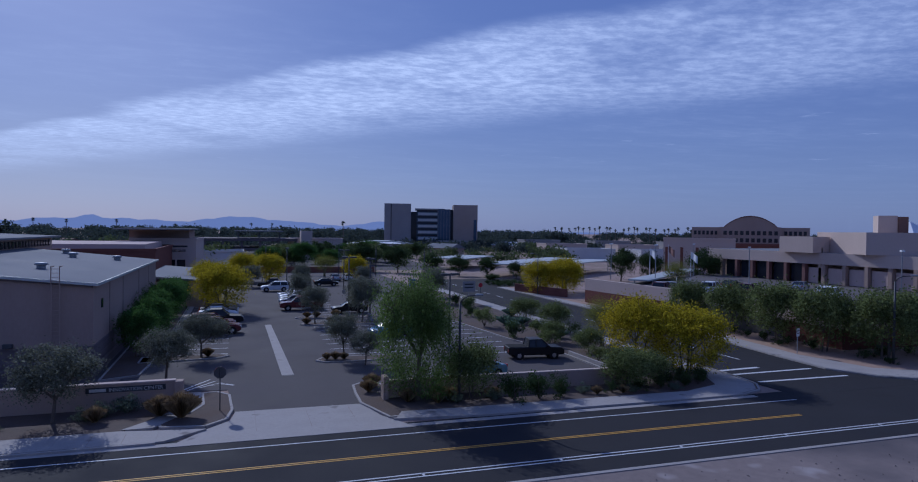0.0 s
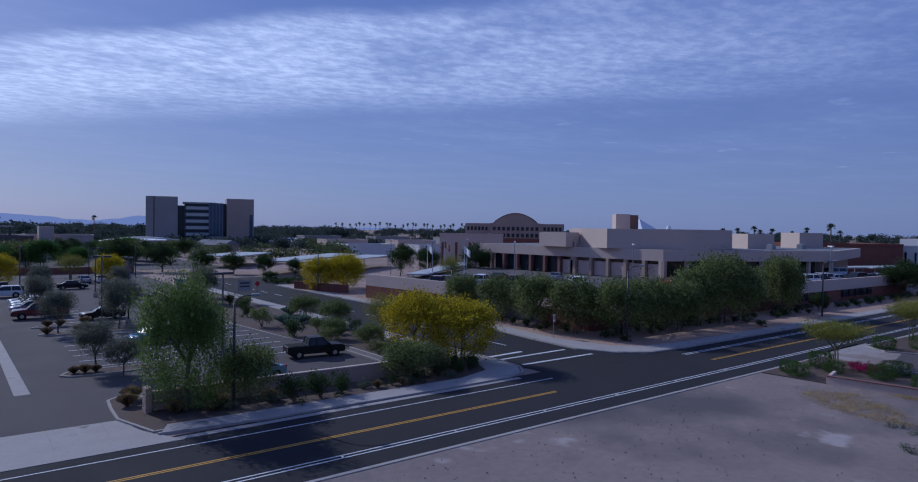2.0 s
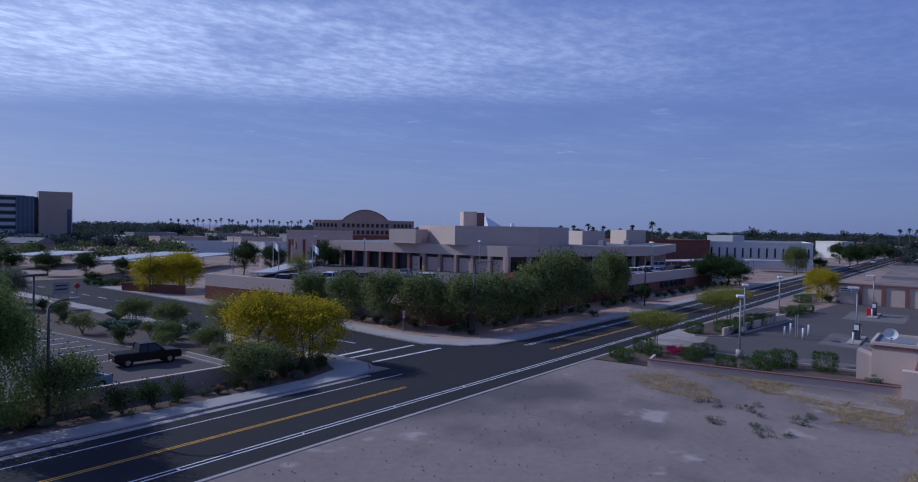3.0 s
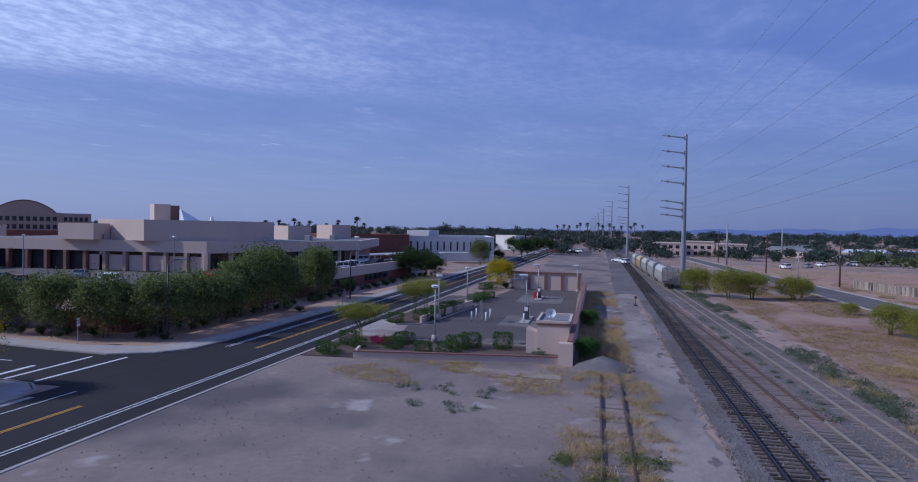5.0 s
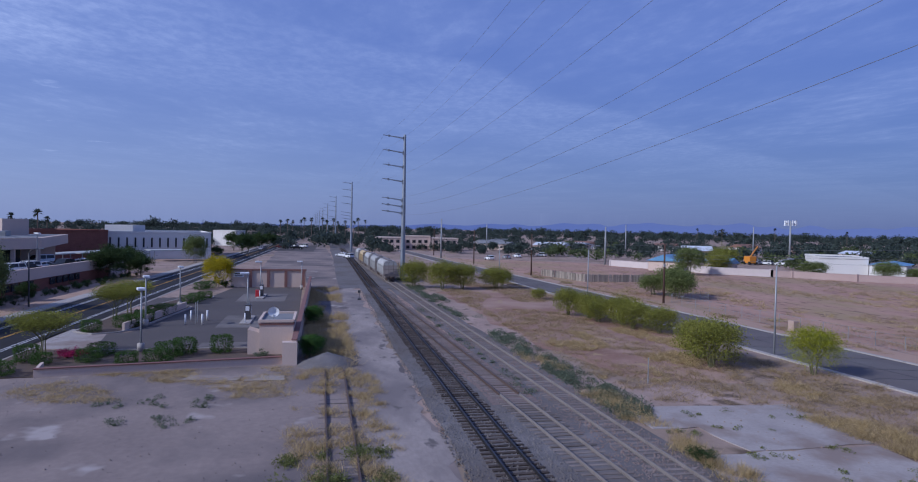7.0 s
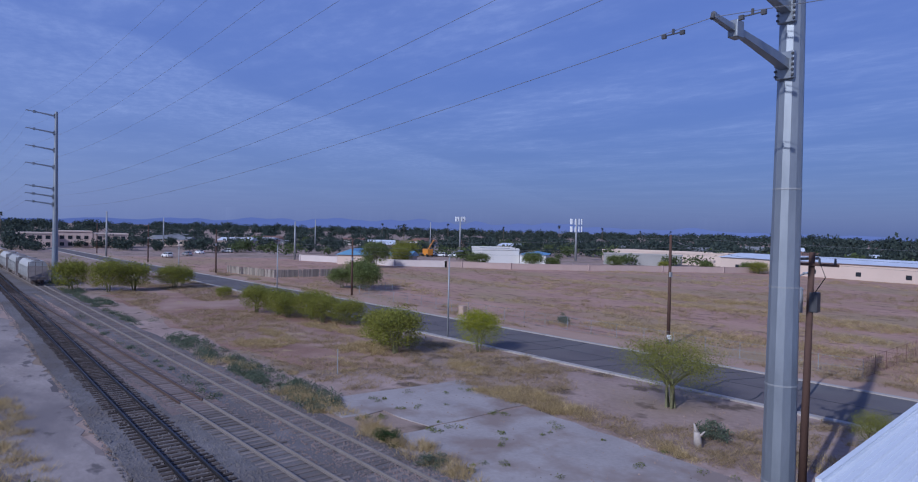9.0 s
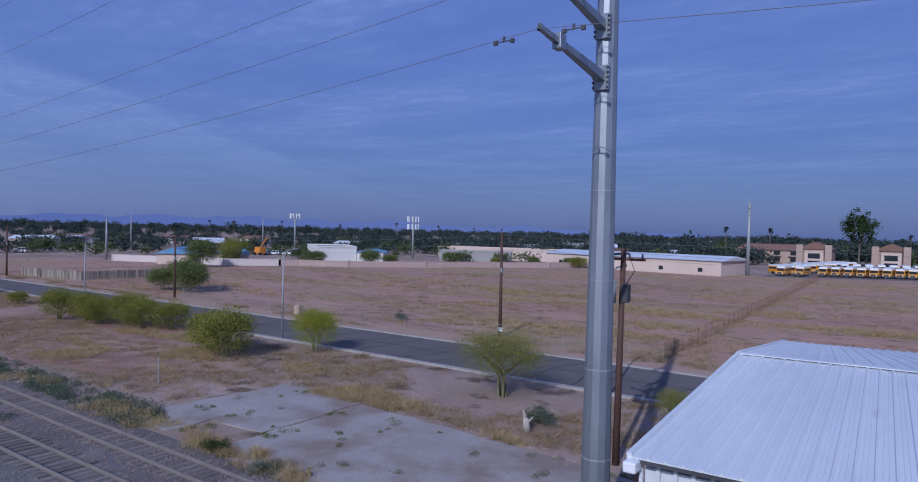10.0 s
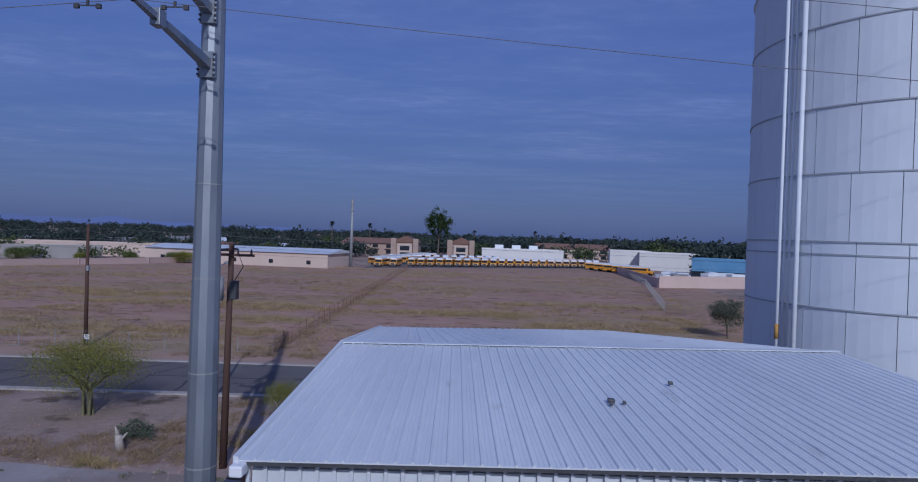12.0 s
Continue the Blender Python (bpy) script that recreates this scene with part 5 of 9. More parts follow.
def white_block():
    t = block_building("office_building", "long white two-storey block with slit windows", [(211, 66.5), (219, 35.5), (262, 46), (254, 76)], 8.0, M_WHITEWALL, M_ROOFGREY)
    for k in range(14):
        a = (k + 0.5) / 14
        x, y = 211 + 8 * a, 66.5 - 31 * a
        part("slit_window", Mesh().box(x - 0.25, y - 0.22, 3.6, x + 0.2, y + 0.22, 6.6), M_GLASS, t)
    part("roof_room", Mesh().box(216, 58, 8, 230, 66, 10.4), M_WHITEWALL, t)
    b = block_building("brick_building", "red brick block beside the white one", [(182, 74), (209, 63), (217, 80), (190, 92)], 8.4, M_REDBRICK, M_ROOFGREY)
    carport([(178, 60), (198, 55), (200, 61), (180, 66)], "pale metal car canopy")
    carport([(200, 49), (208, 34), (213, 36), (206, 52)], "pale metal car canopy")
    carport([(160, 66), (178, 61), (180, 67), (162, 72)], "pale metal car canopy")
    block_building("office_building", "small white building by the tracks", [(345, 44), (352, 40), (360, 52), (352, 56)], 7.5, M_WHITEWALL, M_ROOFGREY)


white_block()


# ---- metal warehouse beside the camera ----
def warehouse():
    A, B = Vector((5.2, -14.1, 6.6)), Vector((-17.0, -15.6, 6.6))        # near eave
    C, D = Vector((5.2, -24.5, 7.4)), Vector((-14.6, -27.0, 7.4))        # ridge
    E_, F = Vector((5.2, -33.3, 6.75)), Vector((-6.9, -35.0, 6.75))      # far eave
    t = thing("warehouse", "white corrugated metal warehouse with a low gable roof", "building")
    part("wall", Mesh().prism([(A.x - 0.25, A.y - 0.25), (E_.x - 0.25, E_.y + 0.25), (F.x, F.y + 0.25), (D.x + 0.25, D.y), (B.x + 0.25, B.y - 0.25)][::-1], 0, [6.3, 6.2, 5.8, 6.0, 6.3]), M_TIN, t)
    n = 58
    rng = random.Random(12)
    # sheets with a raised rib along one edge

    def roof_sheet(p0, p1, q0, q1, name="roof_panel"):
        """One ribbed sheet; p0-p1 along the eave, q0-q1 along the ridge."""
        prof = ((0, 0), (0.06, 0.045), (0.15, 0.045), (0.21, 0.0), (0.42, 0), (0.45, 0.012), (0.48, 0), (0.70, 0), (0.73, 0.012), (0.76, 0), (1, 0))
        dz = rng.uniform(0, 0.008)
        rings = []
        for a, b in ((p0, p1), (q0, q1)):
            top = [a.lerp(b, s) + Vector((0, 0, z + dz)) for s, z in prof]
            rings.append(top + [b + Vector((0, 0, -0.03)), a + Vector((0, 0, -0.03))])
        part(name, Mesh().loft(rings), M_TIN, t)

    over = Vector((0, 0.12, -0.01))
    for k in range(n):
        a, b = k / n, (k + 1) / n
        roof_sheet(A.lerp(B, a) + over, A.lerp(B, b) + over, C.lerp(D, a), C.lerp(D, b))
    for k in range(34):
        a, b = k / 34, (k + 1) / 34
        roof_sheet(E_.lerp(F, a) + Vector((0, 0, 0.02)), E_.lerp(F, b) + Vector((0, 0, 0.02)), C.lerp(D, a), C.lerp(D, b))
    part("ridge_cap", Mesh().bar(C + Vector((0.05, 0, 0.05)), D + Vector((0, 0, 0.05)), 0.4, 0.03), M_TIN, t)
    # eave closure, wall sheets, gutter corner
    n = 58
    for k in range(n):
        p = A.lerp(B, (k + 0.5) / n)
        part("wall_rib", Mesh().box(p.x - 0.03, p.y - 0.22, 0.1, p.x + 0.05, p.y - 0.13, 6.5), M_TIN, t)
    # dark colour of this strip draws the shadow below the sheets
    part("eave_trim", Mesh().bar(A + Vector((0.0, 0.10, -0.09)), B + Vector((0, 0.10, -0.09)), 0.03, 0.08), M_DARKSTEEL, t, "eave closure darkened to draw the eave's shadow")
    part("rake_trim", Mesh().bar(A + Vector((0.0, 0.12, 0.0)), C + Vector((0.06, 0, 0.03)), 0.12, 0.16).bar(C + Vector((0.06, 0, 0.03)), E_ + Vector((0.06, 0, 0.0)), 0.12, 0.16), M_TIN, t)
    part("gutter_end", Mesh().box(4.95, -14.1, 6.3, 5.25, -13.7, 6.55, 0.04), M_WHITEPAINT, t)
    part("downpipe", Mesh().box(5.05, -14.5, 0.0, 5.2, -14.35, 6.2), M_ROOFTILE, t, "rusty brown downpipe")
    for px, py, w in ((-3.9, -19.0, 0.10), (-4.25, -18.85, 0.05), (-3.85, -18.7, 0.05), (-6.15, -20.95, 0.07)):
        z = 6.6 + (-py - 14.1) / 10.4 * 0.8
        part("roof_screw_patch", Mesh().box(px - w, py - w, z - 0.01, px + w, py + w, z + 0.09, 0.02), M_DARKSTEEL, t)


warehouse()


def tank():
    cx, cy, R = -22.4, -35.5, 7.65
    t = thing("storage_tank", "tall white bolted steel storage tank with pipes", "tank", cx, cy, 0)
    seams = [0.0, 2.6, 5.7, 8.8, 11.35, 11.95, 15.15, 18.3, 22.2, 25.4]
    per = 24
    for j, (z0, z1) in enumerate(zip(seams, seams[1:])):
        m = Mesh()
        sub = 4
        a0, a1 = 0.002, 2 * math.pi / per - 0.002
        r = R + 0.012 * (j % 2)
        vs, fs = [], []
        for k in range(sub + 1):
            a = a0 + (a1 - a0) * k / sub
            for rr, z in ((r, z0 + 0.012), (r, z1 - 0.012), (r - 0.05, z0 + 0.012), (r - 0.05, z1 - 0.012)):
                vs.append((rr * math.cos(a), rr * math.sin(a), z))
        for k in range(sub):
            i, n = 4 * k, 4 * (k + 1)
            fs += [(i, n, n + 1, i + 1), (i + 1, n + 1, n + 3, i + 3), (i + 2, i, i + 2 - 2, i + 2)[:0] or (n, i, i + 2, n + 2)]
        fs += [(0, 1, 3, 2), (4 * sub, 4 * sub + 2, 4 * sub + 3, 4 * sub + 1)]
        m.add(vs, fs)
        # bolt rows beside the upright joint
        for k in range(int((z1 - z0) / 0.28)):
            z = z0 + 0.14 + k * 0.28
            for a in (0.006, ):
                x, y = (r + 0.004) * math.cos(a), (r + 0.004) * math.sin(a)
                m.box(x - 0.01, y - 0.02, z - 0.02, x + 0.015, y + 0.02, z + 0.02)
        me = m.data("panel", M_TANK)
        off = radians((14.5, 12.1, 12.1, 14.5, 14.5, 12.1, 14.5, 12.8, 14.5)[j])
        for k in range(per):
            ob = part("panel", me, None, t)
            ob.matrix_local = pose(0, 0, 0, 0, 0, math.degrees(off + 2 * math.pi * k / per))
    for z in seams[1:-1]:
        m = Mesh()
        for k in range(96):
            a, b = 2 * math.pi * k / 96, 2 * math.pi * (k + 1) / 96
            m.bar(((R + 0.03) * math.cos(a), (R + 0.03) * math.sin(a), z), ((R + 0.03) * math.cos(b), (R + 0.03) * math.sin(b), z), 0.05, 0.07)
        part("seam_flange", m, M_TANKSEAM, t, "grey bolted seam flange")
    part("shell", Mesh().tube((0, 0, 0), (0, 0, 25.3), R - 0.05, R - 0.05, 96), M_TANKSEAM, t, smooth=True)
    part("roof", Mesh().tube((0, 0, 25.4), (0, 0, 26.8), R + 0.1, 0.8, 64), M_TANK, t)
    for az, r, gap in ((-114.15, 0.10, 0.3), (-114.5, 0.06, 0.22), (-114.85, 0.06, 0.22), (-115.35, 0.12, 0.3)):
        # pipes stand a little off the shell on the side of the sight line
        d = Vector((math.cos(radians(az)), math.sin(radians(az)), 0))
        c = Vector((cx, cy, 0))
        b = d.dot(c)
        k = b - math.sqrt(max(b * b - c.length_squared + (R + gap) ** 2, 0))
        p = d * k - c
        part("pipe", Mesh().tube((p.x, p.y, 0), (p.x, p.y, 25.6), r, r, 12), M_TANK, t, "white vertical pipe", True)
        if az == -114.15:
            part("rust_patch", Mesh().tube((p.x, p.y, 7.0), (p.x, p.y, 7.75), r + 0.006, r + 0.006, 12), M_RUSTPAINT, t, "rusty orange pipe section", True)


tank()

# ---- planting ----
PV1 = make_tree("palo_verde", "palo verde tree in full yellow bloom", 11, 6.3, 8.2, L_YELLOW, M_BARK_GREEN, 20000, 0.19, 4, 0.24, clump=0.085, base_gap=0.03, loose=0.2)
PV2 = make_tree("palo_verde", "palo verde tree in full yellow bloom", 12, 6.3, 8.2, L_YELLOW, M_BARK_GREEN, 20000, 0.19, 3, 0.26, clump=0.085, base_gap=0.03, loose=0.2)
PVG = make_tree("palo_verde", "sparse yellow-green palo verde tree", 13, 4.4, 5.2, L_PALO, M_BARK_GREEN, 20000, 0.062, 5, 0.25, clump=0.11, base_gap=0.28, loose=0.7)
PVB = make_tree("palo_verde", "low yellow-green palo verde bush among dry weeds", 14, 3.6, 4.8, L_PALO, M_BARK_GREEN, 12000, 0.12, 6, 0.2, clump=0.10, base_gap=0.10, loose=0.9)
PVY = make_tree("palo_verde", "bright yellow-green palo verde by the street", 28, 3.8, 4.6, L_PALOBRIGHT, M_BARK_GREEN, 15000, 0.085, 5, 0.2, clump=0.10, base_gap=0.12, loose=0.5)
PVS = make_tree("palo_verde", "pruned palo verde with a flat yellow crown", 15, 4.8, 6.4, L_PALO, M_BARK_GREEN, 11000, 0.12, 3, 0.34, clump=0.09, base_gap=0.52, top_flat=0.7)
WIL = make_tree("willow_acacia", "tall bright green tree with hanging foliage", 16, 9.6, 6.4, L_WILLOW, M_BARK, 34000, 0.17, 1, 0.2, hang=0.6, clump=0.105, base_gap=0.06, loose=0.2, aspect=0.4)
MES = make_tree("mesquite", "green mesquite tree with feathery foliage", 17, 5.0, 5.6, L_MESQ, M_BARK, 11000, 0.20, 2, 0.24, hang=0.25, clump=0.10, base_gap=0.18)
MES2 = make_tree("mesquite", "olive green mesquite tree with drooping foliage", 18, 7.2, 6.4, L_MESQ, M_BARK, 14000, 0.215, 2, 0.22, hang=0.3, clump=0.09, base_gap=0.2)
GRY = make_tree("grey_acacia", "small grey-green acacia tree with a slim trunk", 19, 4.4, 4.0, L_GREY, M_BARK, 13000, 0.115, 1, 0.26, clump=0.115, base_gap=0.28)
GRY2 = make_tree("grey_acacia", "small grey-green acacia tree with a slim trunk", 20, 4.4, 4.2, L_GREY, M_BARK, 13000, 0.115, 1, 0.28, clump=0.11, base_gap=0.3)
GRN = make_tree("broadleaf_tree", "leafy fresh green shade tree", 21, 5.0, 4.6, L_GREEN, M_BARK, 14000, 0.16, 2, 0.2, clump=0.12, base_gap=0.14)
DRK = make_tree("dark_tree", "dense dark green shade tree", 22, 7.0, 6.5, L_DARK, M_BARK, 11000, 0.25, 1, 0.25, clump=0.12, base_gap=0.2)
EUC = make_tree("eucalyptus", "tall eucalyptus with a rounded dark crown", 27, 25.0, 15.5, L_DARK, M_BARK, 5200, 0.75, 1, 0.36, clump=0.075, base_gap=0.40, loose=0.5)
HEDGE = make_shrub("hedge_bush", "clipped round green hedge bush", 31, 1.25, 1.7, L_HEDGE, 2600, 0.10, clipped=True, group="clipped bushes at the fuel yard")
BOUG = make_shrub("bougainvillea", "magenta bougainvillea bush in flower", 32, 1.0, 1.9, L_PINKFLOWER, 1300, 0.12)
BUSH = make_shrub("desert_bush", "low dark green desert bush", 33, 1.3, 2.0, L_DARK, 1700, 0.12)
BUSH2 = make_shrub("desert_bush", "low grey-green desert bush", 34, 1.0, 1.8, L_BRUSH, 1500, 0.11)
BUSH3 = make_shrub("desert_bush", "rounded yellow-green desert bush", 35, 1.6, 2.2, L_MESQ, 2200, 0.12)


def grass_clump(name, label, seed, h, r, n, material, width=0.012):
    t = thing(name, label, "grass")
    rng = np.random.default_rng(seed)
    a = rng.uniform(0, 2 * math.pi, n)
    tilt = rng.uniform(0.05, 1.0, n)
    foot = np.stack([np.cos(a), np.sin(a), np.zeros(n)], 1) * (0.12 * rng.random((n, 1)))
    mid = foot + np.stack([np.cos(a) * tilt * r * 0.5, np.sin(a) * tilt * r * 0.5, h * 0.62 * np.ones(n)], 1)
    tip = foot + np.stack([np.cos(a) * tilt * r, np.sin(a) * tilt * r, h * (1.05 - 0.45 * tilt) * rng.uniform(0.8, 1.1, n)], 1)
    side = np.stack([-np.sin(a), np.cos(a), np.zeros(n)], 1) * width
    v = np.stack([foot - side, foot + side, mid + side, tip, mid - side], 1).reshape(-1, 3)
    f = np.arange(5 * n).reshape(n, 5)
    part("tuft", bare(v.tolist(), f.tolist(), "tuft", material), material, t)
    return t


TUFT = grass_clump("ornamental_grass", "tawny ornamental grass clump", 41, 1.35, 0.75, 520, L_ORANGE, 0.011)
AGAVE = grass_clump("agave", "blue-green agave with pointed leaves", 42, 0.9, 0.8, 42, L_AGAVE, 0.05)
USED = set()


def plant(ob, x, y, h=None, w=None, turn=None, z=0.0, base_h=None):
    """Stands a specimen, or a copy of it, at x, y with that height and width."""
    box = [Vector(c) for ch in ob.children for c in ch.bound_box]
    hh = max(c.z for c in box)
    ww = (max(c.x for c in box) - min(c.x for c in box)) * (0.78 if ob.children[0].name.startswith("trunk") else 0.97)
    hh *= 0.94 if ob.children[0].name.startswith("trunk") else 1.0
    sz = (h or hh) / hh
    sx = (w / ww) if w else sz
    turn = turn if turn is not None else (x * 37 + y * 61) % 360
    if ob.name in USED:
        c = copy_thing(ob, pose(x, y, z, 0, 0, turn))
    else:
        USED.add(ob.name)
        c = ob
        c.matrix_world = pose(x, y, z, 0, 0, turn)
    c.scale = (sx, sx, sz)
    return c


# front of the parking lot
plant(WIL, 11.1, 40.4, 10.6, 7.2, 40, 0.13)
plant(MES, 14.7, 39.8, 4.5, 4.6, 0, 0.13)
plant(PV1, 33.9, 42.4, 6.2, 8.4, 20, 0.13)
plant(PV2, 31.6, 45.4, 6.6, 8.6, 190, 0.13)
plant(PVG, 33.6, 54.5, 5.6, 5.0, 10, 0.13)
plant(MES, 26.4, 39.6, 3.4, 5.0, 80, 0.13)
plant(MES, 28.8, 40.2, 2.8, 4.2, 200, 0.13)
plant(GRY, -9.8, 41.4, 5.0, 5.4, 10, 0.13)
plant(GRY2, -4.9, 50.8, 4.3, 5.2, 70, 0.04)
plant(GRY, -2.9, 59.0, 4.2, 5.0, 130, 0.13)
plant(GRY2, 10.0, 52.4, 3.3, 3.6, 10, 0.04)
plant(GRY, 8.7, 55.3, 4.4, 4.0, 220, 0.13)
plant(GRY2, 8.6, 76.4, 5.0, 4.6, 220, 0.13)
plant(GRY, 14.2, 76.6, 6.0, 5.2, 15, 0.13)
plant(GRY2, 14.5, 81.7, 5.6, 5.0, 77, 0.13)
plant(GRY, 8.6, 97, 5.2, 4.4, 77, 0.04)
plant(GRY2, 10.0, 110, 6.0, 4.8, 99, 0.04)
plant(GRY, 2.6, 128, 4.6, 5.0, 200, 0.04)
plant(PV2, -1.9, 90.0, 7.2, 9.6, 30, 0.04)
plant(PV1, -4.0, 104.0, 7.2, 8.0, 100, 0.04)
plant(PV1, 6.0, 135.0, 7.0, 8.6, 150, 0.04)
plant(PV2, 1.0, 142.0, 6.8, 8.0, 250, 0.04)
plant(PV2, 24.0, 139.0, 6.2, 7.4, 300, 0.04)
plant(PVG, 19.0, 150.0, 6.0, 7.0, 20, 0.04)
for x, y, h, w in ((-8.0, 60.5, 4.6, 4.0), (-7.6, 66.5, 5.0, 4.6), (-7.9, 73, 5.2, 4.6), (-7.6, 80, 5.6, 5.0), (-7.8, 88, 5.0, 4.4), (-8.0, 95, 4.6, 4.4)):
    plant(GRN, x, y, h, w, None, 0.13)
for x, y, h, w in ((34.2, 65.5, 3.6, 4.8), (34.0, 73, 3.4, 4.8), (31.0, 52.5, 2.6, 3.6), (30.2, 58, 2.5, 3.2)):
    plant(MES, x, y, h, w, None, 0.13)
for x, y, h, w in ((22, 118, 5, 5), (29, 96, 6, 5.6), (31, 104, 5.4, 5)):
    plant(GRY2, x, y, h, w, None, 0.04)
for x, y, k in ((17.2, 38.6, 1.9), (19.0, 38.5, 2.0), (20.6, 38.7, 1.5), (27, 38.6, 1.0), (28.8, 38.8, 1.1), (30.6, 38.6, 1.2), (32.2, 39.0, 1.2), (33.4, 40.2, 1.1), (29.8, 39.8, 1.1), (31.4, 40.2, 1.2), (24.6, 38.6, 0.9), (27.4, 61.5, 2.0), (34.0, 61.0, 1.6), (28.6, 78, 1.6), (30.5, 84, 1.8), (31, 91, 1.9)):
    plant(BUSH, x, y, k, k * 1.35, None, 0.13)
for x, y, k in ((22.6, 39.0, 0.8), (26, 38.2, 0.7), (29.4, 38.0, 0.7), (32.8, 57.5, 1.3), (33.4, 52, 1.1), (13.4, 39.2, 0.8), (16.0, 39.2, 0.9), (-7.4, 42.0, 1.1), (-8.2, 41.4, 0.9), (-6.2, 42.6, 1.3), (-14, 42.0, 1.0), (-12.2, 40.6, 0.4)):
    plant(BUSH2, x, y, k, k * 1.5, None, 0.13)
for x, y, k in ((29.4, 48.2, 1.5), (27.2, 69.6, 2.5), (28.6, 56.0, 1.8), (32.0, 88, 1.8), (30.6, 62.5, 1.9)):
    plant(BUSH3, x, y, k, k * 1.3, None, 0.13)
for x, y, k in ((-4.3, 41.2, 1.5), (-3.1, 40.6, 1.8), (-7.6, 40.9, 1.1), (7.2, 55.2, 0.7), (7.9, 55.1, 0.8), (8.6, 55.0, 0.7), (7.6, 76.3, 0.9), (10.5, 76.3, 1.0), (12, 76.4, 0.8), (8.2, 81.8, 0.9), (9.4, 81.8, 0.9), (11.8, 81.8, 1.1), (12.6, 40.4, 1.1), (10.4, 40.2, 1.0), (12.2, 39.4, 0.8), (13.3, 40.0, 1.0), (16.1, 39.8, 0.9), (9.0, 44.9, 1.1), (8.5, 43.5, 1.0), (-2.4, 59.2, 0.9), (22.7, 43.0, 0.9), (23.6, 43.2, 0.8), (23.4, 38.6, 0.7), (25.3, 38.3, 0.7)):
    plant(TUFT, x, y, k, k * 1.25, None, 0.13)
for x, y, k in ((29.5, 67.0, 1.3), (30.2, 70.3, 1.4), (32.2, 70.0, 1.2), (31.8, 60.0, 1.2), (33.9, 77, 1.4)):
    plant(AGAVE, x, y, k, k * 1.7, None, 0.13)

# bank of trees before the deck wall
for x, y, h, w, s in ((52.8, 66, 5.4, 5.2, 1), (52.6, 58.6, 6.0, 5.6, 0), (52.4, 51.6, 6.4, 6.2, 1), (53.2, 46.6, 6.6, 6.2, 0), (55.4, 42.2, 6.4, 6.6, 1), (60.4, 42.0, 6.6, 7.0, 0), (65.0, 41.4, 6.0, 6.0, 1), (70.3, 42.2, 7.8, 7.2, 0), (75.0, 41.8, 8.8, 8.0, 1), (79.2, 41.6, 7.4, 6.4, 0), (90.0, 41.6, 8.4, 6.6, 1), (93.2, 42.4, 6.8, 5.2, 0)):
    plant((MES2, MES)[s == 0], x, y, h * 1.12, w * 1.12, None, 0.12)
for x, y, h, w in ((100, 40.8, 3.0, 3.4), (137, 41.0, 7.6, 9.0), (145, 39.5, 7.0, 8.0), (150, 41, 6.4, 6.0), (143, 36.8, 5.2, 6.0), (155, 47, 6.0, 6.0)):
    plant(DRK, x, y, h, w, None, 0.1)
for x, y, h, w in ((196, 36, 9.0, 8), (222, 34, 4.6, 5), (262, 31, 9, 8), (275, 30, 8, 8), (300, 28, 8.6, 9), (285, 37, 9, 9), (340, 27, 8, 9), (365, 26, 7, 8)):
    plant(MES2 if x == 196 else DRK, x, y, h, w)
bank = random.Random(21)
for k in range(64):
    x = 54 + k * 1.45 + bank.uniform(-0.5, 0.5)
    y = 44.8 - (x - 54) * 0.045 - bank.uniform(0, 3.6) * (0.4 + 0.6 * bank.random())
    s = bank.uniform(0.7, 1.35)
    plant(BUSH if bank.random() < 0.7 else BUSH2, x, y, s, s * 1.5, None, 0.12)
for k in range(14):
    s = bank.uniform(0.7, 1.2)
    plant(BUSH, 51.6 + bank.uniform(0, 2.6), 48 + k * 2.6, s, s * 1.5, None, 0.12)
for x, y, k in ((76.5, 37.6, 0.9), (53.8, 40.5, 0.7), (51.6, 50.5, 0.7)):
    plant(BUSH, x, y, k, k * 1.9, None, 0.12)
# far side of the side street
for x, y, h, w in ((51.4, 104.6, 7.0, 8.2), (55.6, 102.6, 7.4, 9.0), (58.5, 108, 7.0, 8.2)):
    plant(PV1 if x < 55 else PV2, x, y, h, w)
plant(PVG, 76, 98, 7.4, 6.0)
for x, y, h, w in ((47, 158, 6, 7), (52, 150, 5.6, 6.6), (58, 146, 5.4, 5.6), (40, 165, 8, 9), (31, 172, 9, 10), (62, 138, 4.6, 4.6), (66, 132, 4, 4.2), (52, 128, 2.4, 4), (88, 122, 8, 7), (94, 112, 9, 8), (84, 128, 8.6, 8)):
    plant(DRK, x, y, h, w)
grove = random.Random(71)
for k in range(26):
    x, y = grove.uniform(6, 70), grove.uniform(182, 244)
    h = grove.uniform(5.0, 8.5)
    plant((DRK, MES2, GRN)[k % 3], x, y, h, h * grove.uniform(0.95, 1.35))
for k in range(12):
    plant(BUSH, 50.2 + (k % 4) * 2.0, 120 + (k // 4) * 3.0, 1.1, 2.2)

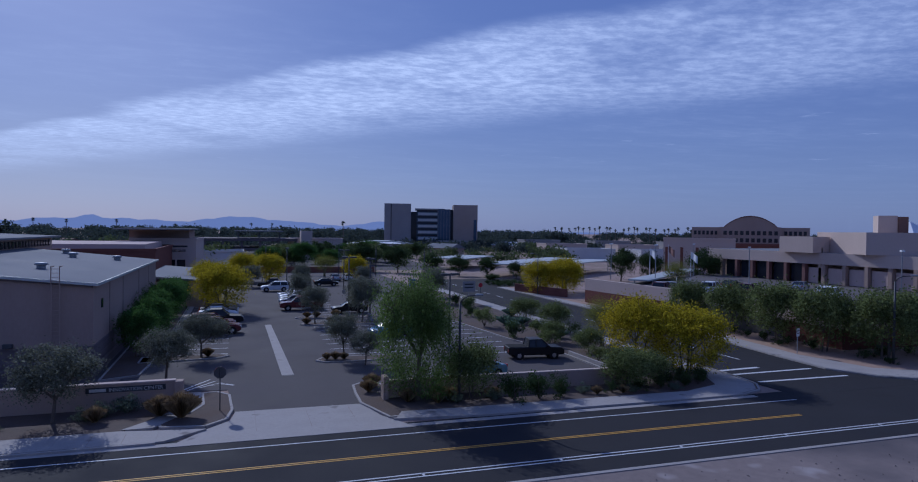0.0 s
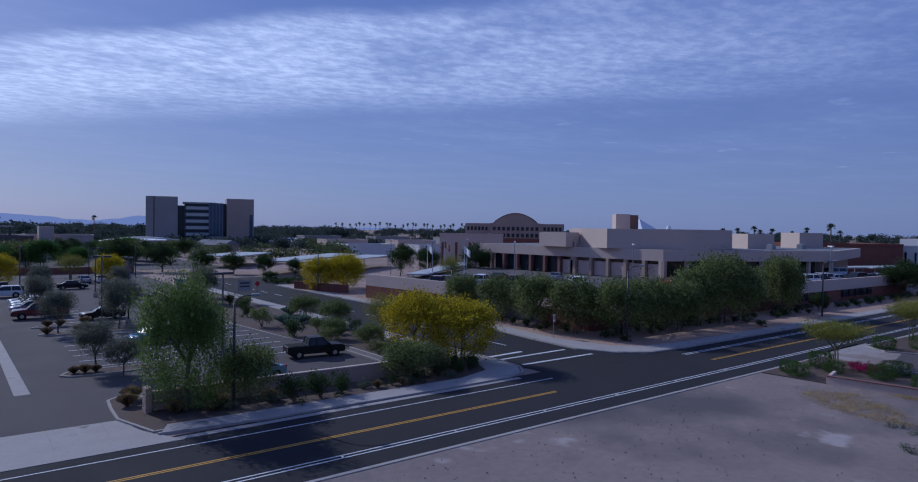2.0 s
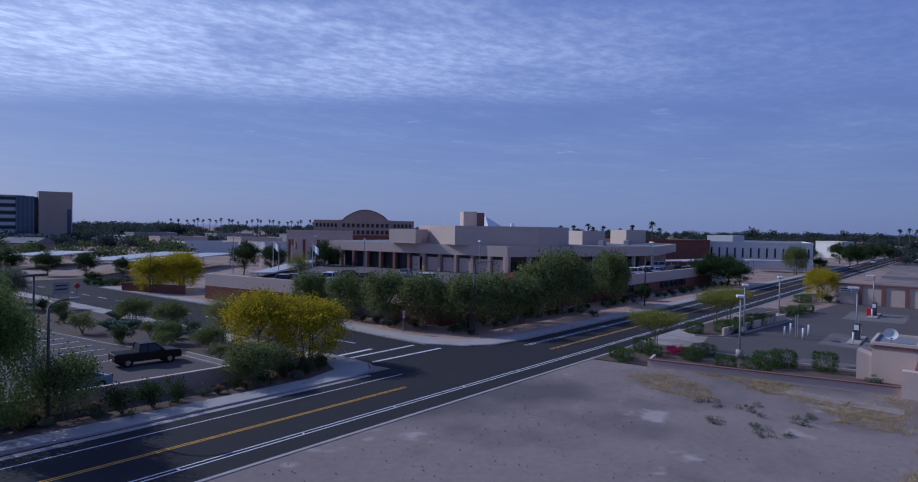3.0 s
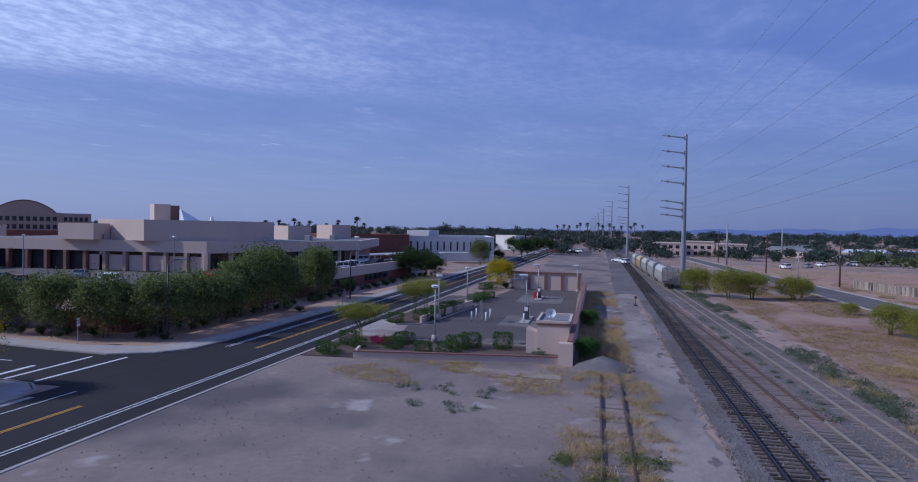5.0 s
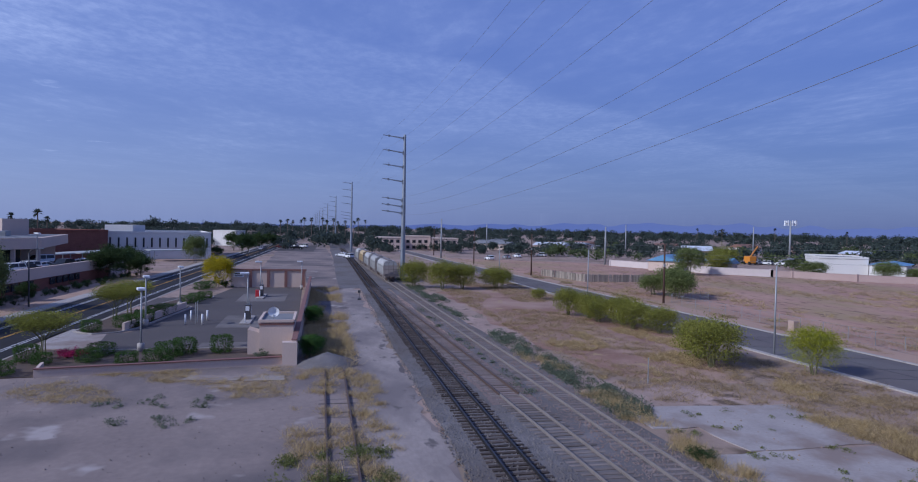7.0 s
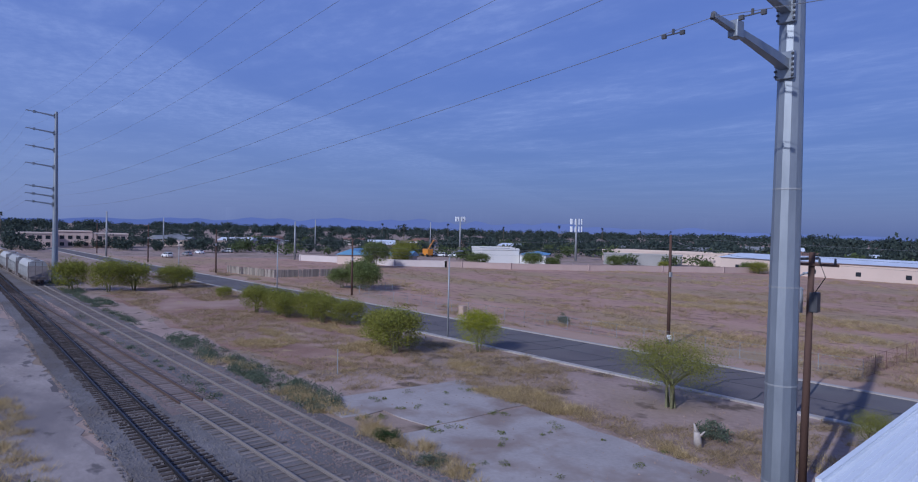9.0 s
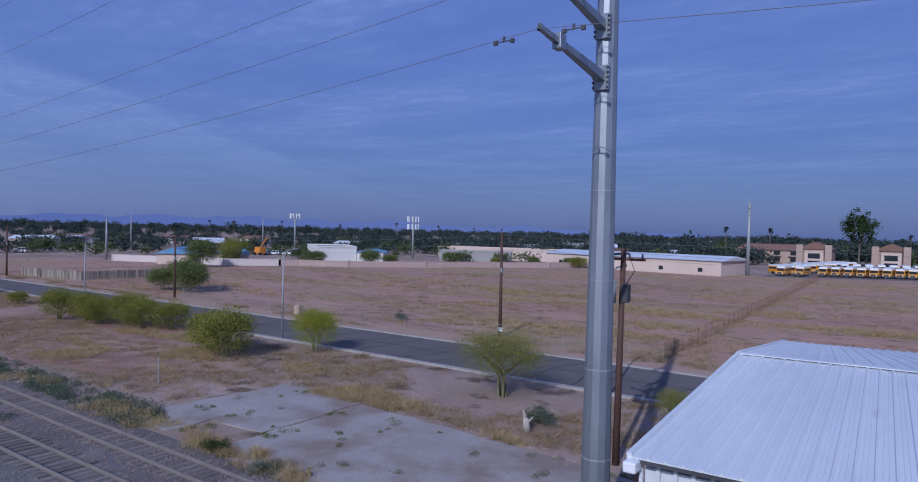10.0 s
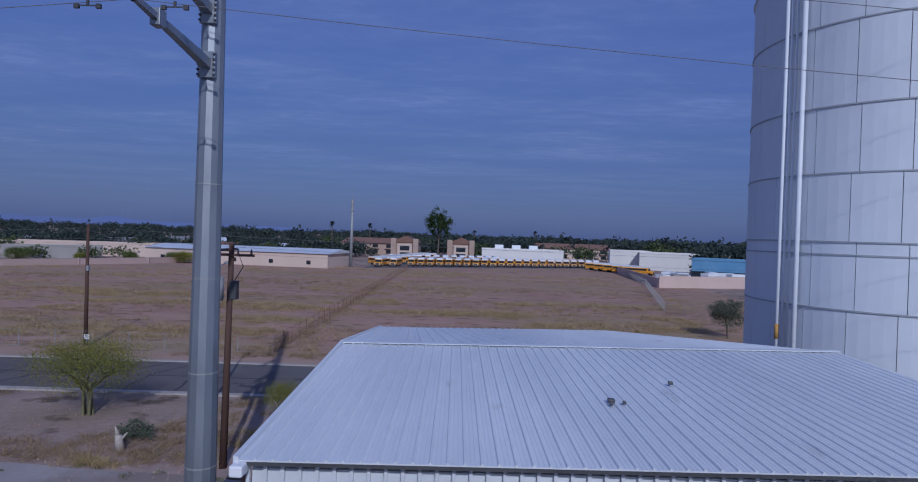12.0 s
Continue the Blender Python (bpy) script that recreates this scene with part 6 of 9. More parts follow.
# fuel yard
plant(PVS, 60.0, 23.0, 4.7, 6.6, 0, 0)
plant(PVS, 80.6, 23.4, 5.0, 6.0, 90, 0.1)
plant(PVS, 84.8, 23.0, 5.2, 7.0, 200, 0.1)
plant(PV2, 122.0, 18.4, 6.4, 7.6, 80, 0)
for x, y, h, w in ((52.3, 22.8, 1.1, 1.6), (57.4, 23.2, 1.4, 1.9), (53.4, 24.0, 1.0, 1.4), (56.0, 21.6, 1.0, 1.4), (56.6, 18.4, 1.2, 1.7), (59.2, 18.2, 1.2, 1.9), (55.3, 15.2, 1.1, 1.7), (55.4, 12.9, 1.3, 2.0), (58.0, 12.6, 1.4, 2.1), (59.3, 11.6, 1.5, 2.0), (59.5, 8.6, 1.7, 1.8), (72.0, 23.2, 1.3, 2.0), (74.8, 20.6, 1.4, 2.3), (76.6, 20.3, 1.3, 2.2), (79.5, 20.0, 1.4, 2.2), (84.0, 19.8, 1.3, 2.6), (87.0, 19.4, 1.2, 2.4), (97, 18.4, 1.2, 2.6), (100, 18.0, 1.2, 2.4), (103, 17.4, 1.1, 2.2), (116, 20.2, 1.4, 2.4), (119.5, 19.8, 1.3, 2.4)):
    plant(HEDGE, x, y, h, w, None, 0.1)
plant(BOUG, 57.6, 19.6, 1.1, 1.8, 0, 0.1)
plant(BOUG, 58.4, 20.6, 0.9, 1.8, 90, 0.1)
plant(BUSH, 121.0, 17.0, 1.6, 2.6)
for x, y, h, w in ((56.4, 0.9, 2.3, 2.5), (58.8, 0.5, 1.8, 2.2), (76, 0.9, 2.4, 2.6), (79, 1.2, 1.8, 2.2)):
    plant(GRN, x, y, h, w)
plant(BUSH2, 57.4, 5.0, 0.8, 1.5)

# south of the tracks
plant(PVB, 49.2, -33.0, 5.0, 6.6, 0)
plant(PVB, 52.8, -34.0, 4.4, 5.6, 140)
plant(PVY, 45.5, -40.0, 4.8, 5.6, 40)
plant(PVG, 23.8, -38.1, 5.4, 8.6, 90)
for k in range(6):
    plant(PVB, 66.5 + k * 3.1, -37.8 + k * 0.8 + (k % 2) * 0.9, 3.6 + 0.4 * (k % 3), 5.6, k * 47)
plant(PVB, 100.5, -35.0, 2.2, 3.4, 65)
plant(PVB, 117.8, -22.0, 6.4, 7.6, 85)
plant(PVB, 118.4, -26.0, 5.8, 7.6, 185)
plant(PVB, 121.8, -17.2, 6.2, 7.4, 95)
plant(PVB, 120.0, -33.0, 5.0, 8.0, 125)
plant(PVB, 126.0, -36.0, 3.4, 5.0, 135)
plant(MES, 101.0, -60.6, 6.0, 7.6, 10)
plant(MES, 104.6, -62.0, 6.6, 8.4, 110)
plant(MES, 107.6, -59.6, 4.6, 6.6, 210)
plant(PVG, 11.8, -38.0, 3.0, 3.0, 10)
plant(BUSH2, 18.6, -34.2, 1.3, 2.4, 10)
plant(BUSH2, 53.4, -60.9, 1.6, 2.0, 10)
plant(BUSH, 28.7, -19.0, 0.8, 2.0, 10)
plant(BUSH2, 24.8, -19.0, 0.6, 1.9, 10)
plant(GRY, -30.2, -80.5, 5.4, 5.6, 30)
plant(BUSH2, -17.5, -66.0, 1.5, 2.6, 30)
for x, y, h, w in ((94, -196, 4.4, 8), (108, -190, 4.0, 6), (128, -170, 5, 8), (141, -145, 6, 9), (137, -150, 4, 6), (152, -132, 5, 9), (158, -98, 8.6, 10), (166, -112, 7, 10), (172, -118, 9, 12), (118, -182, 3.4, 5), (99, -199, 3.8, 6)):
    plant((MES, PVB, MES2)[int(x) % 3], x, y, h, w)
plant(EUC, 22.5, -298, 25.5, 15.5, 0)

# sprigs, dry grass and weeds


def scatter(n, x0, x1, f0, f1, seed, lo=0.6, hi=1.4, keep=None):
    rng = random.Random(seed)
    out = []
    while len(out) < n:
        x = rng.uniform(x0, x1)
        y = rng.uniform(f0(x), f1(x))
        if keep and noise.noise(Vector((x * keep[0], y * keep[1], seed))) < keep[2]:
            continue
        out.append((x, y, 0.01, rng.uniform(lo, hi)))
    return out


def mound_stuff(name, label, pts, h, r, n, size, material, seed):
    """Low leafy mounds: each point carries a small dome of leaves."""
    rng = np.random.default_rng(seed)
    pts = np.asarray(pts, float)
    p = np.repeat(pts, n, axis=0)
    k = p[:, 3:4]
    u = rng.normal(size=(len(p), 3))
    u /= np.linalg.norm(u, axis=1)[:, None]
    u[:, 2] = np.abs(u[:, 2])
    u *= rng.random((len(p), 1)) ** 0.4
    pos = p[:, :3] + u * k * np.array([r, r, h])
    me = leaves_mesh(name, material, pos, size, rng, 0.4)
    return tagged(part(name, me, material), label, "weeds", kind="stuff")


grass_stuff("dry_grass", "dry straw grass beside the old spur", scatter(420, 19, 52, lambda x: -4.2, lambda x: 1.6, 1, keep=(0.25, 0.5, 0.0)), 0.27, 0.44, 44, L_DRY, 1, 0.010)
mound_stuff("green_weeds", "olive weeds over the old spur", scatter(150, 19, 33, lambda x: -3.4, lambda x: 1.8, 2, keep=(0.4, 0.7, 0.05)), 0.38, 0.5, 110, 0.11, L_WEED, 2)
grass_stuff("dry_grass", "dry grass strip along the yard wall", scatter(620, 53, 120, lambda x: -2.8, lambda x: 1.2 + (x - 54) * 0.02, 3, keep=(0.12, 0.3, -0.15)), 0.44, 0.53, 40, L_DRY, 3, 0.013)
grass_stuff("dry_grass", "dry grass on the vacant lot before the yard wall", scatter(420, 44, 53.2, lambda x: 2.2, lambda x: 20.5 - (x - 44) * 0.1, 4, keep=(0.22, 0.16, 0.08)), 0.15, 0.5, 34, L_DRY, 4, 0.011)
mound_stuff("green_weeds", "small green weeds on the vacant lot", scatter(46, 38, 45, lambda x: 7, lambda x: 14, 5, keep=(0.5, 0.5, 0.15)), 0.3, 0.26, 70, 0.09, L_BRUSH, 5)
mound_stuff("brush_strip", "grey-green brush along the siding", scatter(330, 36, 140, lambda x: track_mid(2, x) - 4.4, lambda x: track_mid(2, x) - 1.7, 6, keep=(0.09, 0.4, -0.05)), 0.5, 0.62, 130, 0.13, L_BRUSH, 6)
mound_stuff("brush_strip", "grey-green brush between the sidings", scatter(26, 42, 90, lambda x: track_mid(2, x) + 1.5, lambda x: track_mid(2, x) + 2.4, 16), 0.4, 0.5, 110, 0.12, L_BRUSH, 16)
grass_stuff("dry_grass", "straw grass beside the concrete slabs", scatter(800, 12, 70, lambda x: -37.5, lambda x: -30.0 if x < 38 else -18.6 - (x - 12) * 0.08, 7, keep=(0.14, 0.3, 0.2)), 0.26, 0.47, 44, L_DRY, 7, 0.011)
grass_stuff("dry_grass", "dull dry grass on the strip by the street", scatter(3800, 14, 200, lambda x: along(SOUTH_NEAR, x) + 1.0, lambda x: -30.5 if x < 38 else -21.5, 8, keep=(0.06, 0.16, -0.12)), 0.21, 0.63, 37, L_DRYDULL, 8, 0.015)
grass_stuff("dry_grass", "straw edge along the siding", scatter(260, 14, 60, lambda x: track_mid(2, x) - 3.6, lambda x: track_mid(2, x) - 1.6, 9, keep=(0.12, 0.3, -0.1)), 0.34, 0.42, 51, L_DRY, 9, 0.011)
grass_stuff("dry_grass", "dry grass over the fallow field", scatter(2600, -46, 170, lambda x: -150, lambda x: along(SOUTH_FAR, x) - 4.6, 10, keep=(0.03, 0.07, 0.02)), 0.29, 0.95, 27, L_DRYDULL, 10, 0.020)
grass_stuff("dry_grass", "pale straw patches on the fallow field", scatter(2600, -40, 120, lambda x: -205, lambda x: along(SOUTH_FAR, x) - 5.0, 11, keep=(0.028, 0.09, 0.06)), 0.32, 0.95, 27, L_DRY, 11, 0.022)
mound_stuff("green_weeds", "weeds in the joints of the slabs", scatter(90, 10, 37, lambda x: -30, lambda x: -19.5, 12, keep=(0.5, 0.5, 0.25)), 0.22, 0.28, 60, 0.09, L_WEED, 12)
grass_stuff("dry_grass", "dry tufts beside the warehouse", scatter(150, 5.6, 14, lambda x: -40, lambda x: -24, 13, keep=(0.3, 0.3, 0.0)), 0.40, 0.42, 51, L_DRY, 13, 0.011)


grass_stuff("dry_grass", "golden straw swathes on the near field", scatter(1700, -30, 75, lambda x: -112, lambda x: along(SOUTH_FAR, x) - 7.0, 31, keep=(0.05, 0.11, 0.12)), 0.34, 0.9, 30, L_DRY, 31, 0.02)


def gravel_stuff(name, label, n, x0, x1, f0, f1, size, material, seed, z=0.02):
    """Loose stones as small irregular wedges."""
    rng = np.random.default_rng(seed)
    x = rng.uniform(x0, x1, n) if x1 - x0 < 40 else x0 + (x1 - x0) * rng.random(n) ** 1.8
    y = np.array([rng.uniform(f0(a), f1(a)) for a in x])
    s = size * rng.uniform(0.5, 1.6, (n, 1, 1))
    base = np.array([[-1, -0.6, 0], [0.8, -0.8, 0], [0.9, 0.7, 0], [-0.7, 0.9, 0], [0.1, 0, 1.1]]) * np.array([0.5, 0.5, 0.6])
    v = base[None] * s * rng.uniform(0.7, 1.3, (n, 5, 3)) + np.stack([x, y, np.full(n, z)], 1)[:, None, :]
    f = (np.array([[0, 1, 4], [1, 2, 4], [2, 3, 4], [3, 0, 4]])[None] + 5 * np.arange(n)[:, None, None]).reshape(-1, 3)
    return tagged(part(name, bare(v.reshape(-1, 3).tolist(), f.tolist(), name, material), material), label, "stones", kind="stuff")


gravel_stuff("ballast_stones", "loose grey ballast stones beside the main track", 15000, 14, 110, lambda x: -12.0, lambda x: -6.6, 0.10, M_BALLAST, 1, 0.06)
gravel_stuff("ballast_stones", "loose stones between the sidings", 9000, 14, 110, lambda x: track_mid(2, x) - 1.8, lambda x: track_mid(1, x) - 0.9, 0.10, M_BALLAST_RED, 2, 0.05)
gravel_stuff("pebbles", "scattered pebbles on the vacant lot", 1300, 10, 53, lambda x: -4, lambda x: 25, 0.06, M_LOT, 3)
gravel_stuff("pebbles", "scattered stones on the dirt strip", 1500, 14, 90, lambda x: -41, lambda x: -20, 0.09, M_GROUND, 4)

mound_stuff("fence_weeds", "dark dry weeds along the field fence", [(19.4 + (25.0 - 19.4) * a + random.uniform(-0.8, 1.2), -59.2 - 147 * a, 0.01, random.uniform(0.6, 1.5)) for a in [k / 260 for k in range(150)]], 0.45, 0.6, 60, 0.14, L_DRYDULL, 21)
grass_stuff("dry_grass", "dry grass along the street verge", scatter(500, 14, 160, lambda x: along(SOUTH_FAR, x) - 5.4, lambda x: along(SOUTH_FAR, x) - 2.4, 22, keep=(0.1, 0.3, 0.1)), 0.24, 0.63, 34, L_DRYDULL, 22, 0.015)

# a heap of earth at the end of the spur
heap = thing("earth_heap", "low grey heap of earth and gravel", "earth heap", 54.0, -0.6, 0)
m = Mesh()
n, rings = 20, 5
vs = [(0, 0, 1.05)]
for r in range(1, rings + 1):
    for k in range(n):
        a = 2 * math.pi * k / n
        q = r / rings
        h = 1.05 * (1 - q) ** 0.8 + noise.noise(Vector((math.cos(a) * q * 3, math.sin(a) * q * 3, 7))) * 0.16 * (1 - q)
        vs.append((math.cos(a) * q * 2.4, math.sin(a) * q * 2.6, max(h, 0) if r < rings else -0.02))
fs = [(0, 1 + k, 1 + (k + 1) % n) for k in range(n)]
for r in range(rings - 1):
    for k in range(n):
        fs.append((1 + r * n + k, 1 + (r + 1) * n + k, 1 + (r + 1) * n + (k + 1) % n, 1 + r * n + (k + 1) % n))
part("earth", Mesh().add(vs, fs), M_BALLAST, heap, smooth=True)

stump = thing("tree_stump", "bleached broken tree stump among straw", "stump", 18.4, -32.4, 0)
part("stub", Mesh().tube((0, 0, 0), (0.1, 0.05, 0.8), 0.26, 0.16, 9).tube((0.1, 0.05, 0.75), (0.25, 0.1, 1.25), 0.14, 0.03, 7).tube((0, 0, 0.5), (-0.3, -0.1, 0.9), 0.1, 0.03, 7), M_DEADWOOD, stump, smooth=True)

# ---- distant woods, palms and hills ----


def far_woods(name, label, seed, rows, material):
    """rows: (azimuth from, to in degrees, distance from, to, trees, height)."""
    rng = np.random.default_rng(seed)
    allv, n = [], 0
    for a0, a1, d0, d1, count, h in rows:
        az = np.radians(rng.uniform(a0, a1, count))
        d = rng.uniform(d0, d1, count)
        hh = h * rng.uniform(0.55, 1.15, count) * np.where(rng.random(count) < 0.06, 1.25, 1)
        ww = hh * rng.uniform(0.9, 2.2, count)
        per = 300
        u = rng.normal(size=(count, per, 3))
        u /= np.linalg.norm(u, axis=2)[:, :, None]
        u *= rng.uniform(0.25, 1, (count, per, 1)) * (1 + 0.22 * np.sin(5 * u[:, :, :1] + rng.uniform(0, 6, (count, 1, 1))) * np.cos(4 * u[:, :, 1:2] + 6 * u[:, :, 2:]))
        pos = u * np.stack([ww * 0.5, ww * 0.5, hh * 0.45], 1)[:, None, :] + np.stack([d * np.cos(az), d * np.sin(az), hh * 0.5], 1)[:, None, :]
        pos = pos.reshape(-1, 3)
        pos[:, 2] = np.maximum(pos[:, 2], 0.3)
        a = rng.normal(size=pos.shape)
        a /= np.linalg.norm(a, axis=1)[:, None]
        b = np.cross(a, rng.normal(size=pos.shape))
        b /= np.linalg.norm(b, axis=1)[:, None]
        s = np.repeat(hh * 0.07, per)[:, None] * rng.uniform(0.6, 1.4, (len(pos), 1))
        allv.append(np.stack([pos - a * s, pos + b * s * 0.8, pos + a * s, pos - b * s * 0.8], 1).reshape(-1, 3))
    v = np.concatenate(allv)
    f = np.arange(len(v)).reshape(-1, 4)
    tagged(part(name, bare(v.tolist(), f.tolist(), name, material), material), label, "trees", kind="stuff")


far_woods("far_woods", "belt of distant trees, dark green with haze in the colour", 51, [
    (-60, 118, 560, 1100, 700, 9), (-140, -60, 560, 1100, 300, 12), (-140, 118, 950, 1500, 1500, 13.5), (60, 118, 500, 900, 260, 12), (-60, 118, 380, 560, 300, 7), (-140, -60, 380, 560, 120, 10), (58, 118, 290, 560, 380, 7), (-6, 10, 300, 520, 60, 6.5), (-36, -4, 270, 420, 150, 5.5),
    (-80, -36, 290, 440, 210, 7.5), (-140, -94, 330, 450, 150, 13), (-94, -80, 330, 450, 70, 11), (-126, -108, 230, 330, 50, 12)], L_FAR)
far_woods("near_woods", "scattered yellow-green garden trees", 52, [(-75, -20, 230, 420, 70, 6), (88, 112, 190, 420, 40, 7), (60, 80, 200, 330, 40, 6), (-110, -76, 320, 420, 30, 9)], L_GARDEN)


def palm(h):
    t = thing("palm_tree", "distant slim fan palm", "palm tree", group="distant palms")
    part("trunk", Mesh().tube((0, 0, 0), (0.2, 0.1, h), 0.28, 0.2, 7), M_BARK, t)
    rng = np.random.default_rng(61)
    m = Mesh()
    for k in range(34):
        a = rng.uniform(0, 2 * math.pi)
        e = rng.uniform(-0.9, 1.2)
        d = Vector((math.cos(a) * math.cos(e), math.sin(a) * math.cos(e), math.sin(e)))
        s = Vector((-math.sin(a), math.cos(a), 0)) * 0.45
        c = Vector((0.2, 0.1, h))
        m.add([c, c + d * 1.1 + s, c + d * 2.1 + Vector((0, 0, -0.35)), c + d * 1.1 - s], [(0, 1, 2, 3)])
    # fronds take the haze-tinted green too
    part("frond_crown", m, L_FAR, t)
    return t


PALM = palm(15.5)
rng_p = random.Random(62)
first = True
for a0, a1, d0, d1, count, h0, h1 in ((46.5, 62.5, 560, 640, 34, 14, 16.5), (-4, 4, 420, 640, 14, 14, 18), (20, 30, 240, 300, 9, 12, 15), (-60, -30, 520, 800, 8, 14, 18), (80, 112, 420, 700, 8, 14, 18), (-95, -75, 330, 520, 5, 14, 17)):
    for k in range(count):
        az = radians(a0 + (a1 - a0) * (k + rng_p.uniform(0.1, 0.9)) / count)
        d = rng_p.uniform(d0, d1)
        c = PALM if first else copy_thing(PALM, Matrix())
        first = False
        c.matrix_world = pose(d * math.cos(az), d * math.sin(az), 0, 0, 0, rng_p.uniform(0, 360))
        s = rng_p.uniform(h0, h1) / 16.5
        c.scale = (s, s, s)


def hills(name, label, az0, az1, peaks, tone):
    """A far range between two azimuths; peaks: (azimuth, half width, height); tone: haze drawn as a glow."""
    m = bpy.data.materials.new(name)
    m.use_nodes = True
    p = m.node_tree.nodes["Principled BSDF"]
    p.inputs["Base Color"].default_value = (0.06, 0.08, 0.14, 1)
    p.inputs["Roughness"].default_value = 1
    # air haze over the range is put in as an even emission
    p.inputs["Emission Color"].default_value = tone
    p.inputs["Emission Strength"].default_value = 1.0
    v, f = [], []
    n = int(abs(az1 - az0) * 1.6)
    for k in range(n + 1):
        deg = az0 + (az1 - az0) * k / n
        az = radians(deg)
        big = sum(max(0, 1 - abs(deg - a) / w) * h for a, w, h in peaks) + 14
        h = big * (0.62 + 0.7 * abs(noise.noise(Vector((deg * 0.16, 3, 0)))) + 0.3 * noise.noise(Vector((deg * 0.6, 9, 0))))
        x, y = 4200 * math.cos(az), 4200 * math.sin(az)
        v += [(x, y, -20), (x, y, max(h, 4)), (x * 1.05, y * 1.05, -20)]
    for k in range(n):
        a, b = 3 * k, 3 * k + 3
        f += [(a, b, b + 1, a + 1), (a + 1, b + 1, b + 2, a + 2)]
    tagged(part("backdrop_" + name, bare(v, f, name, m), m), label, kind="structure")


hills("hills_north", "mountain range on the horizon, its blue haze a painted glow", 40, 130, ((100, 16, 82), (88, 7, 78), (77, 9, 70)), (0.195, 0.24, 0.405, 1))
hills("hills_south", "hills on the southern horizon, their blue haze a painted glow", -150, 10, ((-38, 40, 75),), (0.066, 0.088, 0.215, 1))

# ---- fuel yard ----
sheet("yard_paving", [(62.0, 5.0), (62.0, 19.5), (66, 26.2), (73.5, 26.1), (70, 22.4), (72, 19.4), (92, 17.0), (94, 17.6), (94, 24.5), (104, 24.3), (106, 17.0), (121, 15.4), (121.5, 3.6), (62, 2.4)], 0.03, M_LOTASPHALT, "grey asphalt fuel yard", 0.03)
sheet("yard_apron", [(63.5, 25.9), (74.5, 25.7), (71.0, 21.4), (62.2, 19.8)], 0.04, M_SLAB, "pale concrete entrance apron", 0.02)
for x0, y0, x1, y1 in ((74, 4.5, 84, 11.5), (99, 5.5, 110, 12.5), (61.8, 6.5, 65.0, 11.2)):
    sheet("yard_pad", rect(x0, y0, x1, y1), 0.04, M_PAD, "concrete fuelling pad", 0.02)
sheet("yard_bed", [(54.6, 3.0), (61.6, 3.8), (61.6, 20.0), (62.5, 25.2), (51.4, 25.2), (51.8, 20.3)], 0.10, M_GRAVEL, "planting bed of brown gravel", 0.1)
setting("kerb_yard", kerb([(61.7, 3.8), (61.7, 19.8)]), M_CONCRETE, "concrete kerb")
BED2 = [(70.6, 22.6), (71.6, 20.6), (74, 19.4), (92.4, 17.3), (93.4, 18.2), (93.2, 20.6), (86, 24.4), (72.4, 24.9)]
sheet("yard_bed", BED2, 0.12, M_GRAVEL, "planting bed of brown gravel", 0.11)
setting("kerb_yard", kerb(BED2, True), M_CONCRETE, "concrete kerb")
BED3 = [(95.5, 19.4), (104.5, 16.4), (106.5, 17.0), (104, 20.5), (96, 22.2)]
sheet("yard_bed", BED3, 0.12, M_GRAVEL, "planting bed of brown gravel", 0.11)
setting("kerb_yard", kerb(BED3, True), M_CONCRETE, "concrete kerb")


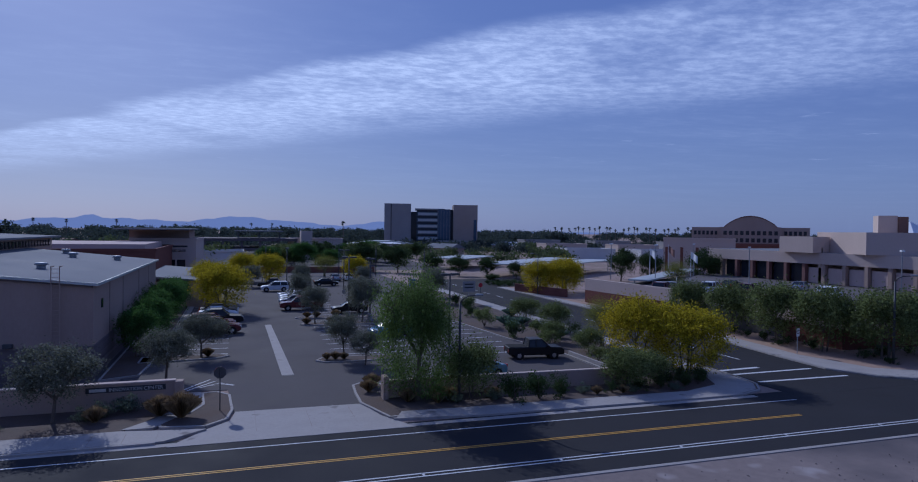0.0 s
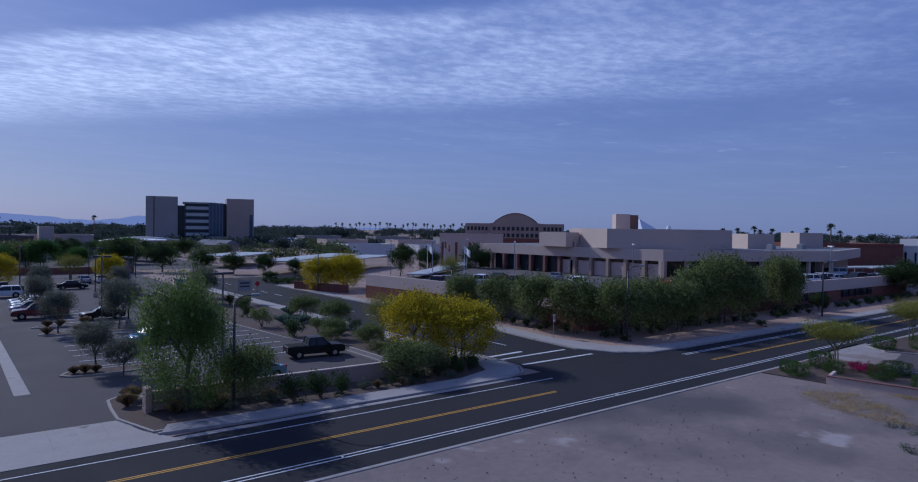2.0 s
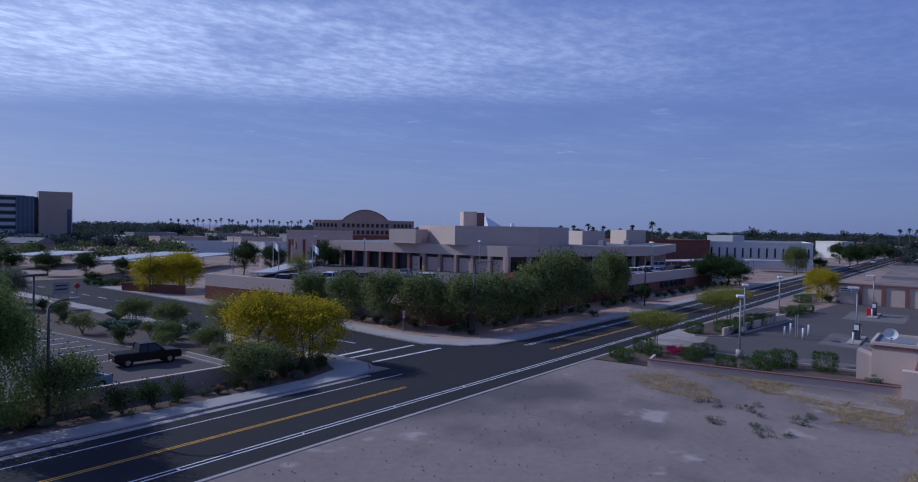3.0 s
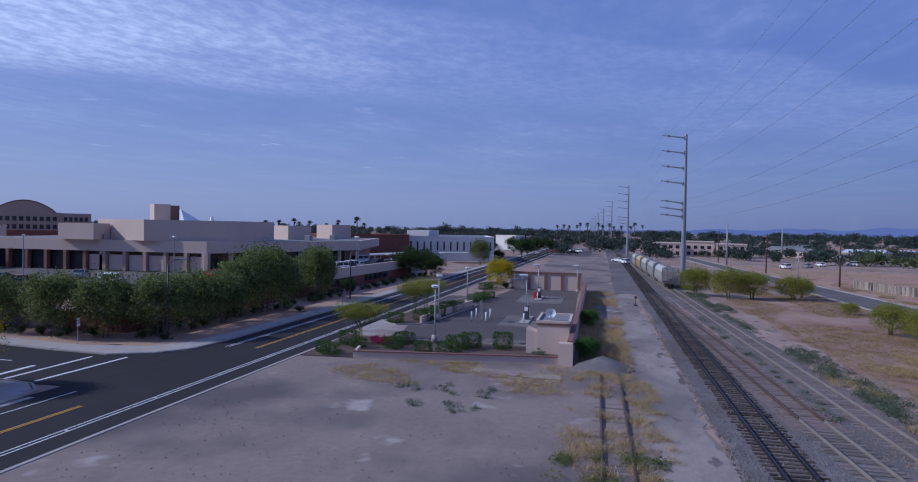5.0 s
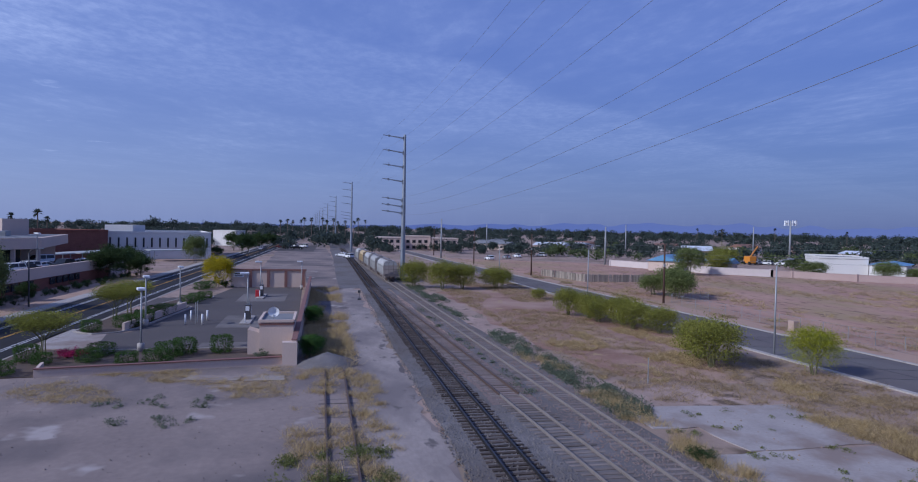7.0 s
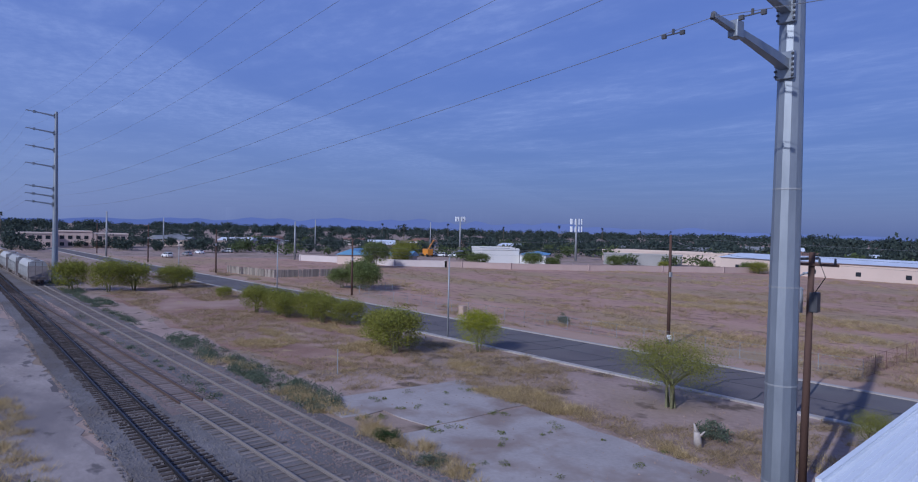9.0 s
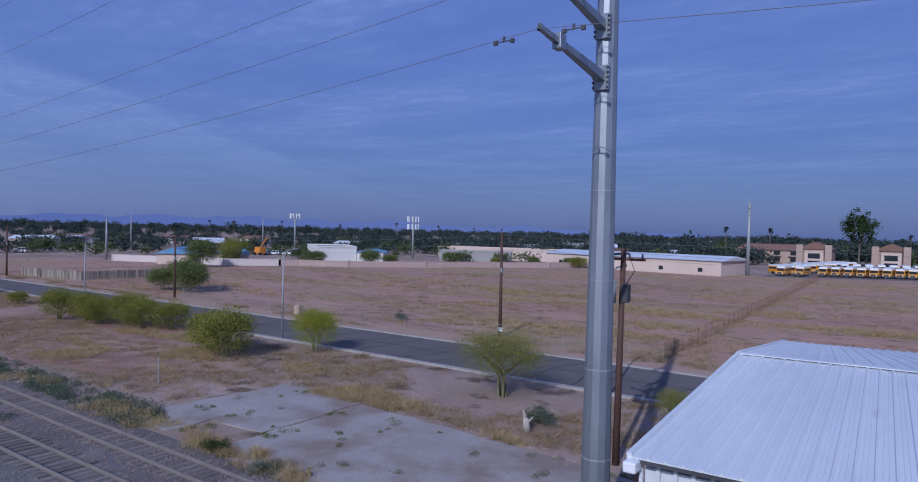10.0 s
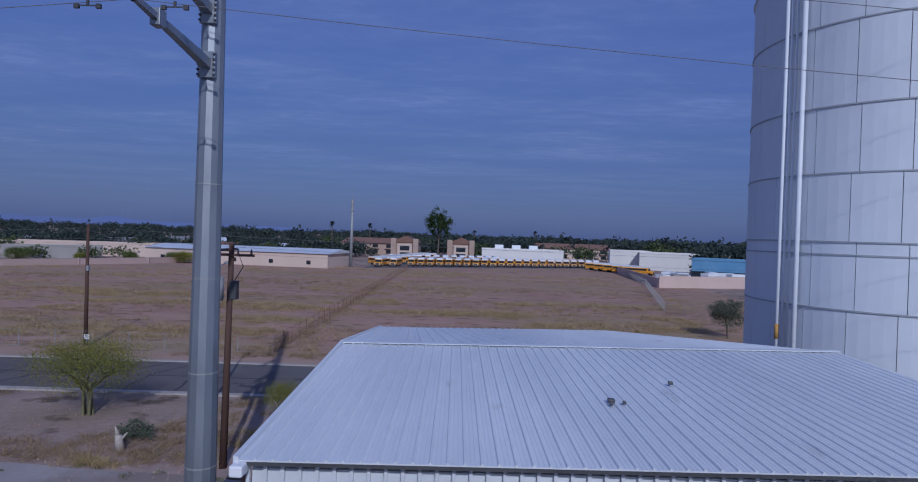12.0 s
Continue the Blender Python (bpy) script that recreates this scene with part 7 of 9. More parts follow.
def yard_walls():
    t = thing("yard_wall", "low beige stucco yard wall with red coping", "wall")
    part("wall", Mesh().bar((54.5, 2.6, 0.31), (51.7, 20.4, 0.31), 0.25, 0.62), M_BEIGE, t)
    part("coping", Mesh().bar((54.5, 2.6, 0.66), (51.7, 20.45, 0.66), 0.40, 0.08), M_REDTRIM, t, "dull red coping")
    part("wall", Mesh().bar((51.75, 20.35, 0.3), (54.4, 20.9, 0.3), 0.22, 0.6), M_BEIGE, t)
    part("pier", Mesh().box(53.85, 1.9, 0, 54.7, 3.1, 1.9), M_BEIGE, t, "taller beige corner pier")
    part("side_wall", Mesh().box(54.2, 2.0, 0, 121.5, 2.3, 2.0), M_BEIGE, t)
    part("coping", Mesh().box(54.2, 1.92, 2.0, 121.5, 2.38, 2.1), M_REDTRIM, t, "dull red coping")
    r = thing("utility_room", "beige stucco utility room with red-edged parapet", "building", 58.2, 2.4, 0)
    part("wall", Mesh().box(0, 0, 0, 5.5, 2.9, 2.95), M_BEIGE, r)
    part("trim", Mesh().box(-0.06, -0.06, 2.7, 5.56, 2.96, 2.85), M_REDTRIM, r)
    for a in (((0, 0), (5.5, 0)), ((5.5, 0), (5.5, 2.9)), ((5.5, 2.9), (0, 2.9)), ((0, 2.9), (0, 0))):
        part("parapet", Mesh().bar((*a[0], 3.05), (*a[1], 3.05), 0.22, 0.22), M_BEIGE, r)
    part("roof", Mesh().box(0.1, 0.1, 2.95, 5.4, 2.8, 2.98), M_ROOFGREY, r)
    part("low_wing", Mesh().prism([(0.2, 2.9), (2.0, 2.9), (2.0, 3.9), (0.2, 3.9)], 0, [2.0, 2.0, 2.3, 2.3]), M_BEIGE, r)
    d = thing("satellite_dish", "white satellite dish on the utility room", "dish", 59.6, 4.2, 2.98)
    m = Mesh()
    m.tube((0, 0, 0), (0, 0, 0.45), 0.04, 0.04, 8)
    part("mast", m, M_GREYSTEEL, d)
    vs, fs, nn = [(0, 0, 0.55)], [], 16
    for k in range(nn):
        a = 2 * math.pi * k / nn
        vs.append((-0.12 + 0.1, 0.5 * math.cos(a), 0.7 + 0.45 * math.sin(a)))
    vs[0] = (0.22, 0, 0.66)
    fs = [(0, 1 + k, 1 + (k + 1) % nn) for k in range(nn)]
    part("bowl", Mesh().add(vs, fs), M_WHITEPAINT, d, smooth=True)
    b = thing("yard_building", "beige back wall with red posts and coping", "wall", 121.5, 3.0, 0)
    part("wall", Mesh().box(0, 0, 0, 0.5, 13.2, 3.1), M_BEIGE, b)
    part("coping", Mesh().box(-0.2, -0.1, 3.1, 0.7, 13.3, 3.35), M_REDTRIM, b, "dull red coping")
    for k in range(4):
        part("post", Mesh().box(-0.2, 0.2 + k * 3.1, 0, 0.05, 0.7 + k * 3.1, 3.1), M_REDTRIM, b, "dull red post")
    part("sign", Mesh().box(-0.35, 10.9, 1.9, -0.2, 12.7, 2.8), M_WHITEPAINT, b, "white framed yard sign")
    part("sign_bar", Mesh().box(-0.38, 11.1, 2.4, -0.35, 12.5, 2.6), M_SIGNDARK, b)
    part("sign_bar", Mesh().box(-0.38, 11.1, 2.05, -0.35, 12.5, 2.2), M_SIGNDARK, b)
    w = thing("planter_wall", "low beige planter wall beside the driveway", "wall")
    part("wall", Mesh().bar((72.6, 20.3, 0.45), (91.5, 17.9, 0.45), 0.25, 0.9), M_BEIGE, w)


yard_walls()


def lamp_post(name, label, h, heads=1, base=True, arm=0.9, mat=None):
    t = thing(name, label, "lamp")
    mat = mat or M_GREYSTEEL
    if base:
        part("footing", Mesh().tube((0, 0, 0), (0, 0, 0.75), 0.32, 0.3, 14), M_CONCRETE, t, "concrete footing", True)
    part("pole", Mesh().tube((0, 0, 0.0), (0, 0, h), 0.09, 0.07, 10), mat, t, smooth=True)
    part("head", Mesh().box(-0.15, -0.32, h, arm, 0.32, h + 0.22, 0.05), M_WHITEPAINT if base else M_DARKSTEEL, t, "boxy lamp head")
    part("lens", Mesh().box(0.0, -0.25, h - 0.02, arm - 0.1, 0.25, h + 0.0), M_WHITE_LAMP, t)
    return t


YL = lamp_post("lamp_post", "grey yard lamp on a concrete footing", 5.4)
YL.matrix_world = pose(60.6, 15.5, 0.1, 0, 0, 20)
for x, y, turn in ((75.6, 18.9, 200), (92.4, 18.8, 200), (81, 8.8, 100), (106.2, 9.6, 100)):
    place(YL, x, y, 0.05, turn)
place(YL, 117.5, 3.6, 0.05, 90, 0.9)


def cobra_lamp(name, label, h, reach, mat):
    t = thing(name, label, "street lamp")
    part("pole", Mesh().tube((0, 0, 0), (0, 0, h * 0.93), 0.10, 0.07, 10), mat, t, smooth=True)
    pts = [(0, 0, h * 0.92), (reach * 0.12, 0, h * 0.965), (reach * 0.4, 0, h * 0.992), (reach * 0.8, 0, h)]
    part("arm", Mesh().path(pts, 0.045, 8), mat, t, smooth=True)
    part("head", Mesh().box(reach * 0.75, -0.14, h - 0.04, reach * 1.15, 0.14, h + 0.1, 0.05), M_GREYSTEEL, t, "cobra lamp head")
    return t


SL = cobra_lamp("street_lamp", "dark steel street lamp with a curved arm", 6.9, 1.3, M_DARKSTEEL)
SL.matrix_world = pose(13.7, 39.6, 0.13, 0, 0, -20)
for x, y, turn, h in ((54.2, 40.5, -60, 1.12), (52.0, 67, 200, 0.9), (50.4, 103, 190, 1.05), (34.6, 121, 0, 1.15), (93, 37.4, -80, 1.1), (31, 150, -60, 1.1)):
    place(SL, x, y, 0.13, turn, h)
SL2 = cobra_lamp("street_lamp", "tall galvanised street lamp with a curved arm", 9.2, 1.6, M_GREYSTEEL)
SL2.matrix_world = pose(53.3, -42.4, 0, 0, 0, -90)
for x, y in ((17.8, -42.4), (93, -40.4), (140, -39.2)):
    place(SL2, x, y, 0, -90)
PLAMP = thing("parking_lamp", "dark parking lot lamp with two flat heads", "lamp")
part("pole", Mesh().tube((0, 0, 0), (0, 0, 7.6), 0.09, 0.08, 8), M_DARKSTEEL, PLAMP, smooth=True)
part("footing", Mesh().tube((0, 0, 0), (0, 0, 0.7), 0.3, 0.3, 12), M_CONCRETE, PLAMP)
for s in (-1, 1):
    part("head", Mesh().box(s * 0.15 - 0.0, -0.2, 7.45, s * 0.95, 0.2, 7.65), M_DARKSTEEL, PLAMP)
PLAMP.matrix_world = pose(13.4, 81.8, 0.1, 0, 0, 0)
for x, y, h in ((15.6, 79.0, 1.0), (18.4, 56, 0.95), (8.6, 122, 1), (17.5, 112, 1), (6, 150, 1), (22, 148, 1)):
    place(PLAMP, x, y, 0.04, (x * 30) % 180, h)
DECKL = thing("deck_lamp", "white deck lamp with a flat T head", "lamp")
part("pole", Mesh().tube((0, 0, 0), (0, 0, 6.6), 0.08, 0.07, 8), M_GREYSTEEL, DECKL)
part("head", Mesh().box(-0.9, -0.18, 6.55, 0.9, 0.18, 6.75), M_WHITEPAINT, DECKL)
DECKL.matrix_world = pose(79, 83.5, 2.5, 0, 0, 45)
for x, y in ((90.5, 66.5), (70, 96), (66, 104), (125, 49), (88, 108)):
    place(DECKL, x, y, 2.5, 45)


def fuel_pump(tall=True):
    t = thing("fuel_pump", "dark fuel pump cabinet with a hose on an island", "fuel pump")
    part("island", Mesh().box(-3.2, -0.6, 0, 3.2, 0.6, 0.15, 0.04), M_CONCRETE, t, "concrete pump island")
    part("cabinet", Mesh().box(-0.5, -0.3, 0.15, 0.5, 0.3, 1.9, 0.04), M_DARKSTEEL, t)
    part("face", Mesh().box(-0.53, -0.22, 1.2, -0.5, 0.22, 1.75), M_WHITEPAINT, t)
    part("hose", Mesh().path([(0.5, 0.32, 1.6), (0.7, 0.42, 0.9), (0.62, 0.42, 0.4), (0.45, 0.36, 1.0)], 0.03), M_RUBBER, t)
    part("canopy_lamp", Mesh().tube((1.2, 0, 0.15), (1.2, 0, 2.6), 0.05, 0.05, 8), M_GREYSTEEL, t)
    for x in (-2.9, 2.9):
        part("bollard", Mesh().tube((x, 0, 0.1), (x, 0, 1.25), 0.09, 0.09, 10), M_WHITEPAINT, t, "white steel bollard", True)
    return t


P1 = fuel_pump()
P1.matrix_world = pose(79.6, 8.6, 0.04, 0, 0, 0)
place(P1, 105.6, 9.4, 0.04)
ex = thing("fire_extinguisher", "red cabinet beside the pumps", "cabinet", 104.6, 9.9, 0.1)
part("body", Mesh().box(-0.3, -0.3, 0, 0.3, 0.3, 1.1, 0.05), M_SIGNRED, ex)
rack = thing("bollard_rack", "white bollards with two pipe stands", "bollards", 78.2, 14.1, 0.04)
for x, y in ((-1.6, -0.9), (-1.6, 0.9), (1.6, -0.9), (1.6, 0.9)):
    part("bollard", Mesh().tube((x, y, 0), (x, y, 1.2), 0.1, 0.1, 10), M_WHITEPAINT, rack, smooth=True)
for x in (-0.6, 0.6):
    part("pipe", Mesh().tube((x, 0, 0), (x, 0, 2.4), 0.05, 0.05, 8), M_GREYSTEEL, rack)


# ---- power poles and wires ----
def power_pole(label, x, y, h, arms, r0, r1, sway=0.0, arm=4.6):
    t = thing("power_pole", label, "power pole", x, y, 0)
    seg = 12
    part("shaft", Mesh().tube((0, 0, 0), (sway, 0, h), r0, r1, seg), M_STEEL, t)
    for z in arms:
        rr = r0 + (r1 - r0) * z / h
        m = Mesh()
        rings = []
        for k in range(7):
            a = k / 6
            y, zz, w = rr + (arm - rr) * a, z + 0.55 * a ** 0.9, 0.15 - 0.085 * a
            rings.append([(-w, y, zz - w), (w, y, zz - w), (w, y, zz + w), (-w, y, zz + w)])
        m.loft(rings)
        am = part("arm", m, M_STEEL, t, "tapered steel arm")
        if x > 200:
            continue
        part("bracket", Mesh().box(-rr * 0.75, rr - 0.06, z - 0.42, rr * 0.75, rr + 0.10, z + 0.40, 0.02), M_STEEL, am)
        bolts = Mesh()
        for s in (-1, 1):
            for k in range(5):
                bolts.box(s * rr * 0.68 - 0.03, rr + 0.09, z - 0.36 + k * 0.16, s * rr * 0.68 + 0.03, rr + 0.15, z - 0.30 + k * 0.16)
        part("bolt_row", bolts, M_DARKSTEEL, am)
        j = part("joint_plate", Mesh().box(-0.14, arm * 0.70, z + 0.20, 0.14, arm * 0.78, z + 0.66, 0.02), M_STEEL, am)
        part("clamp", Mesh().tube((0, arm - 0.05, z + 0.62), (0, arm + 0.05, z + 0.45), 0.07, 0.05, 8), M_DARKSTEEL, am)
    for k in range(4):
        z = 4.0 + k * 3.0
        if h > 20:
            rr = r0 + (r1 - r0) * z / h
            part("step_collar", Mesh().tube((0, 0, z), (0, 0, z + 0.05), rr + 0.012, rr + 0.012, seg), M_GREYSTEEL, t)
    return t


NEAR_ARMS = (16.75, 18.45, 20.1, 23.8, 26.6, 29.6, 32.5)
P2_ARMS = (14.5, 15.9, 17.3, 21.3, 24.4, 27.5, 30.6)
power_pole("tall galvanised steel power pole with side arms", 8.8, -20.35, 33.4, NEAR_ARMS, 0.52, 0.22)
power_pole("tall galvanised steel power pole with side arms", 137.6, -16.9, 31.4, P2_ARMS, 0.55, 0.26)
chain = [(292, -12.3), (440, -8.0), (590, -3.5), (740, 1), (890, 5.5), (1040, 10), (1190, 14.5)]
for k, (x, y) in enumerate(chain):
    power_pole("distant steel power pole with side arms", x, y, 31.4, P2_ARMS, 0.55, 0.26)


def wire_line(p, q, sag, r, n=26):
    pts = []
    for k in range(n + 1):
        a = k / n
        c = Vector(p).lerp(Vector(q), a)
        pts.append((c.x, c.y, c.z - 4 * sag * a * (1 - a)))
    return pts


def tip(x, y, z):
    return (x, y + 4.6, z + 0.5)


lines = [((8.8, -20.35), (137.6, -16.9), NEAR_ARMS, P2_ARMS, 2.2, 0.018)]
for za, zb in zip(NEAR_ARMS, P2_ARMS):
    t = thing("power_cable", "overhead power cable between steel poles", "cable", kind="")
    span = part("span", Mesh().path(wire_line(tip(8.8, -20.35, za), tip(137.6, -16.9, zb), 2.6, 0), 0.010, 5), M_WIRE, t)
    part("span", Mesh().path(wire_line(tip(8.8, -20.35, za), tip(-122, -24, za), 2.9, 0), 0.010, 5), M_WIRE, t)
    part("span", Mesh().path(wire_line(tip(137.6, -16.9, zb), tip(292, -12.3, zb), 3.0, 0), 0.010, 5), M_WIRE, t)
    # vibration dampers either side of the clamp
    for s, d in ((1, 0), (-1, 0)):
        x = 8.8 + s * 1.1
        z = za + 0.5 - 0.085 * 1.1
        m = Mesh().bar((x - 0.28, -15.66, z - 0.12), (x + 0.28, -15.66, z - 0.12), 0.03, 0.03)
        m.box(x - 0.34, -15.70, z - 0.19, x - 0.22, -15.62, z - 0.08).box(x + 0.22, -15.70, z - 0.19, x + 0.34, -15.62, z - 0.08).box(x - 0.03, -15.68, z - 0.12, x + 0.03, -15.64, z + 0.02)
        part("damper", m, M_DARKSTEEL, t, "small cable damper")


def wood_pole(x, y, h, label, cross=False):
    t = thing("utility_pole", label, "utility pole", x, y, 0)
    lean = -0.12 if cross else 0.05
    part("shaft", Mesh().tube((0, 0, 0), (lean, 0, h), 0.19, 0.13, 10), M_WOODPOLE, t, smooth=True)
    part("tag", Mesh().box(-0.2, -0.1, h * 0.62, 0.0, 0.22, h * 0.62 + 0.5), M_GREYSTEEL, t) if not cross else None
    if cross:
        part("crossarm", Mesh().bar((-1.3, 0.15, h - 0.55), (1.3, 0.15, h - 0.55), 0.1, 0.12), M_WOODPOLE, t)
        part("crossarm", Mesh().bar((0.1, -1.2, h - 0.3), (0.1, 1.2, h - 0.3), 0.1, 0.12), M_DARKSTEEL, t)
        for px in (-1.15, -0.5, 0.5, 1.15):
            part("insulator", Mesh().tube((px, 0.15, h - 0.5), (px, 0.15, h - 0.25), 0.06, 0.04, 8), M_DARKSTEEL, t)
        part("transformer", Mesh().tube((0.42, 0.2, h - 2.75), (0.42, 0.2, h - 1.7), 0.27, 0.27, 14), M_GREYSTEEL, t, "grey can transformer", True)
        part("transformer_lid", Mesh().tube((0.42, 0.2, h - 1.7), (0.42, 0.2, h - 1.6), 0.3, 0.2, 14), M_GREYSTEEL, t)
        part("switch_box", Mesh().box(-0.45, -0.25, h - 2.7, -0.1, 0.15, h - 1.8, 0.03), M_DARKSTEEL, t, "dark switch box")
        part("lead", Mesh().path([(0.42, 0.2, h - 1.6), (0.7, 0.2, h - 1.2), (0.5, 0.15, h - 0.4)], 0.02), M_RUBBER, t)
        part("lead", Mesh().path([(-0.3, 0, h - 1.8), (-0.75, 0.1, h - 1.1), (-0.5, 0.15, h - 0.4)], 0.02), M_RUBBER, t)
    return t


wood_pole(12.3, -30.7, 10.9, "brown wooden pole with transformer and crossarms", True)
WP = [(37.5, -59.2, 11.5), (95.1, -54.6, 9.6), (154.0, -51.5, 10.4), (201, -47.7, 11), (262, -45, 11)]
for x, y, h in WP:
    wood_pole(x, y, h, "plain brown wooden utility pole by the street")
tt = thing("telephone_cable", "thin overhead cables between wooden poles", "cable")
for dz in (0.3, 1.3, 1.9):
    pts = [(-60, -63, 10.6)] + WP
    for a, b in zip(pts, pts[1:]):
        part("span", Mesh().path(wire_line((a[0], a[1], a[2] - dz), (b[0], b[1], b[2] - dz), 0.5, 0, 10), 0.010, 4), M_WIRE, tt)
part("span", Mesh().path(wire_line((12.3, -30.7, 10.4), (37.5, -59.2, 11.0), 0.4, 0, 10), 0.010, 4), M_WIRE, tt)
for x, y, h in ((240, -44, 15), (330, -85, 14), (300, -150, 15), (262, -195, 15), (205, -95, 13)):
    tpole = thing("steel_pole", "plain grey steel utility pole", "utility pole", x, y, 0)
    part("shaft", Mesh().tube((0, 0, 0), (0, 0, h), 0.35, 0.22, 10), M_GREYSTEEL, tpole, smooth=True)


def cell_mast(x, y, h, label, rows=1):
    t = thing("cell_mast", label, "mast", x, y, 0)
    part("pole", Mesh().tube((0, 0, 0), (0, 0, h), 0.45, 0.3, 10), M_GREYSTEEL, t, smooth=True)
    for j in range(rows):
        z = h - 2.2 - j * 3.0
        part("ring", Mesh().bar((-2.2, 0, z + 1), (2.2, 0, z + 1), 0.15, 0.15).bar((0, -2.2, z + 1), (0, 2.2, z + 1), 0.15, 0.15), M_GREYSTEEL, t)
        for k in range(9):
            a = 2 * math.pi * k / 9
            part("antenna", Mesh().box(2.2 * math.cos(a) - 0.18, 2.2 * math.sin(a) - 0.18, z, 2.2 * math.cos(a) + 0.18, 2.2 * math.sin(a) + 0.18, z + 2.2), M_WHITEPAINT, t)
    return t


cell_mast(232, -190, 17.5, "grey phone mast with a ring of antennas")
cell_mast(168.5, -197.9, 16.8, "grey phone mast with two antenna rings", 2)
slim = thing("cell_mast", "slim grey pole mast with canister antennas", "mast", 44.4, -209.4, 0)
part("pole", Mesh().tube((0, 0, 0), (0, 0, 22), 0.55, 0.35, 10), M_GREYSTEEL, slim, smooth=True)
part("whip", Mesh().tube((0, 0, 22), (0, 0, 27.5), 0.06, 0.03, 6), M_GREYSTEEL, slim)
for z in (18.2, 20.4):
    part("canister", Mesh().tube((0, 0, z), (0, 0, z + 1.7), 0.5, 0.5, 10), M_GREYSTEEL, slim)


# ---- goods train ----
def hopper(x, tan=False):
    t = thing("hopper_wagon", "tan covered hopper wagon on the siding" if tan else "pale grey covered hopper wagon on the siding", "railway wagon", x, track_mid(2, x + 6), 0.3, 1.1, "wagons of the goods train")
    L_, W, m = 15.5, 1.5, Mesh()
    ring = [(-W, 1.35), (-W - 0.05, 2.6), (-W + 0.1, 3.5), (-0.9, 4.1), (0.9, 4.1), (W - 0.1, 3.5), (W + 0.05, 2.6), (W, 1.35)]
    vs = [(1.6, y, z) for y, z in ring] + [(L_ - 1.6, y, z) for y, z in ring]
    n = len(ring)
    m.add(vs, [tuple(range(n)), tuple(range(n, 2 * n))[::-1]] + [(k, n + k, n + (k + 1) % n, (k + 1) % n) for k in range(n)])
    part("body", m, M_HOPPER_TAN if tan else M_HOPPER, t)
    for k in range(9):
        xx = 2.2 + k * 1.4
        part("side_rib", Mesh().box(xx, -W - 0.12, 1.3, xx + 0.12, W + 0.12, 3.1), M_HOPPER_TAN if tan else M_HOPPER, t)
    part("end_slope", Mesh().prism([(0.35, -W), (1.6, -W), (1.6, W), (0.35, W)], 1.2, [1.4, 3.2, 3.2, 1.4]), M_HOPPER_END, t, "dark sloped wagon end")
    part("end_slope", Mesh().prism([(L_ - 1.6, -W), (L_ - 0.35, -W), (L_ - 0.35, W), (L_ - 1.6, W)], 1.2, [3.2, 1.4, 1.4, 3.2]), M_HOPPER_END, t)
    for px in (0.15, L_ - 0.3):
        for y in (-W, -0.5, 0.5, W):
            part("end_post", Mesh().box(px, y - 0.05, 0.9, px + 0.12, y + 0.05, 4.05), M_HOPPER_END, t)
        for z in (1.2, 2.4, 3.95):
            part("end_rail", Mesh().box(px, -W, z, px + 0.1, W, z + 0.08), M_HOPPER_END, t)
    part("hatch", Mesh().box(2.5, -0.45, 4.1, L_ - 2.5, 0.45, 4.25), M_HOPPER_END, t)
    part("sill", Mesh().box(0.2, -1.2, 0.85, L_ - 0.2, 1.2, 1.25), M_HOPPER_END, t)
    for px in (3.4, 7.0, 10.6):
        part("chute", Mesh().prism([(px - 1.2, -1.0), (px + 1.2, -1.0), (px + 1.2, 1.0), (px - 1.2, 1.0)], 0.4, 1.0), M_HOPPER_END, t)
    for px in (1.5, 3.2, L_ - 3.2, L_ - 1.5):
        for s in (-0.76, 0.76):
            part("wheel", Mesh().tube((px, s - 0.06, 0.42), (px, s + 0.06, 0.42), 0.42, 0.42, 14), M_RAIL, t)
    part("coupler", Mesh().box(-0.35, -0.14, 0.65, 0.3, 0.14, 0.95), M_RAIL, t)
    part("brake_hose", Mesh().path([(-0.2, 0.3, 0.7), (-0.3, 0.35, 0.3), (-0.15, 0.4, 0.15)], 0.04), M_RUBBER, t)
    return t


for k in range(5):
    hopper(131.6 + k * 16.2, k == 3)


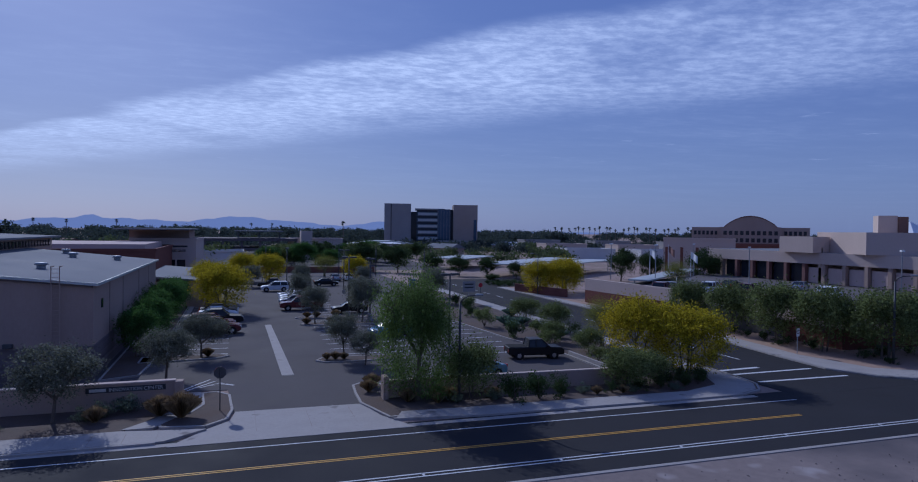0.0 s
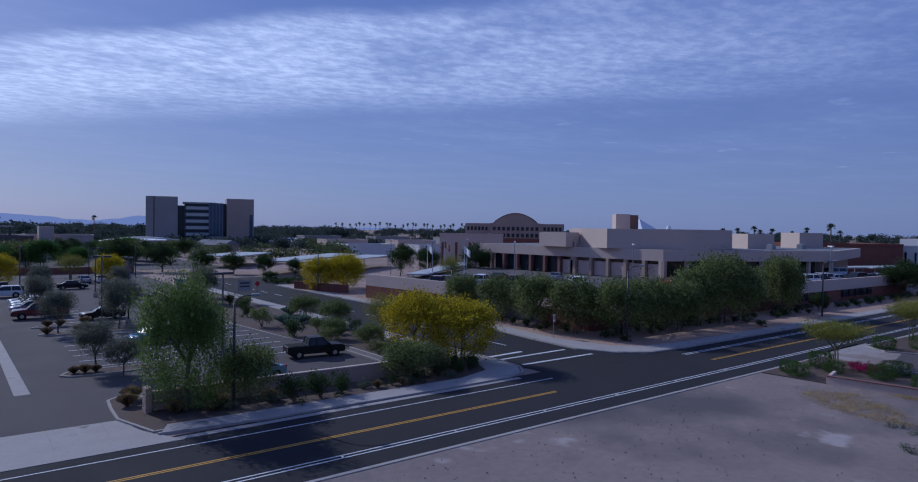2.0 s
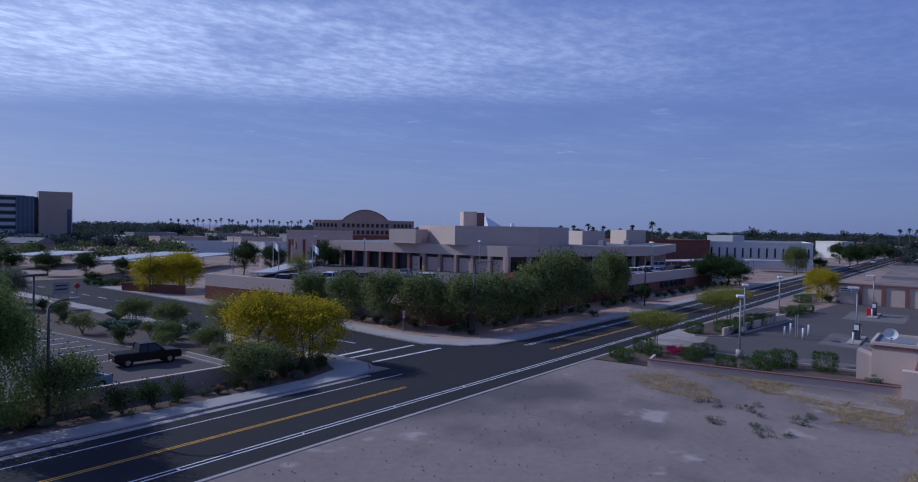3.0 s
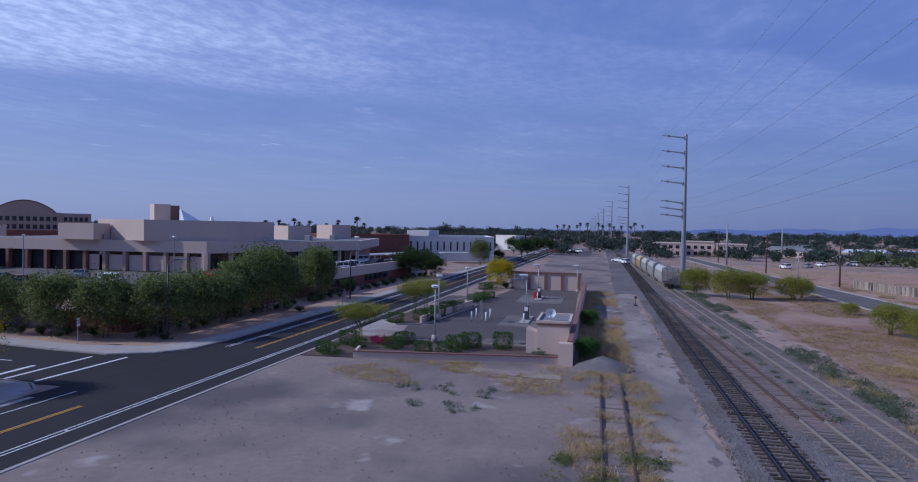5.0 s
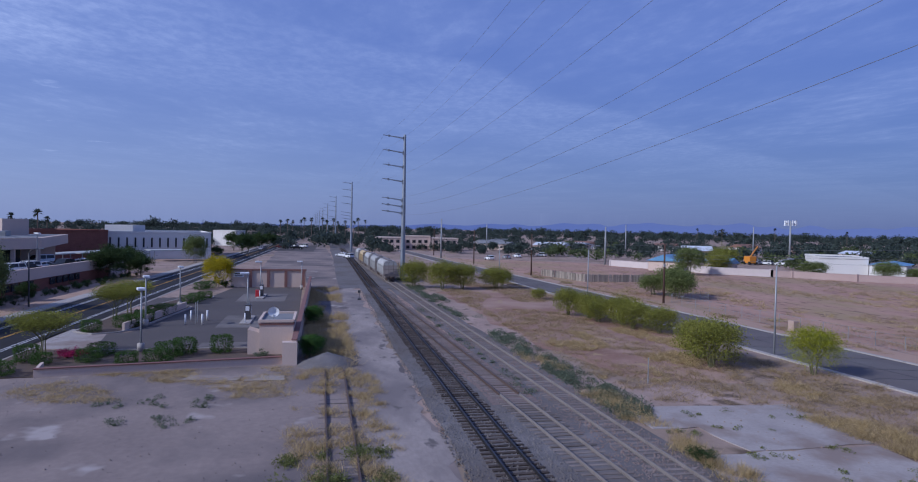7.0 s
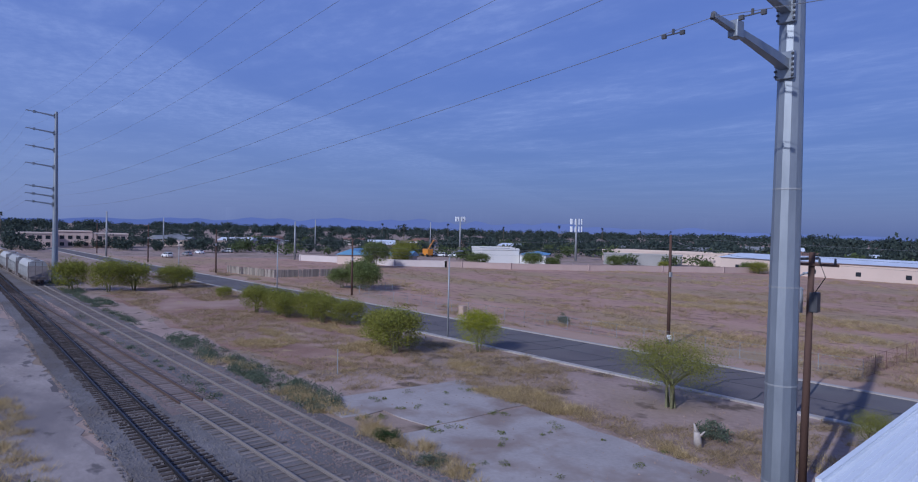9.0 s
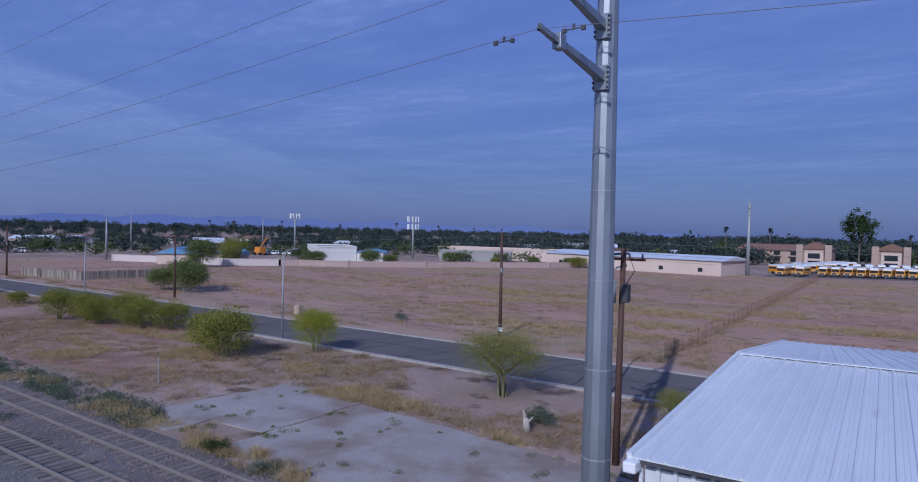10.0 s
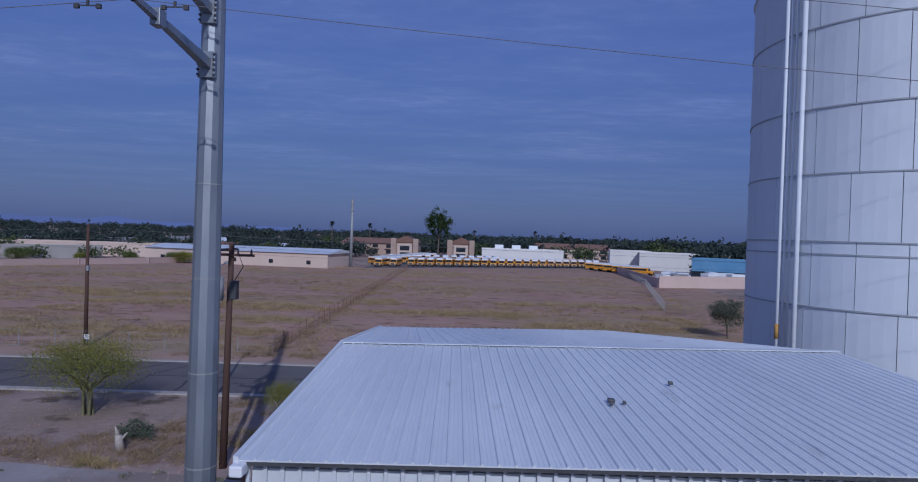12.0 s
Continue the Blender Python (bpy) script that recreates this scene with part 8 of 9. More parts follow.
# ---- vehicles ----
def car(kind, paint, label):
    """Body with wheel arches, glazed cabin, lamps and wheels; nose towards +x."""
    t = thing({"pickup": "pickup_truck", "suv": "suv", "sedan": "car", "van": "van"}[kind], label, "truck" if kind == "pickup" else "car")
    P = {"sedan": (4.7, 0.90, [(-2.3, 0.35), (-2.35, 0.75), (-2.2, 0.98), (-1.5, 1.02), (0.9, 0.98), (1.9, 0.86), (2.3, 0.70), (2.35, 0.40), (2.2, 0.28), (-2.2, 0.28)], [(-1.75, 0.98), (-0.95, 1.42), (0.35, 1.45), (1.15, 0.97)]),
         "suv": (4.8, 0.95, [(-2.35, 0.40), (-2.4, 0.9), (-2.3, 1.12), (1.0, 1.10), (2.1, 1.0), (2.38, 0.8), (2.4, 0.45), (2.2, 0.33), (-2.2, 0.33)], [(-2.25, 1.1), (-2.0, 1.72), (0.2, 1.76), (1.15, 1.1)]),
         "pickup": (5.8, 0.98, [(-2.9, 0.55), (-2.92, 1.18), (-0.7, 1.2), (1.2, 1.2), (2.6, 1.12), (2.88, 0.9), (2.9, 0.5), (2.6, 0.42), (-2.7, 0.42)], [(-0.85, 1.18), (-0.7, 1.84), (0.55, 1.88), (1.35, 1.19)]),
         "van": (5.4, 0.98, [(-2.6, 0.4), (-2.65, 1.2), (-2.6, 1.4), (1.2, 1.35), (2.3, 1.1), (2.6, 0.85), (2.65, 0.45), (2.4, 0.33), (-2.4, 0.33)], [(-2.6, 1.3), (-2.5, 2.1), (0.9, 2.1), (1.75, 1.25)])}[kind]
    length, hw, low, cab = P
    bm = bmesh.new()
    m = Mesh().side_profile(low, -hw, hw)
    vs = [bm.verts.new(v) for v in m.v]
    for q in m.f:
        bm.faces.new([vs[i] for i in q])
    bmesh.ops.recalc_face_normals(bm, faces=bm.faces[:])
    bmesh.ops.bevel(bm, geom=bm.edges[:], offset=0.07, segments=2, affect="EDGES", profile=0.5)
    me = bpy.data.meshes.new("body")
    bm.to_mesh(me)
    bm.free()
    me.materials.append(paint)
    part("body", me, None, t)
    tuck = 0.16
    n = len(cab)
    xs = [p[0] for p in cab]
    zmax = max(p[1] for p in cab)
    vs = []
    for s in (-1, 1):
        for x, z in cab:
            vs.append((x, s * (hw - 0.04 - tuck * (z - cab[0][1]) / (zmax - cab[0][1])), z))
    part("glazing", Mesh().add(vs, [tuple(range(n)), tuple(range(n, 2 * n))[::-1]] + [(k, n + k, n + (k + 1) % n, (k + 1) % n) for k in range(n)]), M_GLASS, t, "dark tinted windows")
    x0, x1 = cab[1][0], cab[2][0]
    part("roof", Mesh().box(x0 - 0.02, -hw + 0.18, zmax - 0.06, x1 + 0.02, hw - 0.18, zmax + 0.03, 0.03), paint, t)
    pil = Mesh()
    for s in (-1, 1):
        y0, y1 = s * (hw - 0.03), s * (hw - tuck - 0.02)
        for (xa, za), (xb, zb) in ((cab[0], cab[1]), (cab[3], cab[2]), (((x0 + x1) / 2, cab[0][1]), ((x0 + x1) / 2, zmax))):
            pil.bar((xa, y0, za), (xb, y1, zb), 0.08, 0.07)
    part("window_frame", pil, paint, t)
    if kind == "pickup":
        part("bed", Mesh().box(-2.75, -hw + 0.12, 1.12, -0.95, hw - 0.12, 1.215), M_RUBBER, t, "black truck bed")
    wr = 0.34 if kind == "sedan" else 0.39
    ax = length * 0.31
    for x in (-ax, ax):
        for s in (-1, 1):
            part("arch", Mesh().tube((x, s * (hw - 0.06), wr), (x, s * (hw + 0.005), wr), wr + 0.07, wr + 0.07, 14), M_RUBBER, t)
            w = part("wheel", Mesh().tube((x, s * (hw - 0.2), wr), (x, s * (hw + 0.015), wr), wr, wr, 16), M_RUBBER, t)
            part("rim", Mesh().tube((x, s * (hw - 0.05), wr), (x, s * (hw + 0.03), wr), wr * 0.62, wr * 0.55, 12), M_CHROME, w)
    for s in (-1, 1):
        part("headlight", Mesh().box(length / 2 - 0.2, s * (hw - 0.28) - 0.18, 0.68, length / 2 + 0.01, s * (hw - 0.28) + 0.18, 0.84, 0.03), M_WHITE_LAMP, t)
        part("tail_light", Mesh().box(-length / 2 - 0.02, s * (hw - 0.18) - 0.12, 0.75, -length / 2 + 0.12, s * (hw - 0.18) + 0.12, 1.0, 0.02), M_RED_LAMP, t)
        part("mirror", Mesh().box(cab[3][0] - 0.35, s * (hw + 0.1) - 0.1, cab[0][1], cab[3][0] - 0.2, s * (hw + 0.1) + 0.1, cab[0][1] + 0.16, 0.03), paint, t)
    part("plate", Mesh().box(-length / 2 - 0.04, -0.17, 0.55, -length / 2 + 0.02, 0.17, 0.68), M_WHITEPAINT, t)
    return t


def park(v, x, y, turn, z=0.04):
    v.matrix_world = pose(x, y, z, 0, 0, turn)
    return v


PICK = park(car("pickup", M_BLACKPAINT, "black crew-cab pickup truck parked in the lot"), 24.9, 51.6, -8)
PICK.scale = (0.88, 0.88, 0.92)
SUVW = park(car("suv", M_WHITEPAINT, "white parked sport utility car"), 6.3, 118.2, 180)
SEDW = park(car("sedan", M_WHITEPAINT, "white parked saloon car"), -2.2, 84.2, 0)
SEDS = park(car("sedan", M_SILVER, "silver parked saloon car"), 8.4, 106.0, 180)
SEDK = park(car("sedan", M_BLACKPAINT, "black parked saloon car"), 14.2, 86.0, 180)
SEDB = park(car("sedan", M_BLUEPAINT, "blue parked saloon car"), 15.4, 66.8, 200)
SEDR = park(car("sedan", M_REDPAINT, "bright red car parked on the deck"), 92.4, 60.6, 65, 2.5)
SUVM = park(car("suv", M_MAROON, "maroon parked sport utility car"), -2.0, 72.2, 0)
PICK2 = park(car("pickup", M_MAROON, "dark red parked pickup truck"), 8.3, 90.6, 180)
VANW = park(car("van", M_WHITEPAINT, "white parked van on the deck"), 140, 54.5, 150, 2.5)
SEDT = park(car("sedan", M_TEAL, "teal parked saloon car"), 17.2, 45.8, 190)
for v, x, y, turn in ((SEDS, 8.0, 97, 180), (SEDS, 8.3, 100, 180), (SEDW, 8.4, 103, 180), (PICK, 6.4, 124.5, 180), (SUVM, -2.6, 75.3, 0), (PICK, -2.2, 78.4, 0), (SEDT, -2.4, 81.2, 0), (SEDK, -2.2, 87, 0), (SEDS, 20, 140, 90), (SEDW, 22.8, 140, 90), (SEDK, 16.5, 128, 0), (SEDS, -5.5, 128, 0)):
    place(v, x, y, 0.04, turn)
deck_cars = [(SEDS, 95.5, 57.2, 60), (SUVW, 118, 50.3, 150), (SEDS, 108, 52.6, 150), (SEDK, 112, 51, 150), (SUVW, 124, 50.4, 150), (SEDW, 128.5, 49.6, 150), (SEDK, 121, 49.2, 150), (SUVM, 133, 48.0, 150), (SEDS, 137, 47, 150), (PICK, 130, 46.6, 170), (SEDS, 62, 81, 30), (SUVW, 66, 77, 30), (SUVM, 69.5, 73.5, 30), (SEDW, 80, 70, 30), (SUVW, 76.5, 66, 30), (SEDK, 74, 82, 30), (SEDS, 84, 78, 30), (SUVM, 58, 78, 40), (SEDW, 140.5, 46.8, 150)]
for v, x, y, turn in deck_cars:
    place(v, x, y, 2.5, turn)
for v, x, y, turn in ((SEDS, 330, 16, 10), (SUVW, 338, 10, 60), (SEDW, 345, 14, 20), (SEDW, 300, 27.5, 2), (SUVM, 322, 20, 70), (SUVW, 232, -9, 30), (SEDW, 244, -7, 60), (SEDK, 352, 18, 20), (PICK, 310, 12, 80), (SUVW, 228, -60, 10), (SEDW, 252, -78, 10), (SUVW, 262, -92, 30), (SEDS, 240, -70, 10)):
    place(v, x, y, 0.02, turn)
lot_rng = random.Random(77)
for k in range(30):
    place((SEDW, SUVW, SEDS, VANW, SEDK)[k % 5], 205 + lot_rng.uniform(-16, 16), -172 + lot_rng.uniform(-9, 9) - (k % 4), 0.02, lot_rng.choice((40, 130)))


def school_bus():
    t = thing("school_bus", "yellow school bus with a white roof, parked in a row", "bus", group="parked school buses")
    part("body", Mesh().box(-5.2, -1.2, 0.6, 3.9, 1.2, 2.55, 0.12), M_BUS, t)
    part("roof", Mesh().side_profile([(-5.15, 2.5), (-5.1, 2.85), (-4.9, 2.98), (3.6, 2.98), (3.85, 2.8), (3.9, 2.5)], -1.1, 1.1), M_WHITEPAINT, t, "white roof")
    part("hood", Mesh().box(3.8, -1.05, 0.6, 5.4, 1.05, 1.55, 0.12), M_BUS, t)
    part("windscreen", Mesh().box(3.85, -1.05, 1.6, 3.95, 1.05, 2.4), M_GLASS, t)
    part("rear_window", Mesh().box(-5.25, -0.9, 1.6, -5.18, 0.9, 2.3), M_GLASS, t)
    part("rear_door", Mesh().box(-5.27, -0.4, 0.7, -5.2, 0.4, 1.5), M_BUS, t)
    part("grille", Mesh().box(5.38, -0.6, 0.75, 5.44, 0.6, 1.3), M_DARKSTEEL, t)
    part("bumper", Mesh().box(5.4, -1.15, 0.45, 5.55, 1.15, 0.75), M_DARKSTEEL, t)
    part("bumper", Mesh().box(-5.4, -1.15, 0.45, -5.2, 1.15, 0.75), M_DARKSTEEL, t)
    for s in (-1, 1):
        part("window_band", Mesh().box(-4.9, s * 1.2 - 0.03, 1.65, 3.4, s * 1.2 + 0.03, 2.3), M_GLASS, t)
        part("side_stripe", Mesh().box(-5.1, s * 1.21 - 0.02, 1.2, 3.8, s * 1.21 + 0.02, 1.3), M_DARKSTEEL, t)
        part("headlight", Mesh().box(5.4, s * 0.85 - 0.14, 0.95, 5.46, s * 0.85 + 0.14, 1.2), M_WHITE_LAMP, t)
        for x in (-3.0, 4.4):
            part("wheel", Mesh().tube((x, s * 0.9, 0.5), (x, s * 1.22, 0.5), 0.5, 0.5, 14), M_RUBBER, t)
    return t


BUS = school_bus()
first = True
for k in range(23):
    a = k / 22
    x, y = 26.0 - 71 * a, -229 - 37 * a
    if first:
        BUS.matrix_world = pose(x, y, 0.02, 0, 0, 86)
        first = False
    else:
        place(BUS, x, y, 0.02, 86)
for k in range(11):
    place(BUS, 37.5 - k * 1.15, -226 - k * 6.5, 0.02, 140)
for k in range(5):
    place(BUS, 20 - k * 5, -244 - k * 2, 0.02, 86)
    place(BUS, -43 - k * 2.2, -245 + k * 6, 0.02, 150)
for k in range(3):
    place(BUS, -4 - k * 9, -262 - k * 3, 0.02, 176)
for x, y in ((36.0, -219.2), (31.4, -222.8)):
    place(BUS, x, y, 0.02, 86)
for k in range(13):
    place(BUS, 38.0 - k * 3.5, -258 - k * 1.5, 0.02, 96)


# ---- buildings to the south ----
def gable_house(name, label, x, y, turn, lx, ly, h, rise, wall, roof, openings=3):
    t = thing(name, label, "building", x, y, 0, turn)
    part("wall", Mesh().box(-lx / 2, -ly / 2, 0, lx / 2, ly / 2, h), wall, t)
    e = 0.6
    m = Mesh()
    m.add([(-lx / 2 - e, -ly / 2 - e, h), (lx / 2 + e, -ly / 2 - e, h), (lx / 2 + e, ly / 2 + e, h), (-lx / 2 - e, ly / 2 + e, h), (-lx / 2 - e, 0, h + rise), (lx / 2 + e, 0, h + rise)],
          [(0, 1, 5, 4), (2, 3, 4, 5), (0, 4, 3), (1, 2, 5), (3, 2, 1, 0)])
    part("roof", m, roof, t)
    for k in range(openings):
        xx = -lx / 2 + (k + 0.5) * lx / openings
        for s in (-1, 1):
            w = part("window", Mesh().box(xx - 0.7, s * ly / 2 - 0.06, 1.0, xx + 0.7, s * ly / 2 + 0.06, min(2.2, h - 0.4)), M_GLASS, t)
    return t


gable_house("industrial_shed", "long beige shed with a pale metal roof", 78, -210, -7, 62, 22, 4.4, 1.3, M_BEIGE, M_TIN, 5)
gable_house("clubhouse", "white building with a blue metal roof", 178, -104, -48, 13, 9, 3.0, 1.9, M_BEIGE, M_BLUEROOF, 6)
gable_house("clubhouse", "white pavilion with a blue metal gable", 170, -116, 30, 7, 6, 2.8, 1.6, M_BEIGE, M_BLUEROOF, 2)
block_building("industrial_building", "plain white flat-roofed workshop", [(166, -146), (188, -160), (180, -172), (160, -158)], 4.8, M_WHITEWALL, M_ROOFGREY)
gable_house("workshop", "white workshop with a blue edge roof", 160, -166, -52, 16, 9, 3.4, 0.8, M_WHITEWALL, M_BLUEROOF, 3)
block_building("industrial_building", "long pale flat-roofed works building", [(120, -226), (168, -214), (172, -228), (122, -240)], 4.3, M_BEIGE, M_ROOFGREY)
block_building("industrial_building", "low grey block works building", [(126, -205), (150, -192), (154, -198), (130, -212)], 3.6, M_PANELGREY, M_ROOFGREY)
block_building("bus_depot", "white bus depot building with roof units", [(2, -292), (-36, -300), (-36, -318), (2, -310)], 5.4, M_WHITEWALL, M_WHITEPAINT)
depot = thing("roof_units", "white rooftop cooling units", "cooling unit", -12, -303, 5.9)
for k in range(3):
    part("unit", Mesh().box(-12 + k * 8, -2, 0, -8 + k * 8, 2, 1.8, 0.1), M_WHITEPAINT, depot)
block_building("industrial_building", "large white flat-roofed warehouse", [(-62, -262), (-96, -250), (-102, -272), (-66, -284)], 6.6, M_WHITEWALL, M_WHITEPAINT)
block_building("industrial_building", "large white flat-roofed warehouse", [(-52, -272), (-68, -268), (-70, -282), (-54, -286)], 7.0, M_WHITEWALL, M_WHITEPAINT)
blue = block_building("industrial_building", "blue-banded workshop with an open front", [(-62, -196), (-104, -180), (-110, -196), (-68, -212)], 6.4, M_BLUEROOF, M_WHITEPAINT)
# shade of the open front drawn as a dark sheet, no glazing there
part("shadow_bay", Mesh().prism([(-61.9, -195.6), (-103.9, -179.6), (-104, -180.2), (-62.1, -196.2)][::-1], 0, 3.2), M_GLASS, blue)
part("roller_door", Mesh().prism([(-77.8, -189.4), (-83.8, -187.1), (-84, -187.6), (-78, -190)][::-1], 3.0, 5.2), M_WHITEPAINT, blue)
yw = thing("yard_wall", "pale block yard wall round the workshop", "wall")
part("wall", Mesh().bar((-43.8, -163.6, 1.5), (-74, -173.5, 1.5), 0.3, 3.0).bar((-43.8, -164.0, 1.2), (-46.5, -232, 1.2), 0.3, 2.4), M_PINK, yw)
junk = random.Random(31)
for k in range(16):
    x, y = -48 - junk.uniform(0, 26), -172 - junk.uniform(0, 18)
    bx = thing("storage_container", "white storage box in the works yard", "container", x, y, 0, junk.uniform(0, 90))
    part("box", Mesh().box(-2.4, -1.2, 0.1, 2.4, 1.2, junk.uniform(2.2, 3.4), 0.05), (M_WHITEPAINT, M_PANELGREY, M_TIN)[k % 3], bx)
    part("door", Mesh().box(2.4, -1.0, 0.2, 2.45, 1.0, 2.0), M_GREYSTEEL, bx)


def apartment(x, y, turn, n, label, wall, roof_mat):
    t = thing("apartment_house", label, "building", x, y, 0, turn)
    w = n * 7
    part("wall", Mesh().box(-w / 2, -6, 0, w / 2, 6, 6.2), wall, t)
    m = Mesh()
    m.add([(-w / 2 - 0.6, -6.8, 6.1), (w / 2 + 0.6, -6.8, 6.1), (w / 2 + 0.6, 6.8, 6.1), (-w / 2 - 0.6, 6.8, 6.1), (-w / 2 + 3, 0, 8.8), (w / 2 - 3, 0, 8.8)], [(0, 1, 5, 4), (2, 3, 4, 5), (0, 4, 3), (1, 2, 5), (3, 2, 1, 0)])
    part("roof", m, roof_mat, t)
    for k in range(n):
        xx = -w / 2 + 3.5 + k * 7
        for z in (0.6, 3.6):
            for s in (-1, 1):
                part("window", Mesh().box(xx - 1.4, s * 6 - 0.08, z + 0.3, xx + 1.4, s * 6 + 0.08, z + 2.0), M_GLASS, t)
                part("balcony", Mesh().box(xx - 2.0, s * 6.6 - 0.7, z - 0.2, xx + 2.0, s * 6.6 + 0.7, z + 0.15), wall, t)
    return t


for x, y in ((38, -305), (12, -310)):
    t = gable_house("apartment_house", "tan two-storey apartment house with gables", x, y, 90, 14, 12, 7.4, 3.0, M_BEIGE_DARK, M_ROOFTILE, 3)
    for s in (-1, 1):
        part("chimney_tower", Mesh().box(6.5, s * 5.2 - 1.2, 0, 8.8, s * 5.2 + 1.2, 9.2), M_BEIGE_DARK, t)
    part("gable_bay", Mesh().prism([(6.4, -3.4), (8.0, -3.4), (8.0, 3.4), (6.4, 3.4)], 0, 6.6), M_BEIGE, t)
    for z in (0.6, 3.6):
        part("recess", Mesh().box(7.9, -2.2, z, 8.06, 2.2, z + 2.1), M_GLASS, t)
apartment(-52, -352, 3, 8, "brown-roofed tan apartment row", M_BEIGE, M_ROOFTILE)
apartment(60, -330, 0, 4, "tan apartment row with tile roof", M_BEIGE_DARK, M_ROOFTILE)
hotel = thing("apartment_block", "pink-tan two-storey apartment block", "building", 322, -46, 0, -8)
for k in range(3):
    y0 = -21 + k * 14
    top = 6.0 + (k % 2) * 0.9
    part("wing", Mesh().box(-6 + (k % 2) * 3, y0, 0, 10, y0 + 13, top), M_PINK, hotel)
    for j in range(4):
        for z in (0.8, 3.7):
            part("window", Mesh().box(-6.1 + (k % 2) * 3, y0 + 1.2 + j * 3.0, z, -5.9 + (k % 2) * 3, y0 + 2.8 + j * 3.0, z + 1.5), M_GLASS, hotel)
    part("cornice", Mesh().box(-6.3 + (k % 2) * 3, y0 - 0.2, top - 0.1, 10.2, y0 + 13.2, top + 0.4), M_BEIGE, hotel)
house_rng = random.Random(41)
for k in range(40):
    az = radians(house_rng.uniform(-78, -14) if k < 28 else house_rng.uniform(56, 116))
    d = house_rng.uniform(310, 470) if k < 28 else house_rng.uniform(290, 480)
    gable_house("house", "distant low house with a pitched roof", d * math.cos(az), d * math.sin(az), house_rng.uniform(0, 180), house_rng.uniform(12, 22), house_rng.uniform(8, 12), 3.2, house_rng.uniform(1.2, 2.2), house_rng.choice((M_BEIGE, M_WHITEWALL, M_PINK, M_BEIGE_DARK)), house_rng.choice((M_ROOFTILE, M_ROOFGREY, M_TIN)), 3)
for k in range(9):
    az = radians(48 + k * 2.0)
    d = 260 + (k % 3) * 45
    block_building("industrial_building", "distant pale flat-roofed works", [(d * math.cos(az) + a, d * math.sin(az) + b) for a, b in ((-10, -6), (10, -8), (12, 6), (-8, 8))], 4.5 + (k % 3), (M_WHITEWALL, M_BEIGE, M_PANELGREY)[k % 3], M_ROOFGREY)


def wall_run(label, pts, h, mat):
    t = thing("boundary_wall", label, "wall")
    m, c = Mesh(), Mesh()
    for (x0, y0), (x1, y1) in zip(pts, pts[1:]):
        m.bar((x0, y0, h / 2), (x1, y1, h / 2), 0.25, h)
        c.bar((x0, y0, h + 0.04), (x1, y1, h + 0.04), 0.35, 0.1)
    part("wall", m, mat, t)
    part("coping", c, mat, t)
    for x, y in pts:
        part("pier", Mesh().box(x - 0.3, y - 0.3, 0, x + 0.3, y + 0.3, h + 0.2), mat, t)


wall_run("white rendered boundary wall of the clubhouse", [(198.5, -94), (184, -100), (171, -106), (163, -108), (153, -120)], 1.9, M_PALEWALL)
wall_run("pinkish block boundary wall behind the field", [(153, -120), (150, -124), (138, -133), (124, -152), (112, -172), (101, -188), (96, -200)], 1.7, M_PINKWALL)


def chain_fence(label, pts, h=1.6, step=3.0, mat=None):
    t = thing("wire_fence", label, "fence")
    mat = mat or M_GREYSTEEL
    me = Mesh().tube((0, 0, 0), (0, 0, h), 0.03, 0.03, 6).data("post", mat)
    wires = Mesh()
    for (x0, y0), (x1, y1) in zip(pts, pts[1:]):
        n = max(1, int(math.hypot(x1 - x0, y1 - y0) / step))
        for k in range(n):
            ob = part("post", me, None, t)
            ob.matrix_local = pose(x0 + (x1 - x0) * k / n, y0 + (y1 - y0) * k / n, 0)
        for z in (h - 0.03, h * 0.5, 0.08):
            wires.bar((x0, y0, z), (x1, y1, z), 0.02, 0.02)
        m = int(math.hypot(x1 - x0, y1 - y0) / 0.5)
        for k in range(m):
            a, b = k / m, (k + 1) / m
            wires.bar((x0 + (x1 - x0) * a, y0 + (y1 - y0) * a, 0.08), (x0 + (x1 - x0) * b, y0 + (y1 - y0) * b, h), 0.008, 0.008)
            wires.bar((x0 + (x1 - x0) * a, y0 + (y1 - y0) * a, h), (x0 + (x1 - x0) * b, y0 + (y1 - y0) * b, 0.08), 0.008, 0.008)
    part("netting", wires, mat, t)


chain_fence("rusty wire fence across the fallow field", [(19.4, -59.2), (20.5, -90), (22.5, -140), (25.0, -206)], 1.7, 3.0, M_ROOFTILE)
chain_fence("grey chain-link fence along the field's edge", [(19.4, -59.2), (60, -57.0), (94, -55.0)], 1.6, 3.2)
chain_fence("grey chain-link fence along the bus yard", [(40, -208), (26, -220), (-50, -262)], 1.7, 3.5)
chain_fence("grey chain-link fence along the field's far edge", [(-50, -262), (-42, -170), (-30, -108), (-34, -100)], 1.8, 3.5)
chain_fence("grey chain-link fence round the green trees", [(96, -56.6), (97, -64), (110, -65)], 1.5, 2.6)


